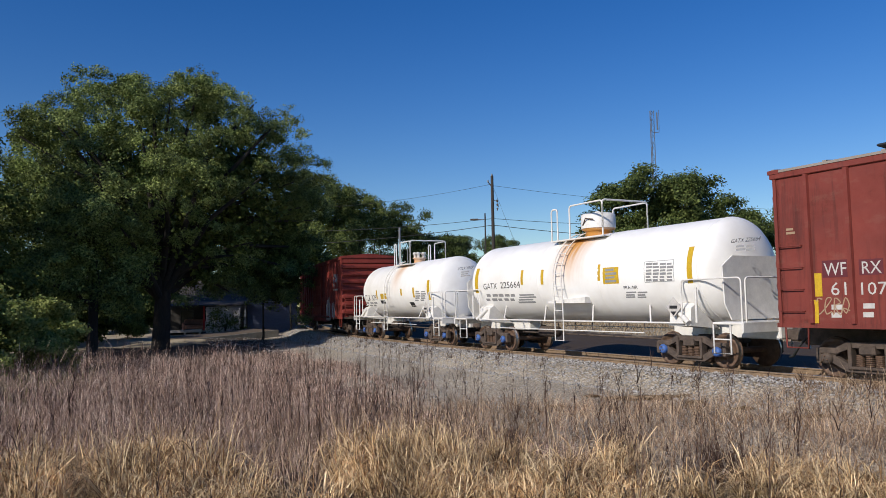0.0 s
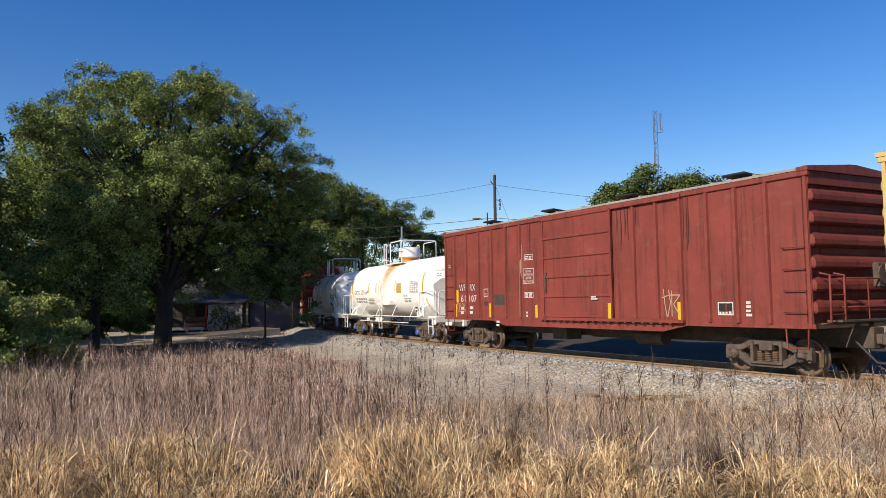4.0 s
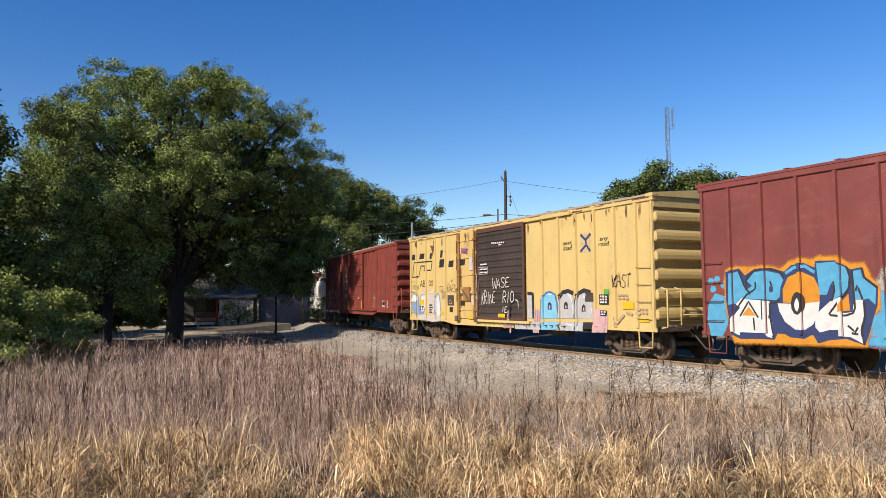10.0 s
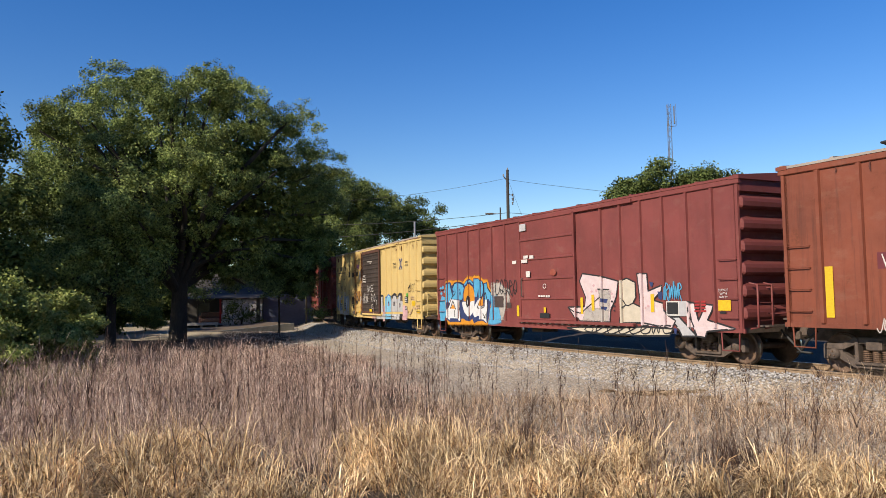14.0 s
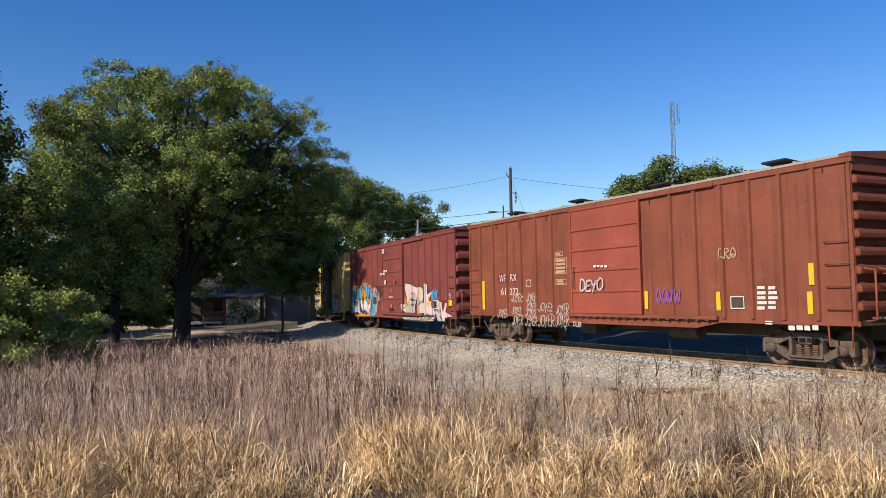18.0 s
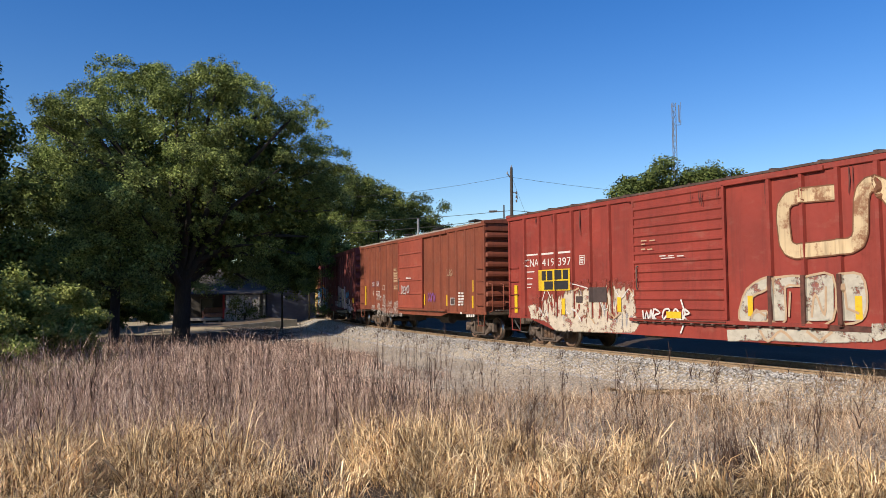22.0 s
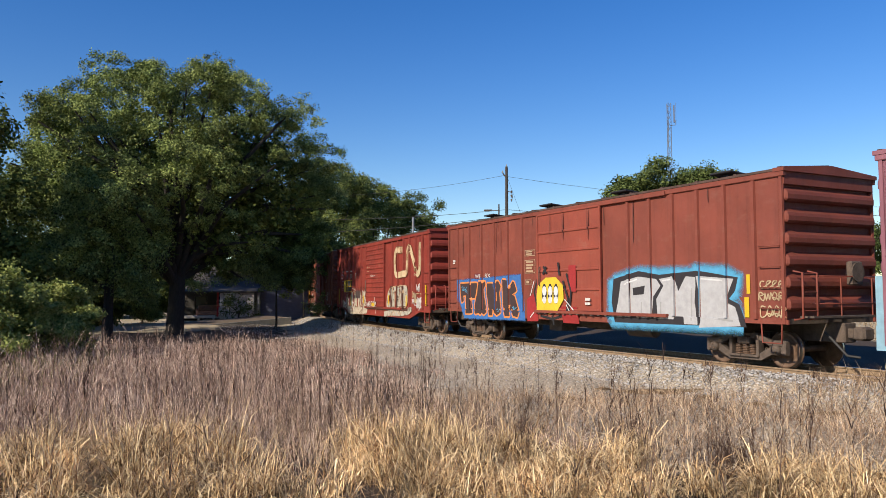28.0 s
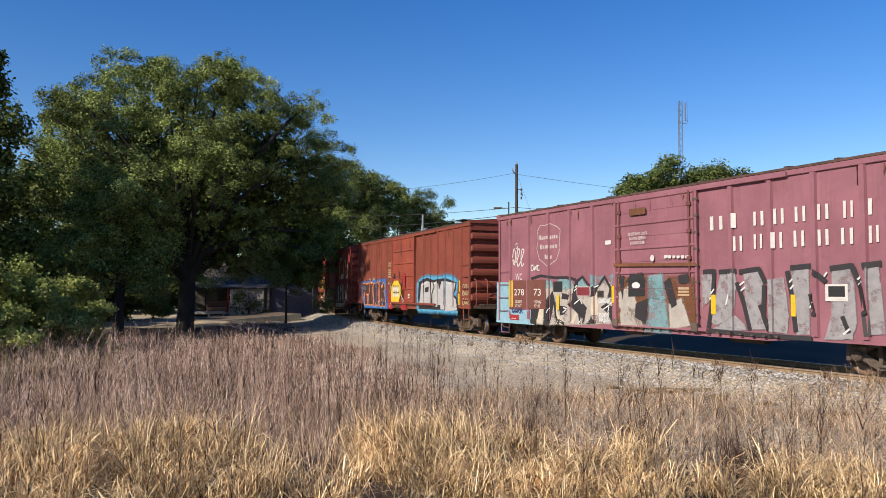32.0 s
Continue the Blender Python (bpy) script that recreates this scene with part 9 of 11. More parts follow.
sd.rect('reflective_strip', 9.97, 1.19, 0.15, 0.47, YELLOW_TAPE, 'yellow reflective strip')
sd.rect('reflective_strip', 12.21, 1.21, 0.12, 0.47, YELLOW_TAPE, 'yellow reflective strip')
sd.rect('stencil_panel', 13.04, 1.55, 0.5, 0.35, WHITE_PAINT)
sd.rect('stencil_panel', 13.11, 1.64, 0.37, 0.22, BLACK_PAINT)
sd.rect('reflective_strip', 3.62, 1.14, 0.13, 0.48, YELLOW_TAPE, 'yellow reflective strip')

sd = cars['far'][1]
sd.strokes('emblem_band', [[(14.13, 3.51), (13.52, 3.51), (13.5, 2.9), (13.99, 2.81), (14.25, 3.48), (14.58, 2.87), (14.61, 3.56)]], 0.16, WHITE_PAINT, 'pale ribbon emblem')
sd.bars('lettering', [(13.36, 2.61, 0.47, 0.11), (13.98, 2.59, 0.47, 0.11), (14.57, 2.58, 0.39, 0.11)], WHITE_PAINT)
sd.blob('graffiti', [(10.91, 1.7), (12.02, 2.28), (12.68, 1.7), (12.51, 0.83), (11.1, 0.81)], SPRAY_PALE)
sd.blob('graffiti', [(12.8, 1.55), (13.46, 1.98), (13.92, 1.13), (13.29, 0.85)], SPRAY_PALE)
sd = cars['gatx'][1]
sd.text('GATX', 1.32, 2.2, 0.21, BLACK_PAINT, 0.9)
sd.text('225664', 2.45, 2.21, 0.22, BLACK_PAINT, 1.21)
sd.bars('lettering', [(1.42, 1.93, 0.26, 0.1), (1.83, 1.93, 0.33, 0.09), (2.22, 1.92, 0.3, 0.1), (2.61, 1.92, 0.29, 0.09), (2.98, 1.91, 0.25, 0.09), (1.29, 1.78, 0.25, 0.09), (1.69, 1.77, 0.33, 0.1), (2.09, 1.77, 0.24, 0.09), (2.48, 1.77, 0.27, 0.09), (2.85, 1.76, 0.25, 0.09)], SPRAY_TAN2)
sd.bars('lettering', [(3.5, 1.93, 0.85, 0.05), (3.43, 1.85, 0.99, 0.05), (3.36, 1.77, 0.84, 0.05), (3.27, 1.68, 1, 0.06)], SPRAY_TAN2)
sd.rect('reflective_strip', 0.73, 2.08, 0.21, 0.91, YELLOW_TAPE, 'yellow reflective strip')
sd.rect('reflective_strip', 3.71, 2.3, 0.13, 0.49, YELLOW_TAPE, 'yellow reflective strip')
sd.rect('reflective_strip', 4.85, 2.27, 0.14, 0.48, YELLOW_TAPE, 'yellow reflective strip')
sd.rect('reflective_strip', 7.64, 2.29, 0.11, 0.48, YELLOW_TAPE, 'yellow reflective strip')
sd.rect('reflective_strip', 11.04, 2.11, 0.17, 0.92, YELLOW_TAPE, 'yellow reflective strip')
sd.rect('warning_sign', 7.87, 2.19, 0.66, 0.47, YELLOW_TAPE, 'yellow warning panel with small print')
sd.bars('warning_sign', [(7.98, 2.55, 0.36, 0.07), (7.98, 2.44, 0.47, 0.07), (7.98, 2.34, 0.39, 0.06), (7.96, 2.23, 0.47, 0.07)], SPRAY_TAN2)
sd.outline('lettering', 9.54, 2.18, 1.06, 0.56, 0.012, SPRAY_TAN2)
sd.bars('lettering', [(9.61, 2.64, 0.24, 0.06), (9.87, 2.63, 0.17, 0.06), (10.12, 2.62, 0.21, 0.05), (10.37, 2.61, 0.16, 0.05), (9.62, 2.56, 0.23, 0.05), (9.87, 2.55, 0.23, 0.05), (10.13, 2.53, 0.22, 0.06), (10.38, 2.52, 0.21, 0.06), (9.62, 2.47, 0.2, 0.05), (9.88, 2.46, 0.21, 0.05), (10.13, 2.45, 0.19, 0.05), (10.37, 2.44, 0.19, 0.05), (9.61, 2.38, 0.21, 0.06), (9.87, 2.37, 0.21, 0.06), (10.12, 2.36, 0.21, 0.06), (10.37, 2.36, 0.17, 0.05), (9.6, 2.3, 0.17, 0.05), (9.86, 2.29, 0.18, 0.05), (10.11, 2.28, 0.16, 0.05), (10.36, 2.27, 0.18, 0.05), (9.59, 2.21, 0.21, 0.06), (9.84, 2.2, 0.18, 0.06), (10.09, 2.2, 0.17, 0.05), (10.34, 2.19, 0.19, 0.05)], SPRAY_TAN2)
sd.text('FRA AIR', 8.68, 2.02, 0.09, BLACK_PAINT, 0.54)
sd.bars('lettering', [(8.72, 1.91, 0.4, 0.04), (9.18, 1.9, 0.36, 0.04), (8.68, 1.84, 0.35, 0.04), (9.14, 1.83, 0.29, 0.04), (8.64, 1.78, 0.37, 0.04), (9.1, 1.77, 0.33, 0.04)], SPRAY_TAN2)
sd.text('GATX 225664', 12.32, 3.02, 0.1, BLACK_PAINT, 0.82)
sd.bars('lettering', [(12.51, 2.9, 0.22, 0.05), (12.8, 2.88, 0.21, 0.05), (12.53, 2.82, 0.26, 0.05), (12.81, 2.8, 0.24, 0.05)], SPRAY_TAN2)
sd = cars['utlx'][1]
sd.text('UTLX 16391', 0.55, 1.94, 0.28, BLACK_PAINT, 2.01)
sd.rect('warning_sign', 3.1, 1.99, 0.81, 0.27, YELLOW_TAPE, 'yellow warning panel')
sd.rect('warning_sign', 2.92, 1.77, 0.71, 0.16, BLACK_PAINT)
sd.bars('lettering', [(0.59, 1.78, 0.43, 0.08), (1.25, 1.78, 0.47, 0.07), (1.85, 1.77, 0.45, 0.08), (0.33, 1.66, 0.5, 0.07), (0.97, 1.65, 0.48, 0.08), (1.6, 1.65, 0.38, 0.08)], SPRAY_TAN2)
sd.rect('reflective_strip', 2.49, 2.02, 0.16, 0.42, YELLOW_TAPE, 'yellow reflective strip')
sd.rect('reflective_strip', 5.83, 2.12, 0.19, 0.31, YELLOW_TAPE, 'yellow reflective strip')
sd.rect('reflective_strip', 7.31, 2.01, 0.19, 0.44, YELLOW_TAPE, 'yellow reflective strip')
sd.rect('reflective_strip', 8.93, 1.88, 0.24, 0.84, YELLOW_TAPE, 'yellow reflective strip')
sd.bars('lettering', [(7.68, 2.23, 0.39, 0.06), (8.3, 2.22, 0.43, 0.05), (7.64, 2.14, 0.54, 0.05), (8.25, 2.12, 0.53, 0.06), (7.58, 2.04, 0.55, 0.06), (8.19, 2.03, 0.48, 0.06), (7.5, 1.95, 0.48, 0.06), (8.11, 1.94, 0.49, 0.06), (7.39, 1.85, 0.39, 0.06), (8.01, 1.85, 0.38, 0.06)], SPRAY_TAN2)
sd.rect('warning_sign', 6.64, 1.6, 0.5, 0.21, BLACK_PAINT)
sd.text('UTLX 1639', 11.67, 3.01, 0.12, BLACK_PAINT, 1.29)
sd.bars('lettering', [(12.07, 2.89, 0.71, 0.05), (12.13, 2.81, 0.63, 0.05), (12.17, 2.74, 0.81, 0.04)], SPRAY_TAN2)



def weather(key, count, top, mat, seed, reach=(0.15, 0.9), lo=0.3):
    """Stains that run down from the eave and from the post feet."""
    g = random.Random(seed)
    car, sd = cars[key]
    for k in range(count):
        a, h, w = g.uniform(lo, sd.length - 0.3), g.uniform(*reach), g.uniform(0.015, 0.05)
        sd.strokes("rust_stain", [[(a, top), (a + g.uniform(-0.02, 0.02), top - h * 0.5), (a + g.uniform(-0.02, 0.02), top - h)]], w, mat, taper=True)


DARK_RUN = plain("dark_grime_run", (0.079, 0.024, 0.017), 0.85, 0, 0.3, 5, 0.05)
weather("abox", 26, 4.28, RUSTY, 5, (0.08, 0.5))
weather("w1", 10, 4.28, DARK_RUN, 6, (0.3, 1.6))
grng = random.Random(12)
# rust along the eave of the yellow car, on the plug door's frame and on the sill
for k in range(30):
    a, e = grng.uniform(0.2, 15.4), grng.uniform(0.15, 0.9)
    z = grng.choice((4.31, 4.36, 4.39))
    part("rust_streak", Shape().box(7.91 - a - e, 7.91 - a, HALF + 0.05, HALF + 0.054, z, z + grng.uniform(0.015, 0.05)), RUSTY, cars["abox"][0])
for k in range(16):
    a, z = grng.choice((4.72, 5.0, 6.1, 6.34)), grng.uniform(1.1, 4.1)
    cars["abox"][1].blob("rust_stain", [(a - 0.04, z), (a - 0.02, z + 0.2), (a + 0.05, z + 0.16), (a + 0.05, z - 0.2), (a, z - 0.35)], SOFT_RUST, soft=0.06)
weather("w2", 7, 4.28, DARK_RUN, 7, (0.1, 0.4))
weather("w3", 12, 4.28, DARK_RUN, 8, (0.2, 1.2))
weather("wc", 14, 4.28, RUSTY, 9, (0.1, 0.45))
weather("cna", 12, 4.28, DARK_RUN, 10, (0.1, 0.8))


def motions():
    """The train runs round the bend; trucks turn under their cars and wheels roll."""
    slow = [0.5 * k for k in range(65)]
    quick = [round(0.15 * k, 2) for k in range(214)] + [32.0]
    run = {t: run_at(t) for t in slow + quick}
    for car, middle, spacing, trucks, wheels in TRAIN:
        rows, swing = [], {id(tr): [] for tr, x in trucks}
        for t in slow:
            s = run[t] - middle
            fx, fy, fh = line_at(s + spacing / 2)
            bx, by, bh = line_at(s - spacing / 2)
            yaw = math.degrees(math.atan2(fy - by, fx - bx))
            rows.append((t, pose((fx + bx) / 2, (fy + by) / 2, 0, 0, 0, yaw)))
            for (tr, x), h in zip(trucks, (fh, bh)):
                swing[id(tr)].append((t, pose(x, 0, 0, 0, 0, math.degrees(h) - yaw)))
        walk(car, rows)
        for tr, x in trucks:
            walk(tr, swing[id(tr)])
        for ws, w in wheels:
            walk(ws, [(t, pose(w, 0, WHEEL_R, 0, math.degrees(run[t] / WHEEL_R), 0)) for t in quick])


# ---- trees ----
def polar(deg, dist):
    """A place on the plan: degrees to the right of the viewer's first line of sight, metres away."""
    return dist * math.sin(radians(deg)), dist * math.cos(radians(deg))


def leaves(centres, radii, per, size, seed, out=None):
    """Small pointed leaves strewn round twig ends."""
    g = np.random.default_rng(seed)
    n = len(centres) * per
    c = np.repeat(centres, per, 0)
    r = np.repeat(radii, per)
    o = g.normal(0, 1, (n, 3))
    o /= np.linalg.norm(o, axis=1)[:, None]
    o *= (g.random(n) ** 0.5 * r)[:, None]
    o[:, 2] *= 0.75
    c = c + o
    # most leaves turn their face outwards and up, towards the light
    face = g.normal(0, 0.55, (n, 3)) + np.array([0, 0, 0.35])
    if out is not None:
        face += np.repeat(out, per, 0) * 0.9
    d = np.cross(face, g.normal(0, 1, (n, 3)))
    d /= np.linalg.norm(d, axis=1)[:, None] + 1e-9
    e = np.cross(face, d)
    e /= np.linalg.norm(e, axis=1)[:, None] + 1e-9
    L = size * g.uniform(0.6, 1.3, n)
    w = L * 0.33
    v = np.stack([c - d * L[:, None] * 0.5, c + e * w[:, None], c + d * L[:, None] * 0.5, c - e * w[:, None]], 1).reshape(-1, 3)
    return v, np.arange(n * 4).reshape(-1, 4)


def tree(name, label, where, height, lobes, trunk_r, material, twigs, per, size, seed, clump=0.5, low=0.25):
    """lobes: (x, y, z, rx, ry, rz) from the trunk's foot, in metres: the crown's masses."""
    g = np.random.default_rng(seed)
    deg, dist = where
    bx, by = polar(deg, dist)
    bz = float(ground_z(np.array([bx]), np.array([by]))[0])
    tr = thing(name, label, "tree", "trees by the line", at=pose(bx, by, bz - 0.05, 0, 0, -deg))
    sh = Shape()
    top = Vector((0.2, 0.1, height * 0.55))
    bend = [Vector((0, 0, 0)), Vector((0.05, 0, 0.3)), Vector((0.12 * trunk_r * 3, 0.05, height * low)), top * 0.8, top]
    sh.tube(bend, [trunk_r * 1.5, trunk_r * 1.1, trunk_r * 0.9, trunk_r * 0.55, trunk_r * 0.3], 12)
    vol = np.array([l[3] * l[4] * l[5] for l in lobes]) ** 0.75
    cnt = np.maximum(8, (twigs * vol / vol.sum()).astype(int))
    cs, rs, ns = [], [], []
    for (x, y, z, rx, ry, rz), k in zip(lobes, cnt):
        start = Vector((0.05, 0, height * low * g.uniform(0.8, 1.3)))
        tip = Vector((x, y, z))
        midp = start.lerp(tip, 0.5) + Vector((g.normal(0, .3), g.normal(0, .3), 0.12 * (tip - start).length))
        if len(lobes) < 30 or (x * 7 + z * 3) % 1 < 0.22:
            sh.tube([start, midp, tip], [trunk_r * 0.5, trunk_r * 0.3, trunk_r * 0.08], 7)
        # each mass is made of smaller tufts that stand out from it, with shade between them
        m = max(5, k // 11)
        hub = g.normal(0, 1, (m, 3))
        hub[:, 2] = hub[:, 2] * 0.9 + 0.15
        hub /= np.linalg.norm(hub, axis=1)[:, None]
        reach = g.uniform(0.6, 1.02, m)
        pick = g.integers(0, m, k)
        q = g.normal(0, 1, (k, 3))
        q[:, 2] = np.where(g.random(k) < 0.7, np.abs(q[:, 2]), q[:, 2])
        q /= np.linalg.norm(q, axis=1)[:, None]
        tuft = 0.34 * g.uniform(0.3, 1.0, k) ** 0.5
        p = np.array([x, y, z]) + (hub[pick] * reach[pick][:, None] + q * tuft[:, None]) * np.array([rx, ry, rz])
        q = 0.55 * q + 0.45 * hub[pick]
        q = q[p[:, 2] > 0.25]
        p = p[p[:, 2] > 0.25]
        cs.append(p)
        ns.append(q)
        rs.append(g.uniform(0.6, 1.25, len(p)) * clump)
        for j in range(0, len(p) if len(lobes) < 30 else 0, 14):
            sh.tube([tip.lerp(Vector(p[j]), 0.1), tip.lerp(Vector(p[j]), 0.6) + Vector((0, 0, 0.15)), Vector(p[j])], [trunk_r * 0.09, trunk_r * 0.06, 0.01], 4, False)
    part("trunk", sh, BARK, tr, "grey-brown trunk and limbs")
    v, f = leaves(np.concatenate(cs), np.concatenate(rs), per, size, seed + 1, np.concatenate(ns))
    part("crown", sheet("crown", v, f, material), material, tr)
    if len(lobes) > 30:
        # larger dark-coloured leaves stand in for shade within the crown and block the sky
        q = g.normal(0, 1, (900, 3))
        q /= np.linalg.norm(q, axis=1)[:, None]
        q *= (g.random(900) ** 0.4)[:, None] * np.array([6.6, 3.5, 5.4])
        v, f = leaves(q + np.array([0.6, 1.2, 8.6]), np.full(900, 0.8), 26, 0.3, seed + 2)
        part("inner_crown_shade", sheet("inner_crown_shade", v, f, DEEP), DEEP, tr)
    return tr


OAK = leaf_mat("oak_leaves", (0.03, 0.056, 0.014), (0.34, 0.40, 0.12), 0.06, 0.6, None, 0.45, 0.46, 1.4)
# Dark leaf colour; also paints the shade inside the oak's crown.
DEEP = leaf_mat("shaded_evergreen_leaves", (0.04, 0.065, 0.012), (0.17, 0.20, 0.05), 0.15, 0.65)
LIGHT_LEAF = leaf_mat("yellow_green_leaves", (0.12, 0.17, 0.035), (0.44, 0.47, 0.15), 0.25, 0.65)
MID_LEAF = leaf_mat("sunlit_wood_leaves", (0.045, 0.075, 0.018), (0.27, 0.31, 0.09), 0.2, 0.65)
FAR_LEAF = leaf_mat("distant_tree_leaves", (0.032, 0.055, 0.014), (0.17, 0.21, 0.06), 0.15, 0.65)


def oak_masses():
    """One broad dome of many small masses, with a few that stand out and low boughs all round."""
    g = random.Random(3)
    out = []
    while len(out) < 120:
        w, u = g.uniform(0, 2 * math.pi), g.uniform(-0.4, 1.0)
        c = math.sqrt(1 - u * u)
        dx, dy, dz = c * math.cos(w), c * math.sin(w), u
        if dy > 0.35 or dz < -0.05 and dy < -0.25 and dx > -0.2:
            continue
        k = (abs(dx) ** 2.5 + abs(dy) ** 2.5 + abs(dz) ** 2.5) ** (-1 / 2.5) * g.uniform(0.80, 0.97)
        r = g.uniform(1.0, 1.8)
        x, z = 0.55 + 8.6 * dx * k, 7.9 + 6.9 * dz * k
        if x > 4 and z > 19.4 - 1.1 * x:
            continue
        out.append((x * (1.07 if x > 3 else 1.0), 6.2 * dy * k, z, r * 1.1, r, r * 0.9))
    out += [(x, 0.5, z, 2.6, 2.4, 2.6) for x, z in ((-6, 6.5), (-5.4, 10.5), (-2.5, 12.5), (0.6, 13), (3.4, 12.2), (6.2, 9.6), (0, 9), (3.2, 8), (-3, 8.5), (5.6, 6.5))]
    out += [(x, 1.5, z, 2.2, 1.5, 2.2) for x, z in ((-4, 7), (-1.5, 10), (2, 10.5), (4.5, 10), (0.5, 6.5), (-5.5, 12.2), (5, 12.4), (3.0, 10.8), (4.2, 11.4), (6.4, 8.2))]
    out += [(1.0, -6.4, 9.6, 1.7, 1.5, 1.4), (-3.0, -6.6, 7.6, 1.7, 1.6, 1.5), (-5.5, -5.0, 6.2, 1.9, 1.6, 1.6)]
    out += [(x, g.uniform(-0.5, 2.5), g.uniform(2.0, 2.7), 1.5, 1.5, 0.9) for x in (-7.6, -6.2, -4.6, -3.2, 8.8, 9.4)]
    out += [(x, g.uniform(-0.5, 2.0), g.uniform(4.3, 5.4), 2.0, 1.8, 1.0) for x in (-7.5, -6, -4.2, -2.4, -0.8, 0.9, 2.4, 4.0, 5.6, 7.2, 8.4)]
    out += [(x, g.uniform(0.5, 3.5), g.uniform(2.8, 3.6), 1.5, 1.5, 0.8) for x in (0.6, 1.5, 2.3, 3.1, 3.9, 4.6, 5.3, 6.0, 6.7, 7.4, 8.0, 8.6)]
    out += [(x, 0, z, 1.6, 1.6, 1.4) for x, z in ((2.6, 13.9), (4.0, 13.3), (5.3, 12.2), (6.5, 11.0), (7.7, 9.7))]
    out += [(1.5, 0, 14.8, 1.5, 1.5, 1.2), (3.6, 0.2, 14.4, 1.5, 1.5, 1.2), (2.5, 0, 15.2, 1.0, 1.0, 0.9)]
    out += [(8.9, 0, 8.6, 1.4, 1.6, 1.3), (8.6, 0.5, 6.4, 1.5, 1.6, 1.4), (8.8, 1, 4.4, 1.6, 1.6, 1.5), (9.8, 0.5, 8.2, 1.5, 1.5, 1.4), (10.4, 0.8, 6.4, 1.5, 1.5, 1.4), (9.4, 0.2, 9.6, 1.1, 1.2, 1.0), (10.2, 1, 4.6, 1.5, 1.5, 1.4), (7.9, 0, 11.0, 1.2, 1.3, 1.1)]
    out += [(x, g.uniform(-3.2, -1.8), g.uniform(5.0, 6.8), 1.4, 1.3, 1.0) for x in (-2.2, -1.0, 0.2, 1.4, 2.6, 3.8, 5.0)]
    out += [(5.0, -3.0, 14.0, 1.3, 1.3, 1.1), (6.3, -4.5, 13.0, 1.3, 1.3, 1.1), (7.4, -5.2, 11.9, 1.2, 1.2, 1.1), (8.4, -5.5, 10.6, 1.3, 1.3, 1.1), (9.2, -5.8, 9.3, 1.2, 1.2, 1.1), (-7.4, -3.0, 6.8, 1.5, 1.5, 1.4), (-8.0, -2.0, 9.0, 1.4, 1.4, 1.3), (-6.0, -4.0, 4.2, 1.5, 1.4, 1.2), (-3.6, -4.6, 4.6, 1.4, 1.4, 1.1)]
    out += [(6.4, -1.2, 13.4, 1.6, 1.6, 1.4), (7.6, -1.0, 12.2, 1.7, 1.7, 1.5), (8.6, -2.5, 10.8, 1.6, 1.6, 1.5), (8.4, -2.0, 9.2, 1.7, 1.7, 1.5)]
    # the crown falls back on one side
    return [(x, y + 0.9 * max(0.0, x - 3.2), *rest) for x, y, *rest in out]


tree("oak_tree", "large spreading green oak with a dark trunk", (-20.75, 45), 16.5, oak_masses(), 0.45, OAK, 4400, 84, 0.105, 21, 0.42, 0.2)
tree("tree", "tall dark evergreen tree beside the oak", (-35.6, 38), 12.0,
     [(0.2, 0, 7.8, 3.0, 3.2, 3.0), (-1.5, 0, 5.5, 3.6, 3.2, 3.2), (1.8, 0.4, 5.4, 2.6, 2.6, 3.0), (0.4, 0, 10.0, 1.8, 1.8, 2.0), (2.4, 0, 2.8, 2.2, 2.2, 2.0), (0.2, 0, 12.6, 1.6, 1.6, 1.8), (-0.6, 0, 14.4, 1.3, 1.3, 1.5), (1.9, 0, 10.2, 1.3, 1.4, 1.2)], 0.35, DEEP, 1250, 46, 0.2, 31, 0.6)
tree("tree", "dark evergreen tree with low branches", (-25.2, 42), 9.5,
     [(0, 0, 5.6, 2.6, 2.6, 3.2), (-1.8, 0, 3.6, 2.4, 2.4, 2.6), (1.0, 0.4, 4.0, 1.8, 2.2, 2.4)], 0.25, OAK, 700, 70, 0.13, 32, 0.5)
# The tree at (-27.5, 59) is added out of sight to shade the house.
for deg, dist, h, w, seed in ((-16.5, 84, 14, 6, 44), (-23.5, 84, 13, 7, 45), (-30, 75, 13, 7, 46), (-27.5, 59, 15, 6.5, 49), (-12.5, 84, 13.5, 4.0, 48)):
    tree("tree", "dark green broadleaf tree in the wood by the line", (deg, dist), h,
         [(0, 0, h * 0.62, w * 0.75, w * 0.75, h * 0.3), (-w * 0.4, 0, h * 0.42, w * 0.6, w * 0.6, h * 0.24), (w * 0.4, 0, h * 0.4, w * 0.6, w * 0.6, h * 0.25), (0.2, 0, h * 0.85, w * 0.45, w * 0.45, h * 0.16), (0, -w * 0.3, h * 0.27, w * 0.8, w * 0.5, h * 0.19), (0, -w * 0.4, 1.3, w * 0.9, w * 0.4, 1.2), (0, -w * 0.5, 0.7, w * 0.7, 0.7, 0.7)],
         0.22, DEEP, 620 if dist < 70 else 240, 38, 0.27, seed, 0.8)
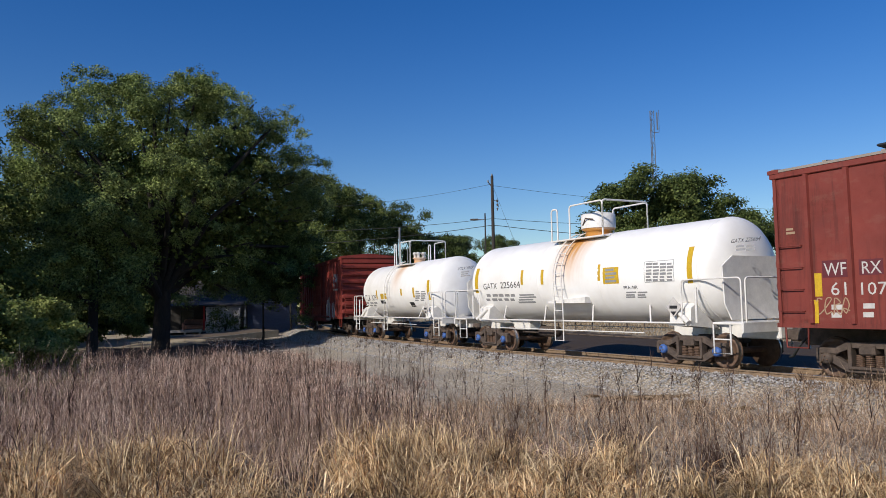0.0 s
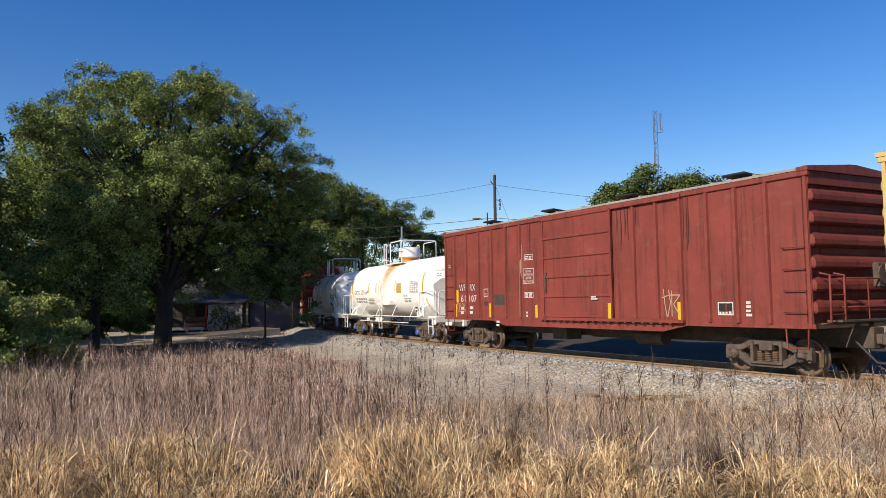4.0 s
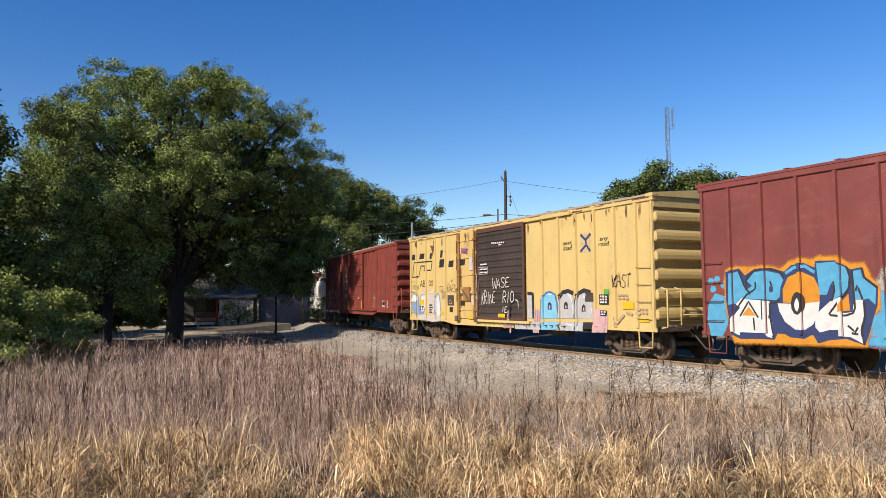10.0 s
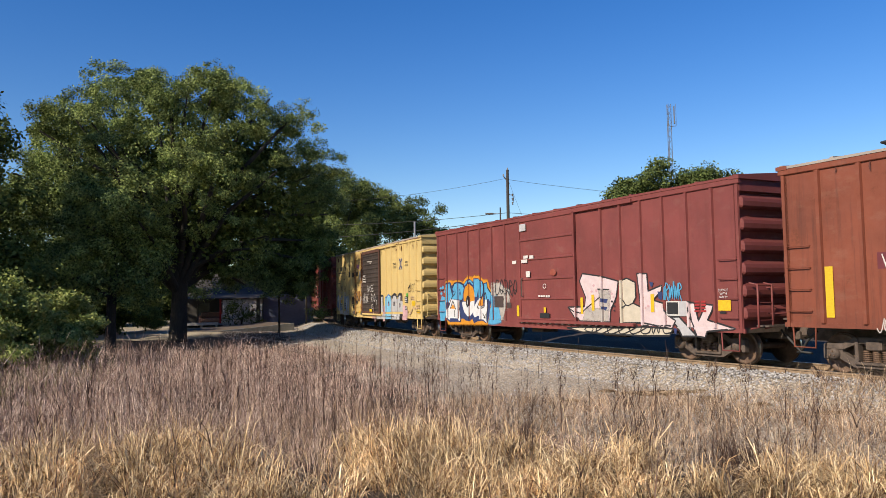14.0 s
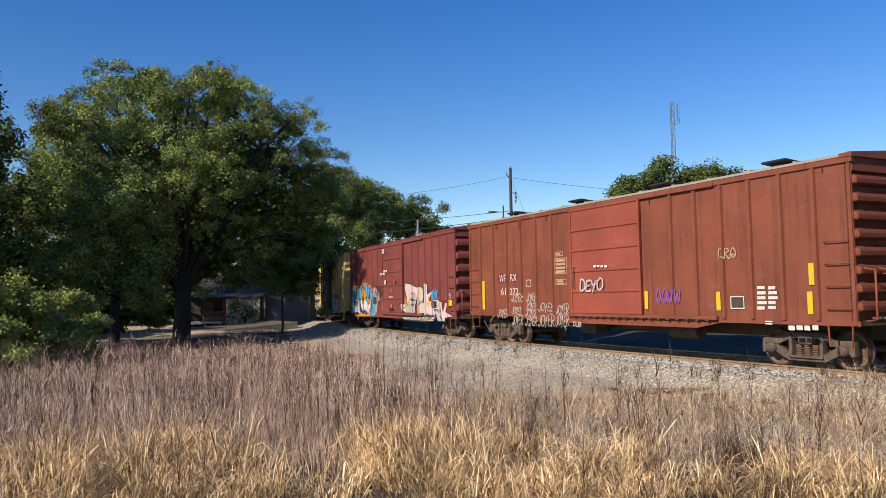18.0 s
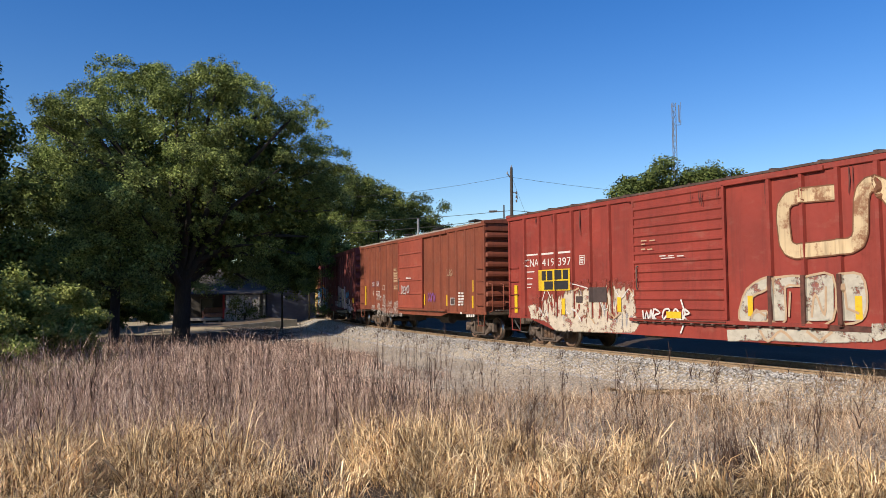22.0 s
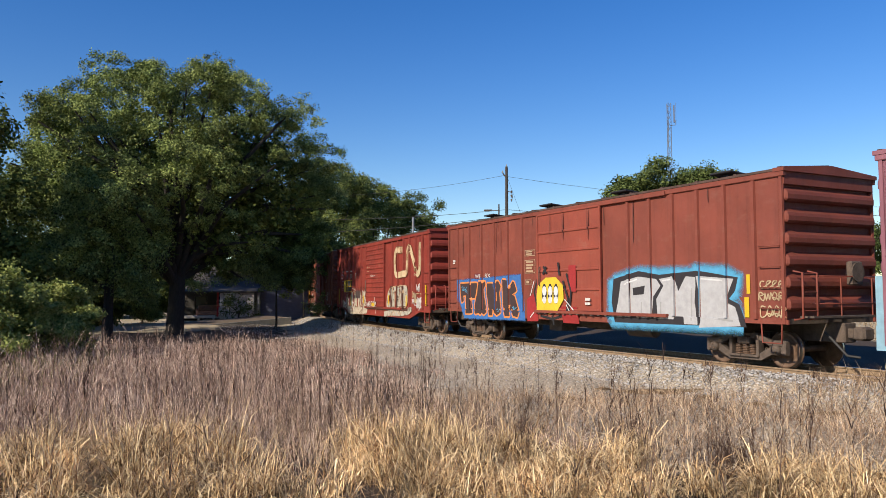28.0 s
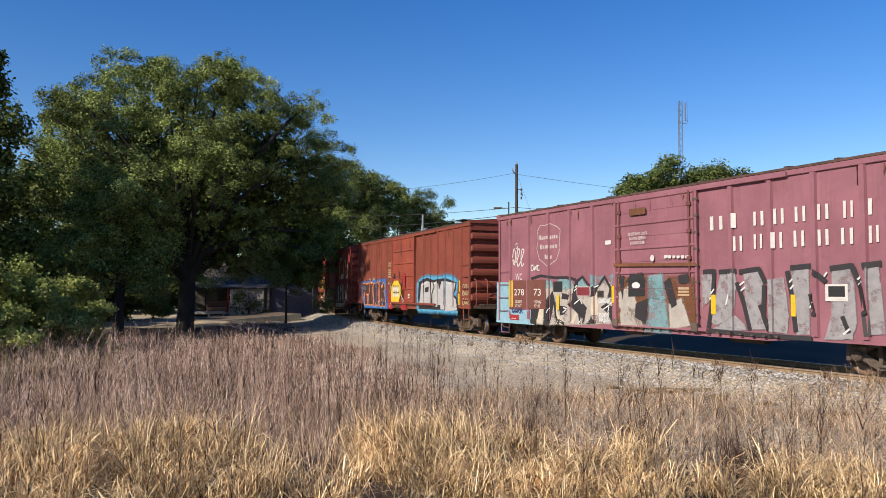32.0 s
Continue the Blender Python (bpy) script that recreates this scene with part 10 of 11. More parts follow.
for deg, dist, h, w, seed in ((-13.6, 53, 9.5, 3.2, 41), (-11.6, 62, 10.5, 3.4, 47)):
    tree("tree", "dark green broadleaf tree with a bare lower trunk", (deg, dist), h,
         [(0, 0, h * 0.66, w * 0.75, w * 0.75, h * 0.26), (-w * 0.4, 0, h * 0.55, w * 0.6, w * 0.6, h * 0.2), (w * 0.4, 0, h * 0.53, w * 0.6, w * 0.6, h * 0.21), (0.2, 0, h * 0.85, w * 0.45, w * 0.45, h * 0.16), (0, -w * 0.3, h * 0.5, w * 0.8, w * 0.5, h * 0.15)],
         0.07, DEEP, 620, 38, 0.27, seed, 0.7)
for deg, dist, h, w, seed in ((-9.6, 82, 16.5, 4.6, 71), (-6.4, 86, 15.0, 4.2, 50), (-8.0, 94, 17.0, 4.4, 60), (-3.4, 100, 15.8, 4.2, 51), (-0.6, 104, 11.6, 4.2, 52), (1.0, 135, 14.0, 4.5, 53), (4.2, 135, 14.2, 4.0, 54), (7.5, 140, 10.5, 5, 66), (15.9, 62, 12.3, 4.6, 55), (13.2, 64, 11.2, 3.4, 56), (18.4, 63, 11.6, 3.2, 65), (21.3, 75, 10.2, 3.4, 57), (23.8, 80, 10.2, 3.6, 58), (27.5, 90, 9, 5, 59), (31, 95, 9, 5, 67)):
    tree("tree", "green tree on the far side of the line", (deg, dist), h,
         [(0, 0, h * 0.78, w * 0.75, w * 0.75, h * 0.18), (-w * 0.5, 0, h * 0.72, w * 0.55, w * 0.55, h * 0.18), (w * 0.5, 0, h * 0.76, w * 0.55, w * 0.55, h * 0.17), (0.1, 0, h * 0.89, w * 0.5, w * 0.5, h * 0.11), (0, 0, h * 0.5, w * 0.9, w * 0.8, h * 0.2)],
         0.2, MID_LEAF if deg < -5 else FAR_LEAF, 540 if deg < 2 else 480, 48, 0.22, seed, 0.75)
for deg, dist, h, w, seed in ((-33, 72, 6, 5, 81), (-28.5, 78, 7, 5, 82), (-25.5, 72, 5, 3.5, 83), (-22.6, 78, 5.5, 4, 84), (-19.6, 80, 6, 4, 85), (-16.4, 82, 6, 4, 86), (-27, 58, 3.4, 2.6, 88), (-16.3, 61.4, 2.3, 1.1, 93), (-31, 50, 4, 3, 90), (-33.5, 54, 8, 4, 91), (-29.5, 56, 7, 3.6, 92)):
    tree("shrub", "dense green shrub at the wood's edge", (deg, dist), h,
         [(0, 0, h * 0.5, w * 0.85, w * 0.7, h * 0.45), (-w * 0.6, 0, h * 0.35, w * 0.6, w * 0.6, h * 0.33), (w * 0.6, 0, h * 0.35, w * 0.6, w * 0.6, h * 0.33)],
         0.08, DEEP, 300 if h > 2.4 else 36, 34, 0.32 if h > 2.4 else 0.16, seed, 0.7)
for deg, dist, h, w, seed in ((-22.9, 60, 2.9, 1.5, 89), (-30.4, 31, 3.3, 1.7, 61), (-27.8, 32.5, 3.0, 1.6, 62), (-33.5, 30, 3.9, 2.2, 63)):
    tree("bush", "yellow-green leafy bush at the field's edge", (deg, dist), h,
         [(0, 0, h * 0.5, w * 0.8, w * 0.8, h * 0.45), (-w * 0.5, 0, h * 0.35, w * 0.6, w * 0.6, h * 0.33), (w * 0.5, 0, h * 0.35, w * 0.6, w * 0.6, h * 0.3)],
         0.05, LIGHT_LEAF, 300, 50, 0.13, seed, 0.36)


# ---- grass and weeds ----
def blades(x, y, z, h, w, lean, seed, segs=3, droop=1.0, way=None):
    """Tapered, bent blades from their feet."""
    g = np.random.default_rng(seed)
    n = len(x)
    a = g.uniform(0, 2 * math.pi, n) if way is None else way + g.normal(0, 0.5, n)
    dx, dy = np.cos(a), np.sin(a)
    b = g.uniform(0, math.pi, n)
    wx, wy = np.cos(b), np.sin(b)
    V = np.empty((n, 2 * segs + 1, 3))
    for k in range(segs + 1):
        u = k / segs
        ox = lean * h * (u ** 1.8)
        zz = h * (u - droop * 0.25 * lean * u ** 3)
        wk = w * (1 - u ** 1.5) / 2
        px, py, pz = x + dx * ox, y + dy * ox, z + zz
        if k < segs:
            V[:, 2 * k] = np.stack([px - wx * wk, py - wy * wk, pz], 1)
            V[:, 2 * k + 1] = np.stack([px + wx * wk, py + wy * wk, pz], 1)
        else:
            V[:, 2 * k] = np.stack([px, py, pz], 1)
    m = 2 * segs + 1
    q = []
    for k in range(segs - 1):
        q += [(2 * k, 2 * k + 1, 2 * k + 3), (2 * k, 2 * k + 3, 2 * k + 2)]
    q.append((2 * segs - 2, 2 * segs - 1, 2 * segs))
    F = (np.array(q)[None] + np.arange(n)[:, None, None] * m).reshape(-1, 3)
    return V.reshape(-1, 3), F


def arches(x, y, z, L, w, way, t0, t1, knee, seed, segs=5, bend=None):
    """Long blades that rise at t0 from the upright, then bend over past the knee to t1 (radians), within the share bend of their length."""
    g = np.random.default_rng(seed)
    n = len(x)
    dx, dy = np.cos(way), np.sin(way)
    b = g.uniform(0, math.pi, n)
    wx, wy = np.cos(b), np.sin(b)
    turn = g.normal(0, 0.5, n)
    V = np.empty((n, 2 * segs + 1, 3))
    px, py, pz = x.copy(), y.copy(), z.copy()
    for k in range(segs + 1):
        u = k / segs
        wk = w * (1 - 0.85 * u ** 1.5) / 2
        if k < segs:
            V[:, 2 * k] = np.stack([px - wx * wk, py - wy * wk, pz], 1)
            V[:, 2 * k + 1] = np.stack([px + wx * wk, py + wy * wk, pz], 1)
        else:
            V[:, 2 * k] = np.stack([px, py, pz], 1)
        m = np.clip((u + 0.5 / segs - knee) / (bend or (1 - knee)), 0, 1)
        th = t0 + (t1 - t0) * m * m * (3 - 2 * m)
        ca, sa = np.cos(turn * m), np.sin(turn * m)
        ex, ey = dx * ca - dy * sa, dx * sa + dy * ca
        px, py, pz = px + ex * np.sin(th) * L / segs, py + ey * np.sin(th) * L / segs, pz + np.cos(th) * L / segs
    q = []
    for k in range(segs - 1):
        q += [(2 * k, 2 * k + 1, 2 * k + 3), (2 * k, 2 * k + 3, 2 * k + 2)]
    q.append((2 * segs - 2, 2 * segs - 1, 2 * segs))
    F = (np.array(q)[None] + np.arange(n)[:, None, None] * (2 * segs + 1)).reshape(-1, 3)
    return V.reshape(-1, 3), F


STRAW = leaf_mat("dry_straw", (0.08, 0.04, 0.018), (0.95, 0.76, 0.48), 0.06, 0.55, [(0.25, (0.29, 0.17, 0.08)), (0.48, (0.72, 0.50, 0.26))], 1.3, 0.36, 1.45)
MAT_GRASS = leaf_mat("matted_dead_grass", (0.08, 0.048, 0.03), (0.85, 0.66, 0.45), 0.0, 0.7, [(0.5, (0.34, 0.22, 0.14))], 1.0, 0.5, 1.2)
STALK = leaf_mat("dark_dead_stalks", (0.038, 0.024, 0.019), (0.135, 0.086, 0.064), 0.0, 0.8)
WEED = leaf_mat("dead_weed_stems", (0.035, 0.021, 0.017), (1.0, 0.82, 0.66), 0.0, 0.8, [(0.40, (0.225, 0.135, 0.102)), (0.72, (0.60, 0.42, 0.32))], 0.5, 0.6, 1.3)
GREEN_BLADE = leaf_mat("yellow_green_grass", (0.06, 0.07, 0.018), (0.33, 0.31, 0.11), 0.1, 0.6)
FAR_STRAW = leaf_mat("pale_dead_grass", (0.15, 0.105, 0.06), (0.495, 0.39, 0.255), 0.0, 0.7)


def fan(n, near, far, lo, hi, g):
    d = np.sqrt(g.uniform(near ** 2, far ** 2, n))
    a = np.radians(g.uniform(lo, hi, n))
    return d * np.sin(a), d * np.cos(a)


def clumped(x, y, k):
    return 0.5 + 0.25 * np.sin(x * 1.9 * k + 1.7 * np.sin(y * 1.1 * k)) + 0.25 * np.sin(y * 2.3 * k + 1.3 * np.sin(x * 1.4 * k + 2))


def hollow(x, y):
    """Where blades are left out between the tussocks, so dark soil stands for shade."""
    deg, d = np.degrees(np.arctan2(x, y)), np.hypot(x, y)
    gone = np.zeros(len(x), bool)
    for a, w, lo, hi in ((-25.9, 1.3, 5.0, 9.6), (2.6, 0.9, 8.3, 10.6), (10.2, 0.8, 5.0, 9.4), (19.6, 1.1, 5.0, 11.0), (-12.6, 0.5, 5.0, 9.2)):
        gone |= (np.abs(deg - a - 0.5 * np.sin(d * 3.1)) < w) & (d > lo) & (d < hi)
    return gone


def build_grass():
    g = np.random.default_rng(7)
    # long straw in tussocks close to the viewer: tangled masses of bent leaves with dark gaps between them
    cx, cy = fan(620, 7.7, 11.4, -36, 36, g)
    deg, dist = np.degrees(np.arctan2(cx, cy)), np.hypot(cx, cy)
    keep = (clumped(cx, cy, 0.8) + 0.3 * clumped(cx + 3, cy, 2.3) > 0.66) & (dist < np.interp(deg, [-36, -22, -9, 2, 7, 36], [9.7, 10.0, 10.9, 10.2, 9.6, 9.2]))
    cx, cy, deg, dist = cx[keep], cy[keep], deg[keep], dist[keep]
    big = np.interp(deg, [-36, -28, -23, -17, -11, -7, 0, 7, 11, 15, 36], [0.64, 0.72, 0.72, 0.95, 1.05, 0.82, 0.70, 0.62, 0.74, 0.60, 0.56])
    big *= g.uniform(0.72, 1.3, len(cx)) * np.clip((dist - 6.2) / 2.6, 0.5, 1)
    per = 190
    n = len(cx) * per
    q = np.sqrt(g.random(n))
    r = np.repeat(0.30 * g.uniform(0.7, 1.35, len(cx)), per) * q
    a = g.uniform(0, 2 * math.pi, n)
    x, y = np.repeat(cx, per) + r * np.cos(a), np.repeat(cy, per) + r * np.sin(a)
    lie = np.repeat(g.uniform(0, 2 * math.pi, len(cx)), per)          # each tussock has been laid over to one side
    kind = g.random(n)
    stay = ~hollow(x, y)
    x, y, a, q, kind, lie = x[stay], y[stay], a[stay], q[stay], kind[stay], lie[stay]
    big = np.repeat(big, per)[stay]
    n = len(x)
    L = big * np.where(kind < 0.7, g.uniform(0.7, 1.5, n), g.uniform(0.35, 0.9, n))
    t0 = np.abs(g.normal(0.02, 0.12, n)) + 0.2 * q ** 2
    t1 = np.where(kind < 0.06, g.uniform(0.15, 0.5, n), g.uniform(1.9, 3.1, n))
    z = ground_z(x, y) - 0.02
    way = np.where(g.random(n) < 0.45, lie + g.normal(0, 0.5, n), a + g.normal(0, 0.8, n))
    v, f = arches(x, y, z, L, g.uniform(0.006, 0.013, n), way, t0, t1, g.uniform(0.25, 0.6, n), 8, 6, 0.45)
    vs, fs, k = [v], [f], len(v)
    # withered leaves that hang from the stems at all heights and cross one another
    for j in range(3):
        u = g.uniform(0.1, 0.7, n)
        px, py = x + np.cos(way) * np.sin(t0) * L * u * 0.8, y + np.sin(way) * np.sin(t0) * L * u * 0.8
        some = g.random(n) < 0.8
        m = int(some.sum())
        v, f = arches(px[some], py[some], (z + L * u * 0.75)[some], g.uniform(0.2, 0.65, m), g.uniform(0.008, 0.017, m), (way + g.normal(0, 1.4, n))[some], g.uniform(0.1, 1.5, m), g.uniform(1.6, 3.1, m), g.uniform(0.0, 0.5, m), 30 + j, 4, 0.5)
        vs.append(v)
        fs.append(f + k)
        k += len(v)
    v, f = np.concatenate(vs), np.concatenate(fs)
    tagged(new("dry_grass", sheet("dry_grass", v, f, STRAW)), "tall dead straw-coloured grass in bent tussocks", "grass", kind="stuff")
    # a brown tangle of dead leaves and broken stems between the tussocks
    x, y = fan(36000, 6.0, 17, -36, 36, g)
    keep = clumped(x, y, 1.1) + g.uniform(0, 0.5, len(x)) > np.where(np.hypot(x, y) < 10.6, 0.93, 0.42)
    keep &= ~hollow(x, y)
    x, y = x[keep], y[keep]
    n = len(x)
    v, f = arches(x, y, ground_z(x, y) - 0.02, np.where(np.hypot(x, y) < 11, g.uniform(0.12, 0.5, n), g.uniform(0.2, 0.75, n)), g.uniform(0.005, 0.011, n), g.uniform(0, 6.28, n), g.uniform(0.1, 1.1, n), g.uniform(0.6, 2.2, n), g.uniform(0.2, 0.7, n), 12, 3)
    tagged(new("matted_grass", sheet("matted_grass", v, f, MAT_GRASS)), "matted dead grass lying low over the field", "grass", kind="stuff")
    # short dead grass round the spot where the viewer stands
    x, y = g.uniform(-9, 9, 9000), g.uniform(-9, 6, 9000)
    n = len(x)
    v, f = arches(x, y, ground_z(x, y) - 0.02, g.uniform(0.1, 0.35, n), g.uniform(0.006, 0.014, n), g.uniform(0, 6.28, n), g.uniform(0.3, 1.3, n), g.uniform(1.0, 2.0, n), g.uniform(0.2, 0.7, n), 13, 2)
    tagged(new("short_grass", sheet("short_grass", v, f, MAT_GRASS)), "short trampled dead grass", "grass", kind="stuff")
    # thin brown weeds in bunches over the whole field
    cx, cy = fan(9500, 9.4, 36, -38, 36, g)
    d, t = off_line(cx, cy)
    keep = (d > np.interp(t, [-15, 0, 12, 26], [7.8, 5.2, 4.2, 3.2]) + 1.8 * clumped(cx, cy, 0.45)) & (g.random(len(cx)) < 0.4 + 0.8 * clumped(cx, cy, 0.6))
    cx, cy, d, t = cx[keep], cy[keep], d[keep], t[keep]
    per = 20
    tall = g.uniform(0.4, 1.3, len(cx)) * np.clip((d - np.interp(t, [-12, 0, 10], [6.0, 4.6, 3.0])) / 6.0, 0.22, 1) * (0.7 + 0.5 * clumped(cx, cy, 0.33)) * np.clip(1.45 - np.hypot(cx, cy) / 42, 0.5, 1)
    n = len(cx) * per
    x, y = np.repeat(cx, per) + g.normal(0, 0.16, n), np.repeat(cy, per) + g.normal(0, 0.16, n)
    h = np.repeat(tall, per) * g.uniform(0.25, 0.85, n) * np.where(g.random(n) < 0.06, 2.0, 1.0)
    z = ground_z(x, y)
    wide = np.clip(np.hypot(x, y) / 13, 0.75, 2.2)
    v, f = blades(x, y, z, h, g.uniform(0.0035, 0.007, n) * wide, np.where(g.random(n) < 0.62, g.uniform(0.02, 0.25, n), g.uniform(0.25, 0.95, n)), 9, 3, 1)
    vs, fs, k = [v], [f], len(v)
    for j in range(4):
        u = g.uniform(0.3, 0.97, n)
        v, f = blades(x, y, z + h * u * 0.93, h * g.uniform(0.08, 0.26, n), g.uniform(0.0035, 0.0065, n) * wide, g.uniform(0.2, 1.2, n), 20 + j, 1, 0)
        vs.append(v)
        fs.append(f + k)
        k += len(v)
    tagged(new("dry_weeds", sheet("dry_weeds", np.concatenate(vs), np.concatenate(fs), WEED)), "brown leafless weeds standing thick over the field", "weeds", kind="stuff")
    # single dark stalks, some of them out on the gravel
    x, y = fan(5200, 6.0, 30, -36, 36, g)
    d, t = off_line(x, y)
    keep = (d > 4.2) & (g.random(len(x)) < np.where(d < 9.5, 0.22 * np.clip((d - 3.5) / 5, 0, 1), np.where(np.hypot(x, y) < 12, 0.1, 0.3)))
    x, y = x[keep], y[keep]
    near = off_line(x, y)[0] < 4.6
    n, h = len(x), g.uniform(0.5, 1.5, len(x))
    z = ground_z(x, y)
    v, f = blades(x, y, z, h, g.uniform(0.010, 0.018, n), g.uniform(0.02, 0.18, n), 60, 3, 0.5)
    vs, fs, k = [v], [f], len(v)
    for j in range(9):
        u = g.uniform(0.35, 1.0, n)
        v, f = blades(x, y, z + h * u * 0.95, h * g.uniform(0.08, 0.24, n), g.uniform(0.008, 0.014, n), g.uniform(0.2, 0.7, n), 70 + j, 2, 0)
        vs.append(v)
        fs.append(f + k)
        k += len(v)
    tagged(new("dark_stalks", sheet("dark_stalks", np.concatenate(vs), np.concatenate(fs), STALK)), "scattered dark dead stalks with short twigs", "weeds", kind="stuff")
    # greener grass at the foot of the bushes
    x, y = fan(9000, 20, 33, -38, -24, g)
    keep = g.random(len(x)) < np.clip((np.hypot(x, y) - 19) / 8, 0, 1) * np.clip((-23.5 - np.degrees(np.arctan2(x, y))) / 6, 0, 1) * (0.3 + 0.8 * clumped(x, y, 0.5))
    x, y = x[keep], y[keep]
    n = len(x)
    v, f = arches(x, y, ground_z(x, y) - 0.02, g.uniform(0.3, 0.95, n), g.uniform(0.010, 0.022, n), g.uniform(0, 6.28, n), g.uniform(0.05, 0.5, n), g.uniform(0.6, 2.2, n), g.uniform(0.2, 0.7, n), 140, 3)
    tagged(new("green_grass", sheet("green_grass", v, f, GREEN_BLADE)), "yellow-green grass at the foot of the bushes", "grass", kind="stuff")
    # a few dense dark weed clumps stand out of the straw, some replacing shaded holes
    xs, ys, hs = [], [], []
    for deg, dist, r, h, m in ((12.7, 9.4, 0.10, 1.05, 26), (11.6, 9.6, 0.2, 0.7, 30), (19.6, 9.9, 0.28, 0.72, 90), (21.0, 10.4, 0.25, 0.6, 50), (-24.5, 9.8, 0.3, 0.6, 50), (3.0, 10.2, 0.3, 0.75, 60), (-3.5, 10.8, 0.4, 0.9, 50)):
        px, py = polar(deg, dist)
        xs.append(px + g.normal(0, r, m))
        ys.append(py + g.normal(0, r, m))
        hs.append(h * g.uniform(0.5, 1.15, m))
    x, y, h = np.concatenate(xs), np.concatenate(ys), np.concatenate(hs)
    n, z = len(x), ground_z(x, y) - 0.02
    v, f = blades(x, y, z, h, g.uniform(0.006, 0.012, n), g.uniform(0.02, 0.25, n), 160, 3, 0.5)
    vs, fs, k = [v], [f], len(v)
    for j in range(12):
        u = g.uniform(0.1, 0.95, n)
        v, f = blades(x, y, z + h * u * 0.95, h * g.uniform(0.08, 0.25, n), g.uniform(0.006, 0.010, n), g.uniform(0.2, 1.2, n), 170 + j, 2, 0)
        vs.append(v)
        fs.append(f + k)
        k += len(v)
    tagged(new("weed_clumps", sheet("weed_clumps", np.concatenate(vs), np.concatenate(fs), STALK)), "dense clumps of dark twiggy dead weeds, some for shaded holes", "weeds", kind="stuff")
    # low tufts along the near rail
    s0 = g.uniform(-16, 24, 60)
    xs, ys = [], []
    for s1 in s0:
        x, y, hd = line_at(s1, g.uniform(1.1, 2.6))
        xs.append(x + g.normal(0, 0.07, 14))
        ys.append(y + g.normal(0, 0.07, 14))
    x, y = np.concatenate(xs), np.concatenate(ys)
    v, f = blades(x, y, ground_z(x, y), g.uniform(0.1, 0.42, len(x)), g.uniform(0.010, 0.018, len(x)), g.uniform(0.2, 0.9, len(x)), 90, 3, 1)
    tagged(new("rail_weeds", sheet("rail_weeds", v, f, STALK)), "small dry tufts growing in the ballast", "weeds", kind="stuff")
    # thick grass on the far side of the line
    x, y = fan(30000, 26, 75, -6, 33, g)
    d, t = off_line(x, y)
    x, y = x[d < -10.5], y[d < -10.5]
    v, f = blades(x, y, ground_z(x, y), g.uniform(0.08, 0.3, len(x)), g.uniform(0.02, 0.05, len(x)), g.uniform(0.2, 1.0, len(x)), 95, 2, 1)
    tagged(new("far_grass", sheet("far_grass", v, f, FAR_STRAW)), "pale dry grass beyond the track", "grass", kind="stuff")


build_grass()

# ---- house, road bank, poles, wires and mast ----
SIDING = plain("white_weathered_siding", (0.409, 0.409, 0.422), 0.75, 0, 0.12, 3, 0.1, (1, 1, 6))
# Roof colour darkened in place of shade from the trees.
ROOF_TIN = plain("shade_dark_shingles", (0.055, 0.048, 0.042), 0.9, 0.0, 0.25, 2, 0.1)
DARK_GLASS = plain("dark_window_glass", (0.02, 0.025, 0.03), 0.12, 0, 0.1, 2, 0)
RED_PAINT = plain("red_painted_wood", (0.45, 0.03, 0.03), 0.6)
# Near-black boards put the porch's shade into the wall colour.
SHADE_BOARD = plain("shade_dark_boards", (0.06, 0.055, 0.05), 0.9, 0, 0.25, 3, 0.1, (1, 1, 6))
# Blue-grey colour carries the bluish shade of a whitish wall.
SHADE_WALL = plain("shade_blue_boards", (0.10, 0.115, 0.18), 0.85, 0, 0.15, 3, 0.1, (1, 1, 6))
COUCH = plain("brown_couch_cloth", (0.30, 0.16, 0.12), 0.9)
# Dirt darkened so its colour holds the shade on the bank.
DIRT = plain("shade_dark_dirt_and_leaves", (0.13, 0.095, 0.062), 0.95, 0, 0.25, 2, 0.3)
CONCRETE = plain("old_concrete", (0.30, 0.29, 0.27), 0.9, 0, 0.2, 3, 0.2)


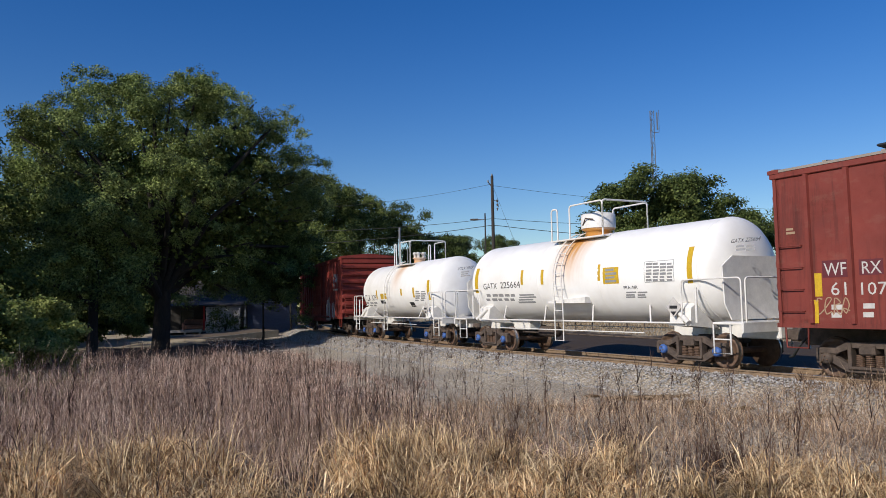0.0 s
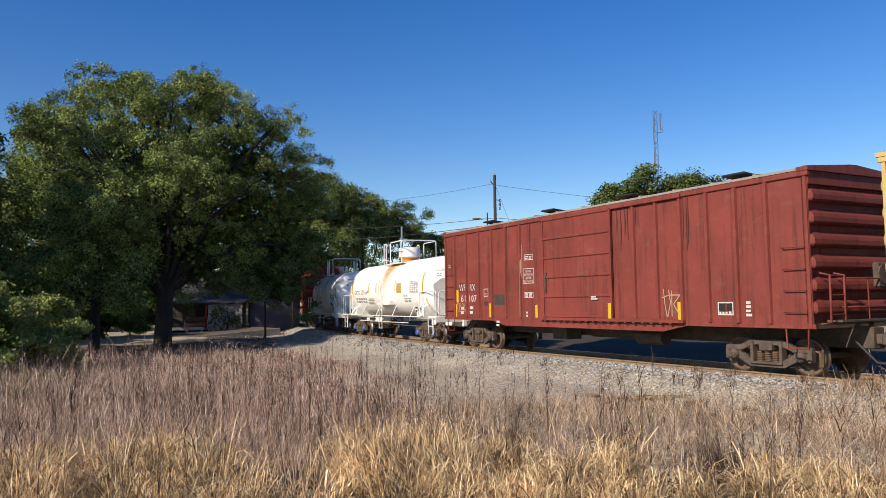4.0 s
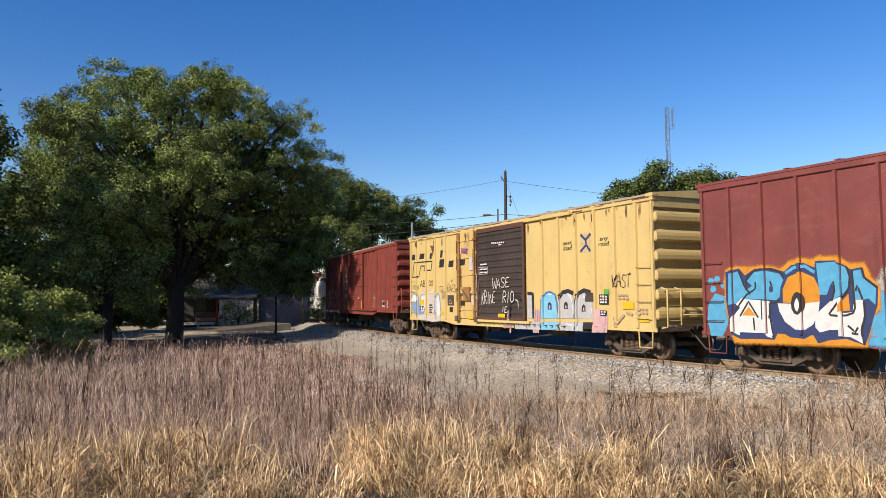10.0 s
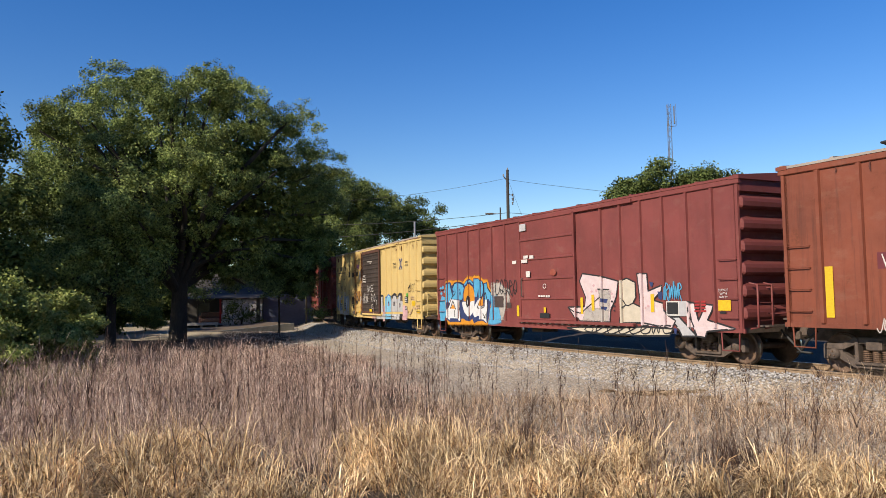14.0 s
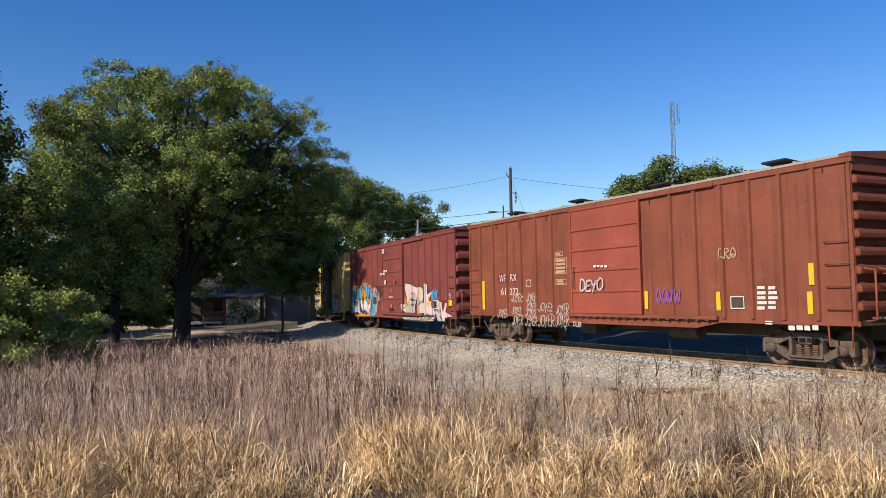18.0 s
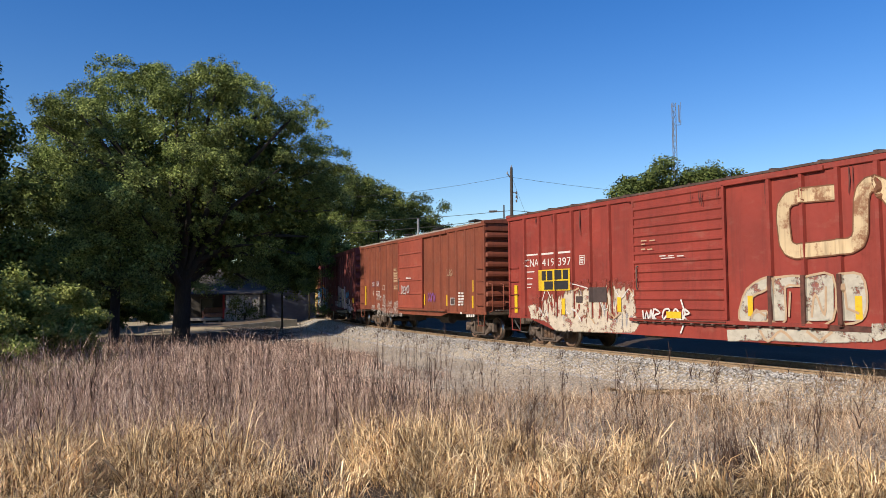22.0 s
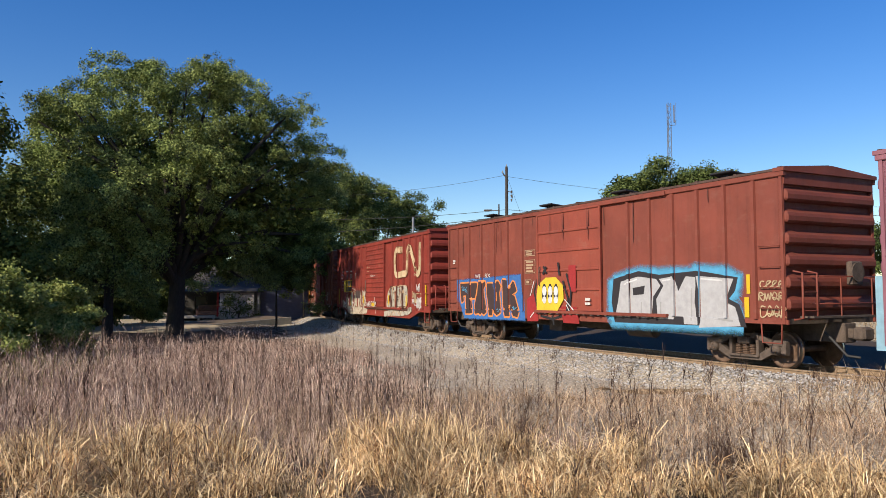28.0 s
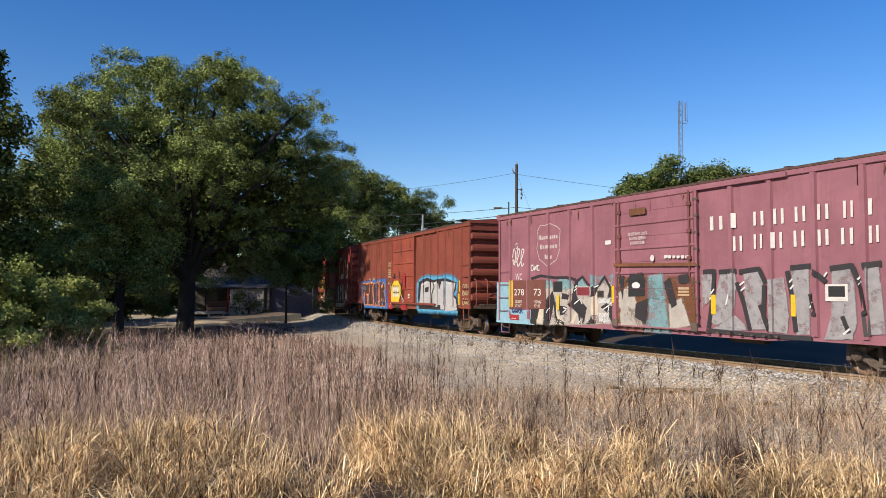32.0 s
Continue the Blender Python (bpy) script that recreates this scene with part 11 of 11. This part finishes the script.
def build_house():
    deg, dist = -15.9, 66
    x, y = polar(deg, dist)
    z = float(ground_z(np.array([x]), np.array([y]))[0])
    h = thing("house", "small white wooden house with a shaded porch under the trees", "house", at=pose(x, y, z, 0, 0, -deg))
    # local x runs along the front, the front looks to -y
    for x0, x1, z0, z1 in ((-5.2, -4.0, 0, 2.7), (-3.0, -2.2, 0, 2.7), (-4.0, -3.0, 2.05, 2.7), (-2.2, -1.1, 0, 0.9), (-2.2, -1.1, 2.1, 2.7), (-1.1, 5.4, 0, 2.7)):
        part("wall", Shape().box(x0, x1, 0, 0.15, z0, z1), SHADE_BOARD if x1 < 0 else SIDING, h)
    part("wall", Shape().box(5.25, 5.4, 0.15, 6, 0, 2.7), SIDING, h)
    part("wall", Shape().box(-5.2, -5.05, 0.15, 6, 0, 2.7), SIDING, h)
    part("wall", Shape().box(-5.05, 5.25, 5.85, 6, 0, 2.7), SIDING, h)
    part("wall", Shape().box(1.35, 5.4, -1.9, -1.75, 0, 2.6), SHADE_WALL, h, "board wall with its bluish shade in the colour")
    part("wall", Shape().box(1.35, 1.5, -1.75, 0.0, 0, 2.6), SHADE_WALL, h)
    part("door", Shape().box(-3.98, -3.02, 0.05, 0.1, 0, 2.04, 0.01), DARK_GLASS, h, "dark front door")
    w = part("window", Shape().box(-2.2, -1.1, 0.02, 0.06, 0.9, 2.1), SIDING, h)
    for x0 in (-2.14, -1.63):
        part("pane", Shape().box(x0, x0 + 0.46, 0.0, 0.02, 0.96, 2.04), DARK_GLASS, w)
    part("porch_floor", Shape().box(-5.4, 1.3, -2.2, -0.02, 0.25, 0.4), CONCRETE, h)
    part("porch_roof", Shape().prism([(-2.5, 2.35), (0.2, 2.75), (0.2, 2.85), (-2.5, 2.45)], "x", -5.6, 1.6), ROOF_TIN, h)
    part("roof", Shape().prism([(-0.4, 2.7), (6.4, 2.7), (3.0, 4.6)], "x", -5.7, 5.9), ROOF_TIN, h)
    for x0 in (-5.2, 1.1):
        part("porch_post", Shape().box(x0, x0 + 0.12, -2.2, -2.08, 0.4, 2.45), SIDING, h)
    part("porch_post", Shape().box(-2.15, -2.0, -2.2, -2.05, 0.4, 2.45), RED_PAINT, h, "red porch post")
    for k in range(9):
        part("screen_board", Shape().box(-1.9 + 0.3 * k, -1.63 + 0.3 * k, -2.32, -2.28, 0.2, 2.3, 0.004), WHITE_PAINT, h, "white porch screen board")
    part("deck_edge", Shape().box(-5.0, -2.25, -2.5, -2.22, 0.28, 0.5, 0.01), WHITE_PAINT, h, "white painted deck edge")
    for x0 in (-4.9, -3.6, -2.45):
        part("deck_leg", Shape().box(x0, x0 + 0.15, -2.45, -2.3, 0, 0.28), WHITE_PAINT, h)
    c = thing("couch", "worn brown couch on the porch", "couch", at=pose(x, y, z + 0.4, 0, 0, -deg) @ pose(-2.7, -1.2, 0))
    part("seat", Shape().box(-0.95, 0.95, -0.4, 0.35, 0.12, 0.45, 0.05), COUCH, c)
    part("backrest", Shape().box(-0.95, 0.95, 0.2, 0.45, 0.45, 0.9, 0.06), COUCH, c)
    for x0 in (-1.1, 0.92):
        part("armrest", Shape().box(x0, x0 + 0.2, -0.4, 0.42, 0.0, 0.65, 0.04), COUCH, c)
    b = thing("storage_bin", "white plastic bin on the porch", "bin", at=pose(x, y, z + 0.4, 0, 0, -deg) @ pose(-1.85, -1.75, 0))
    part("body", Shape().box(-0.2, 0.2, -0.2, 0.2, 0, 0.75, 0.04), WHITE_PAINT, b)
    part("lid", Shape().box(-0.23, 0.23, -0.23, 0.23, 0.75, 0.82, 0.03), RED_PAINT, b, "red lid")
    hx, hy = polar(-20.3, 61)
    hz = float(ground_z(np.array([hx]), np.array([hy]))[0])
    f = thing("marker_post", "short red metal post in the yard", "post", at=pose(hx, hy, hz))
    part("post", Shape().tube([(0, 0, -0.1), (0, 0, 0.85)], 0.07, 8), RED_PAINT, f)
    part("cap", Shape().lathe([(0.8, 0.1), (0.9, 0.1), (0.96, 0.04)], "z", 10), RED_PAINT, f)


def build_bank():
    """The dirt road that climbs from the yard to the crossing, with a low concrete edge."""
    p0, p1 = Vector((*polar(-19.8, 54), 0)), Vector((*polar(-12.6, 57), 0))
    d = (p1 - p0).normalized()
    nrm = Vector((-d.y, d.x, 0))
    n, vs, fs = 12, [], []
    for k in range(n + 1):
        q = p0.lerp(p1, k / n)
        top = -0.42 + 0.42 * (k / n) ** 1.3
        for off, z in ((-0.1, -0.9), (0.0, top), (4.5, top + 0.05), (5.5, -0.9)):
            e = q + nrm * off
            vs.append((e.x, e.y, z))
    for k in range(n):
        fs += [(4 * k + i, 4 * k + i + 1, 4 * k + 5 + i, 4 * k + 4 + i) for i in range(3)]
    fs += [(0, 1, 2, 3), tuple(4 * n + i for i in (3, 2, 1, 0))]
    tagged(new("dirt_road", Shape().add(vs, fs).mesh("dirt_road", DIRT)), "raised dirt road strewn with dead leaves", "road", kind="structure")
    kv = []
    for k in range(n + 1):
        q = p0.lerp(p1, k / n)
        top = -0.40 + 0.42 * (k / n) ** 1.3
        for off, z in ((-0.3, -0.9), (-0.3, top), (-0.12, top), (-0.12, -0.9)):
            e = q + nrm * off
            kv.append((e.x, e.y, z))
    kf = []
    for k in range(n):
        kf += [(4 * k + i, 4 * k + (i + 1) % 4, 4 * k + 4 + (i + 1) % 4, 4 * k + 4 + i) for i in range(4)]
    kf += [(0, 1, 2, 3), tuple(4 * n + i for i in (3, 2, 1, 0))]
    tagged(new("kerb", Shape().add(kv, kf).mesh("kerb", CONCRETE)), "low concrete edge of the raised road", "kerb", kind="structure")


def utility_pole(deg, dist, h, r, label, arm=0.0, mat=None):
    x, y = polar(deg, dist)
    z = float(ground_z(np.array([x]), np.array([y]))[0])
    p = thing("utility_pole", label, "utility pole", "poles beyond the line", at=pose(x, y, z - 0.1, 0, 0, -deg))
    part("pole", Shape().tube([(0, 0, 0), (0.03, 0, h * 0.5), (0.05, 0, h)], [r, r * 0.85, r * 0.7], 10), mat or POLE_WOOD, p)
    return p, Vector((x, y, z - 0.1))


def wire(name, a, b, sag, r=0.016, label="thin black overhead wire"):
    a, b = Vector(a), Vector(b)
    pts = [a.lerp(b, k / 14) - Vector((0, 0, sag * 4 * (k / 14) * (1 - k / 14))) for k in range(15)]
    tagged(new(name, Shape().tube(pts, r, 5).mesh(name, BLACK_RUBBER)), label, "wire", "overhead wires")


def at_height(deg, dist, elev):
    x, y = polar(deg, dist)
    return Vector((x, y, RAIL_EYE + dist * math.tan(radians(elev))))


def build_poles():
    D = 72
    p, f = utility_pole(3.85, D, 14.0, 0.2, "tall weathered wooden utility pole with insulators")
    part("bracket_arm", Shape().tube([(0.04, 0, 12.9), (-0.3, 0, 13.35)], 0.06, 6), POLE_WOOD, p)
    for q in ((-0.34, 0, 13.35), (0.05, 0, 13.95)):
        part("insulator", Shape().lathe([(0, 0.05), (0.08, 0.09), (0.16, 0.05), (0.22, 0.07), (0.28, 0.02)], "z", 10, True, q), GALV, p, "pale insulator")
    part("bracket", Shape().tube([(0.1, 0, 11.6), (0.55, 0, 11.5), (0.6, 0, 10.9)], 0.04, 6), STEEL_DARK, p)
    for k in range(3):
        part("insulator", Shape().lathe([(0, 0.04), (0.06, 0.1), (0.12, 0.04), (0.2, 0.1), (0.28, 0.03)], "z", 10, True, (0.5, 0, 10.6 + 0.4 * k)), STEEL_DARK, p)
    p2, f2 = utility_pole(3.25, 82, 11.6, 0.11, "slim pole with a street lamp head")
    part("lamp_arm", Shape().tube([(0, 0, 10.9), (-0.9, 0, 10.95)], 0.04, 6), GALV, p2)
    part("lamp_head", Shape().box(-1.6, -0.7, -0.15, 0.15, 10.85, 11.02, 0.04), STEEL_DARK, p2, "dark lamp head")
    utility_pole(-3.35, 70, 9.2, 0.14, "bare grey pole beyond the track", mat=GALV)
    utility_pole(-4.9, 68, 7.3, 0.05, "thin grey post beyond the track", mat=GALV)
    utility_pole(-2.75, 74, 7.5, 0.06, "thin pale post beyond the track", mat=GALV)
    # wires run from far off on one side to the other, fixed to the pole
    A = lambda deg, elev, dist=D: at_height(deg, dist, elev)
    wire("overhead_wire", A(-12, 7.3, 80), A(3.7, 9.0), 0.5, 0.014)
    wire("overhead_wire", A(4.0, 8.9), A(32, 5.5, 84), 0.8, 0.016)
    wire("overhead_wire", A(-12, 5.6, 80), A(3.8, 6.4), 0.3, 0.024)
    wire("overhead_wire", A(3.9, 6.4), A(32, 5.2, 86), 0.9, 0.024)
    wire("overhead_wire", A(-12, 4.6, 80), A(3.8, 5.9), 0.3, 0.03)
    wire("overhead_wire", A(3.9, 5.9), A(32, 3.6, 86), 0.9, 0.03)
    wire("overhead_wire", A(-3, 5.6, 75), A(3.2, 4.2, 82), 0.2, 0.02)
    wire("overhead_wire", A(3.3, 4.3, 82), A(32, 4.4, 90), 0.4, 0.02)
    wire("guy_wire", A(4.0, 8.7), A(7.6, -1.0, 69), 0.1, 0.012, "thin guy wire slanting to the ground")


def build_mast():
    dist = 130
    GALV = plain("dull_mast_steel", (0.10, 0.105, 0.115), 0.7, 0.0, 0.15, 5, 0.1)
    x, y = polar(16.0, dist)
    t = thing("radio_mast", "slim grey lattice radio mast behind the trees", "mast", at=pose(x, y, -0.3, 0, 0, -16))
    H, s = 34.0, 0.38
    cor = [(s * math.cos(w), s * math.sin(w)) for w in (0.3, 0.3 + 2.094, 0.3 + 4.189)]
    for cx, cy in cor:
        part("mast_leg", Shape().tube([(cx, cy, 0), (cx, cy, H)], 0.055, 6), GALV, t)
    n = 34
    for k in range(n):
        z0, z1 = H * k / n, H * (k + 1) / n
        for i in range(3):
            a, b = cor[i], cor[(i + 1) % 3]
            if k % 2:
                a, b = b, a
            part("mast_brace", Shape().tube([(a[0], a[1], z0), (b[0], b[1], z1)], 0.03, 4), GALV, t)
    part("panel_antenna", Shape().box(0.75, 0.95, -0.12, 0.12, 30.6, 33.6, 0.03), GALV, t, "slim grey panel antenna")
    part("antenna_arm", Shape().tube([(0.3, 0, 30.2), (1.1, 0, 30.2), (1.1, 0, 31.0)], 0.06, 6), GALV, t)
    part("whip_antenna", Shape().tube([(1.15, 0, 30.4), (1.15, 0, 34.0)], 0.03, 5), GALV, t)
    part("dish_bracket", Shape().box(0.6, 1.0, -0.2, 0.2, 20.4, 21.2, 0.05), GALV, t)


def build_fence():
    for k in range(9):
        deg = 5.5 + 1.25 * k
        x, y = polar(deg, 44 + 0.2 * k)
        z = float(ground_z(np.array([x]), np.array([y]))[0])
        f = thing("rail_fence_panel", "low dark pipe fence beyond the track", "fence", "fence beyond the line", at=pose(x, y, z, 0, 0, -deg))
        part("post", Shape().tube([(-0.48, 0, -0.2), (-0.48, 0, 1.05)], 0.05, 6), STEEL_DARK, f)
        for h in (0.55, 1.0):
            part("rail", Shape().tube([(-0.48, 0, h), (0.5, 0, h)], 0.035, 6), STEEL_DARK, f)


build_house()
build_bank()
build_poles()
build_mast()
build_fence()

motions()
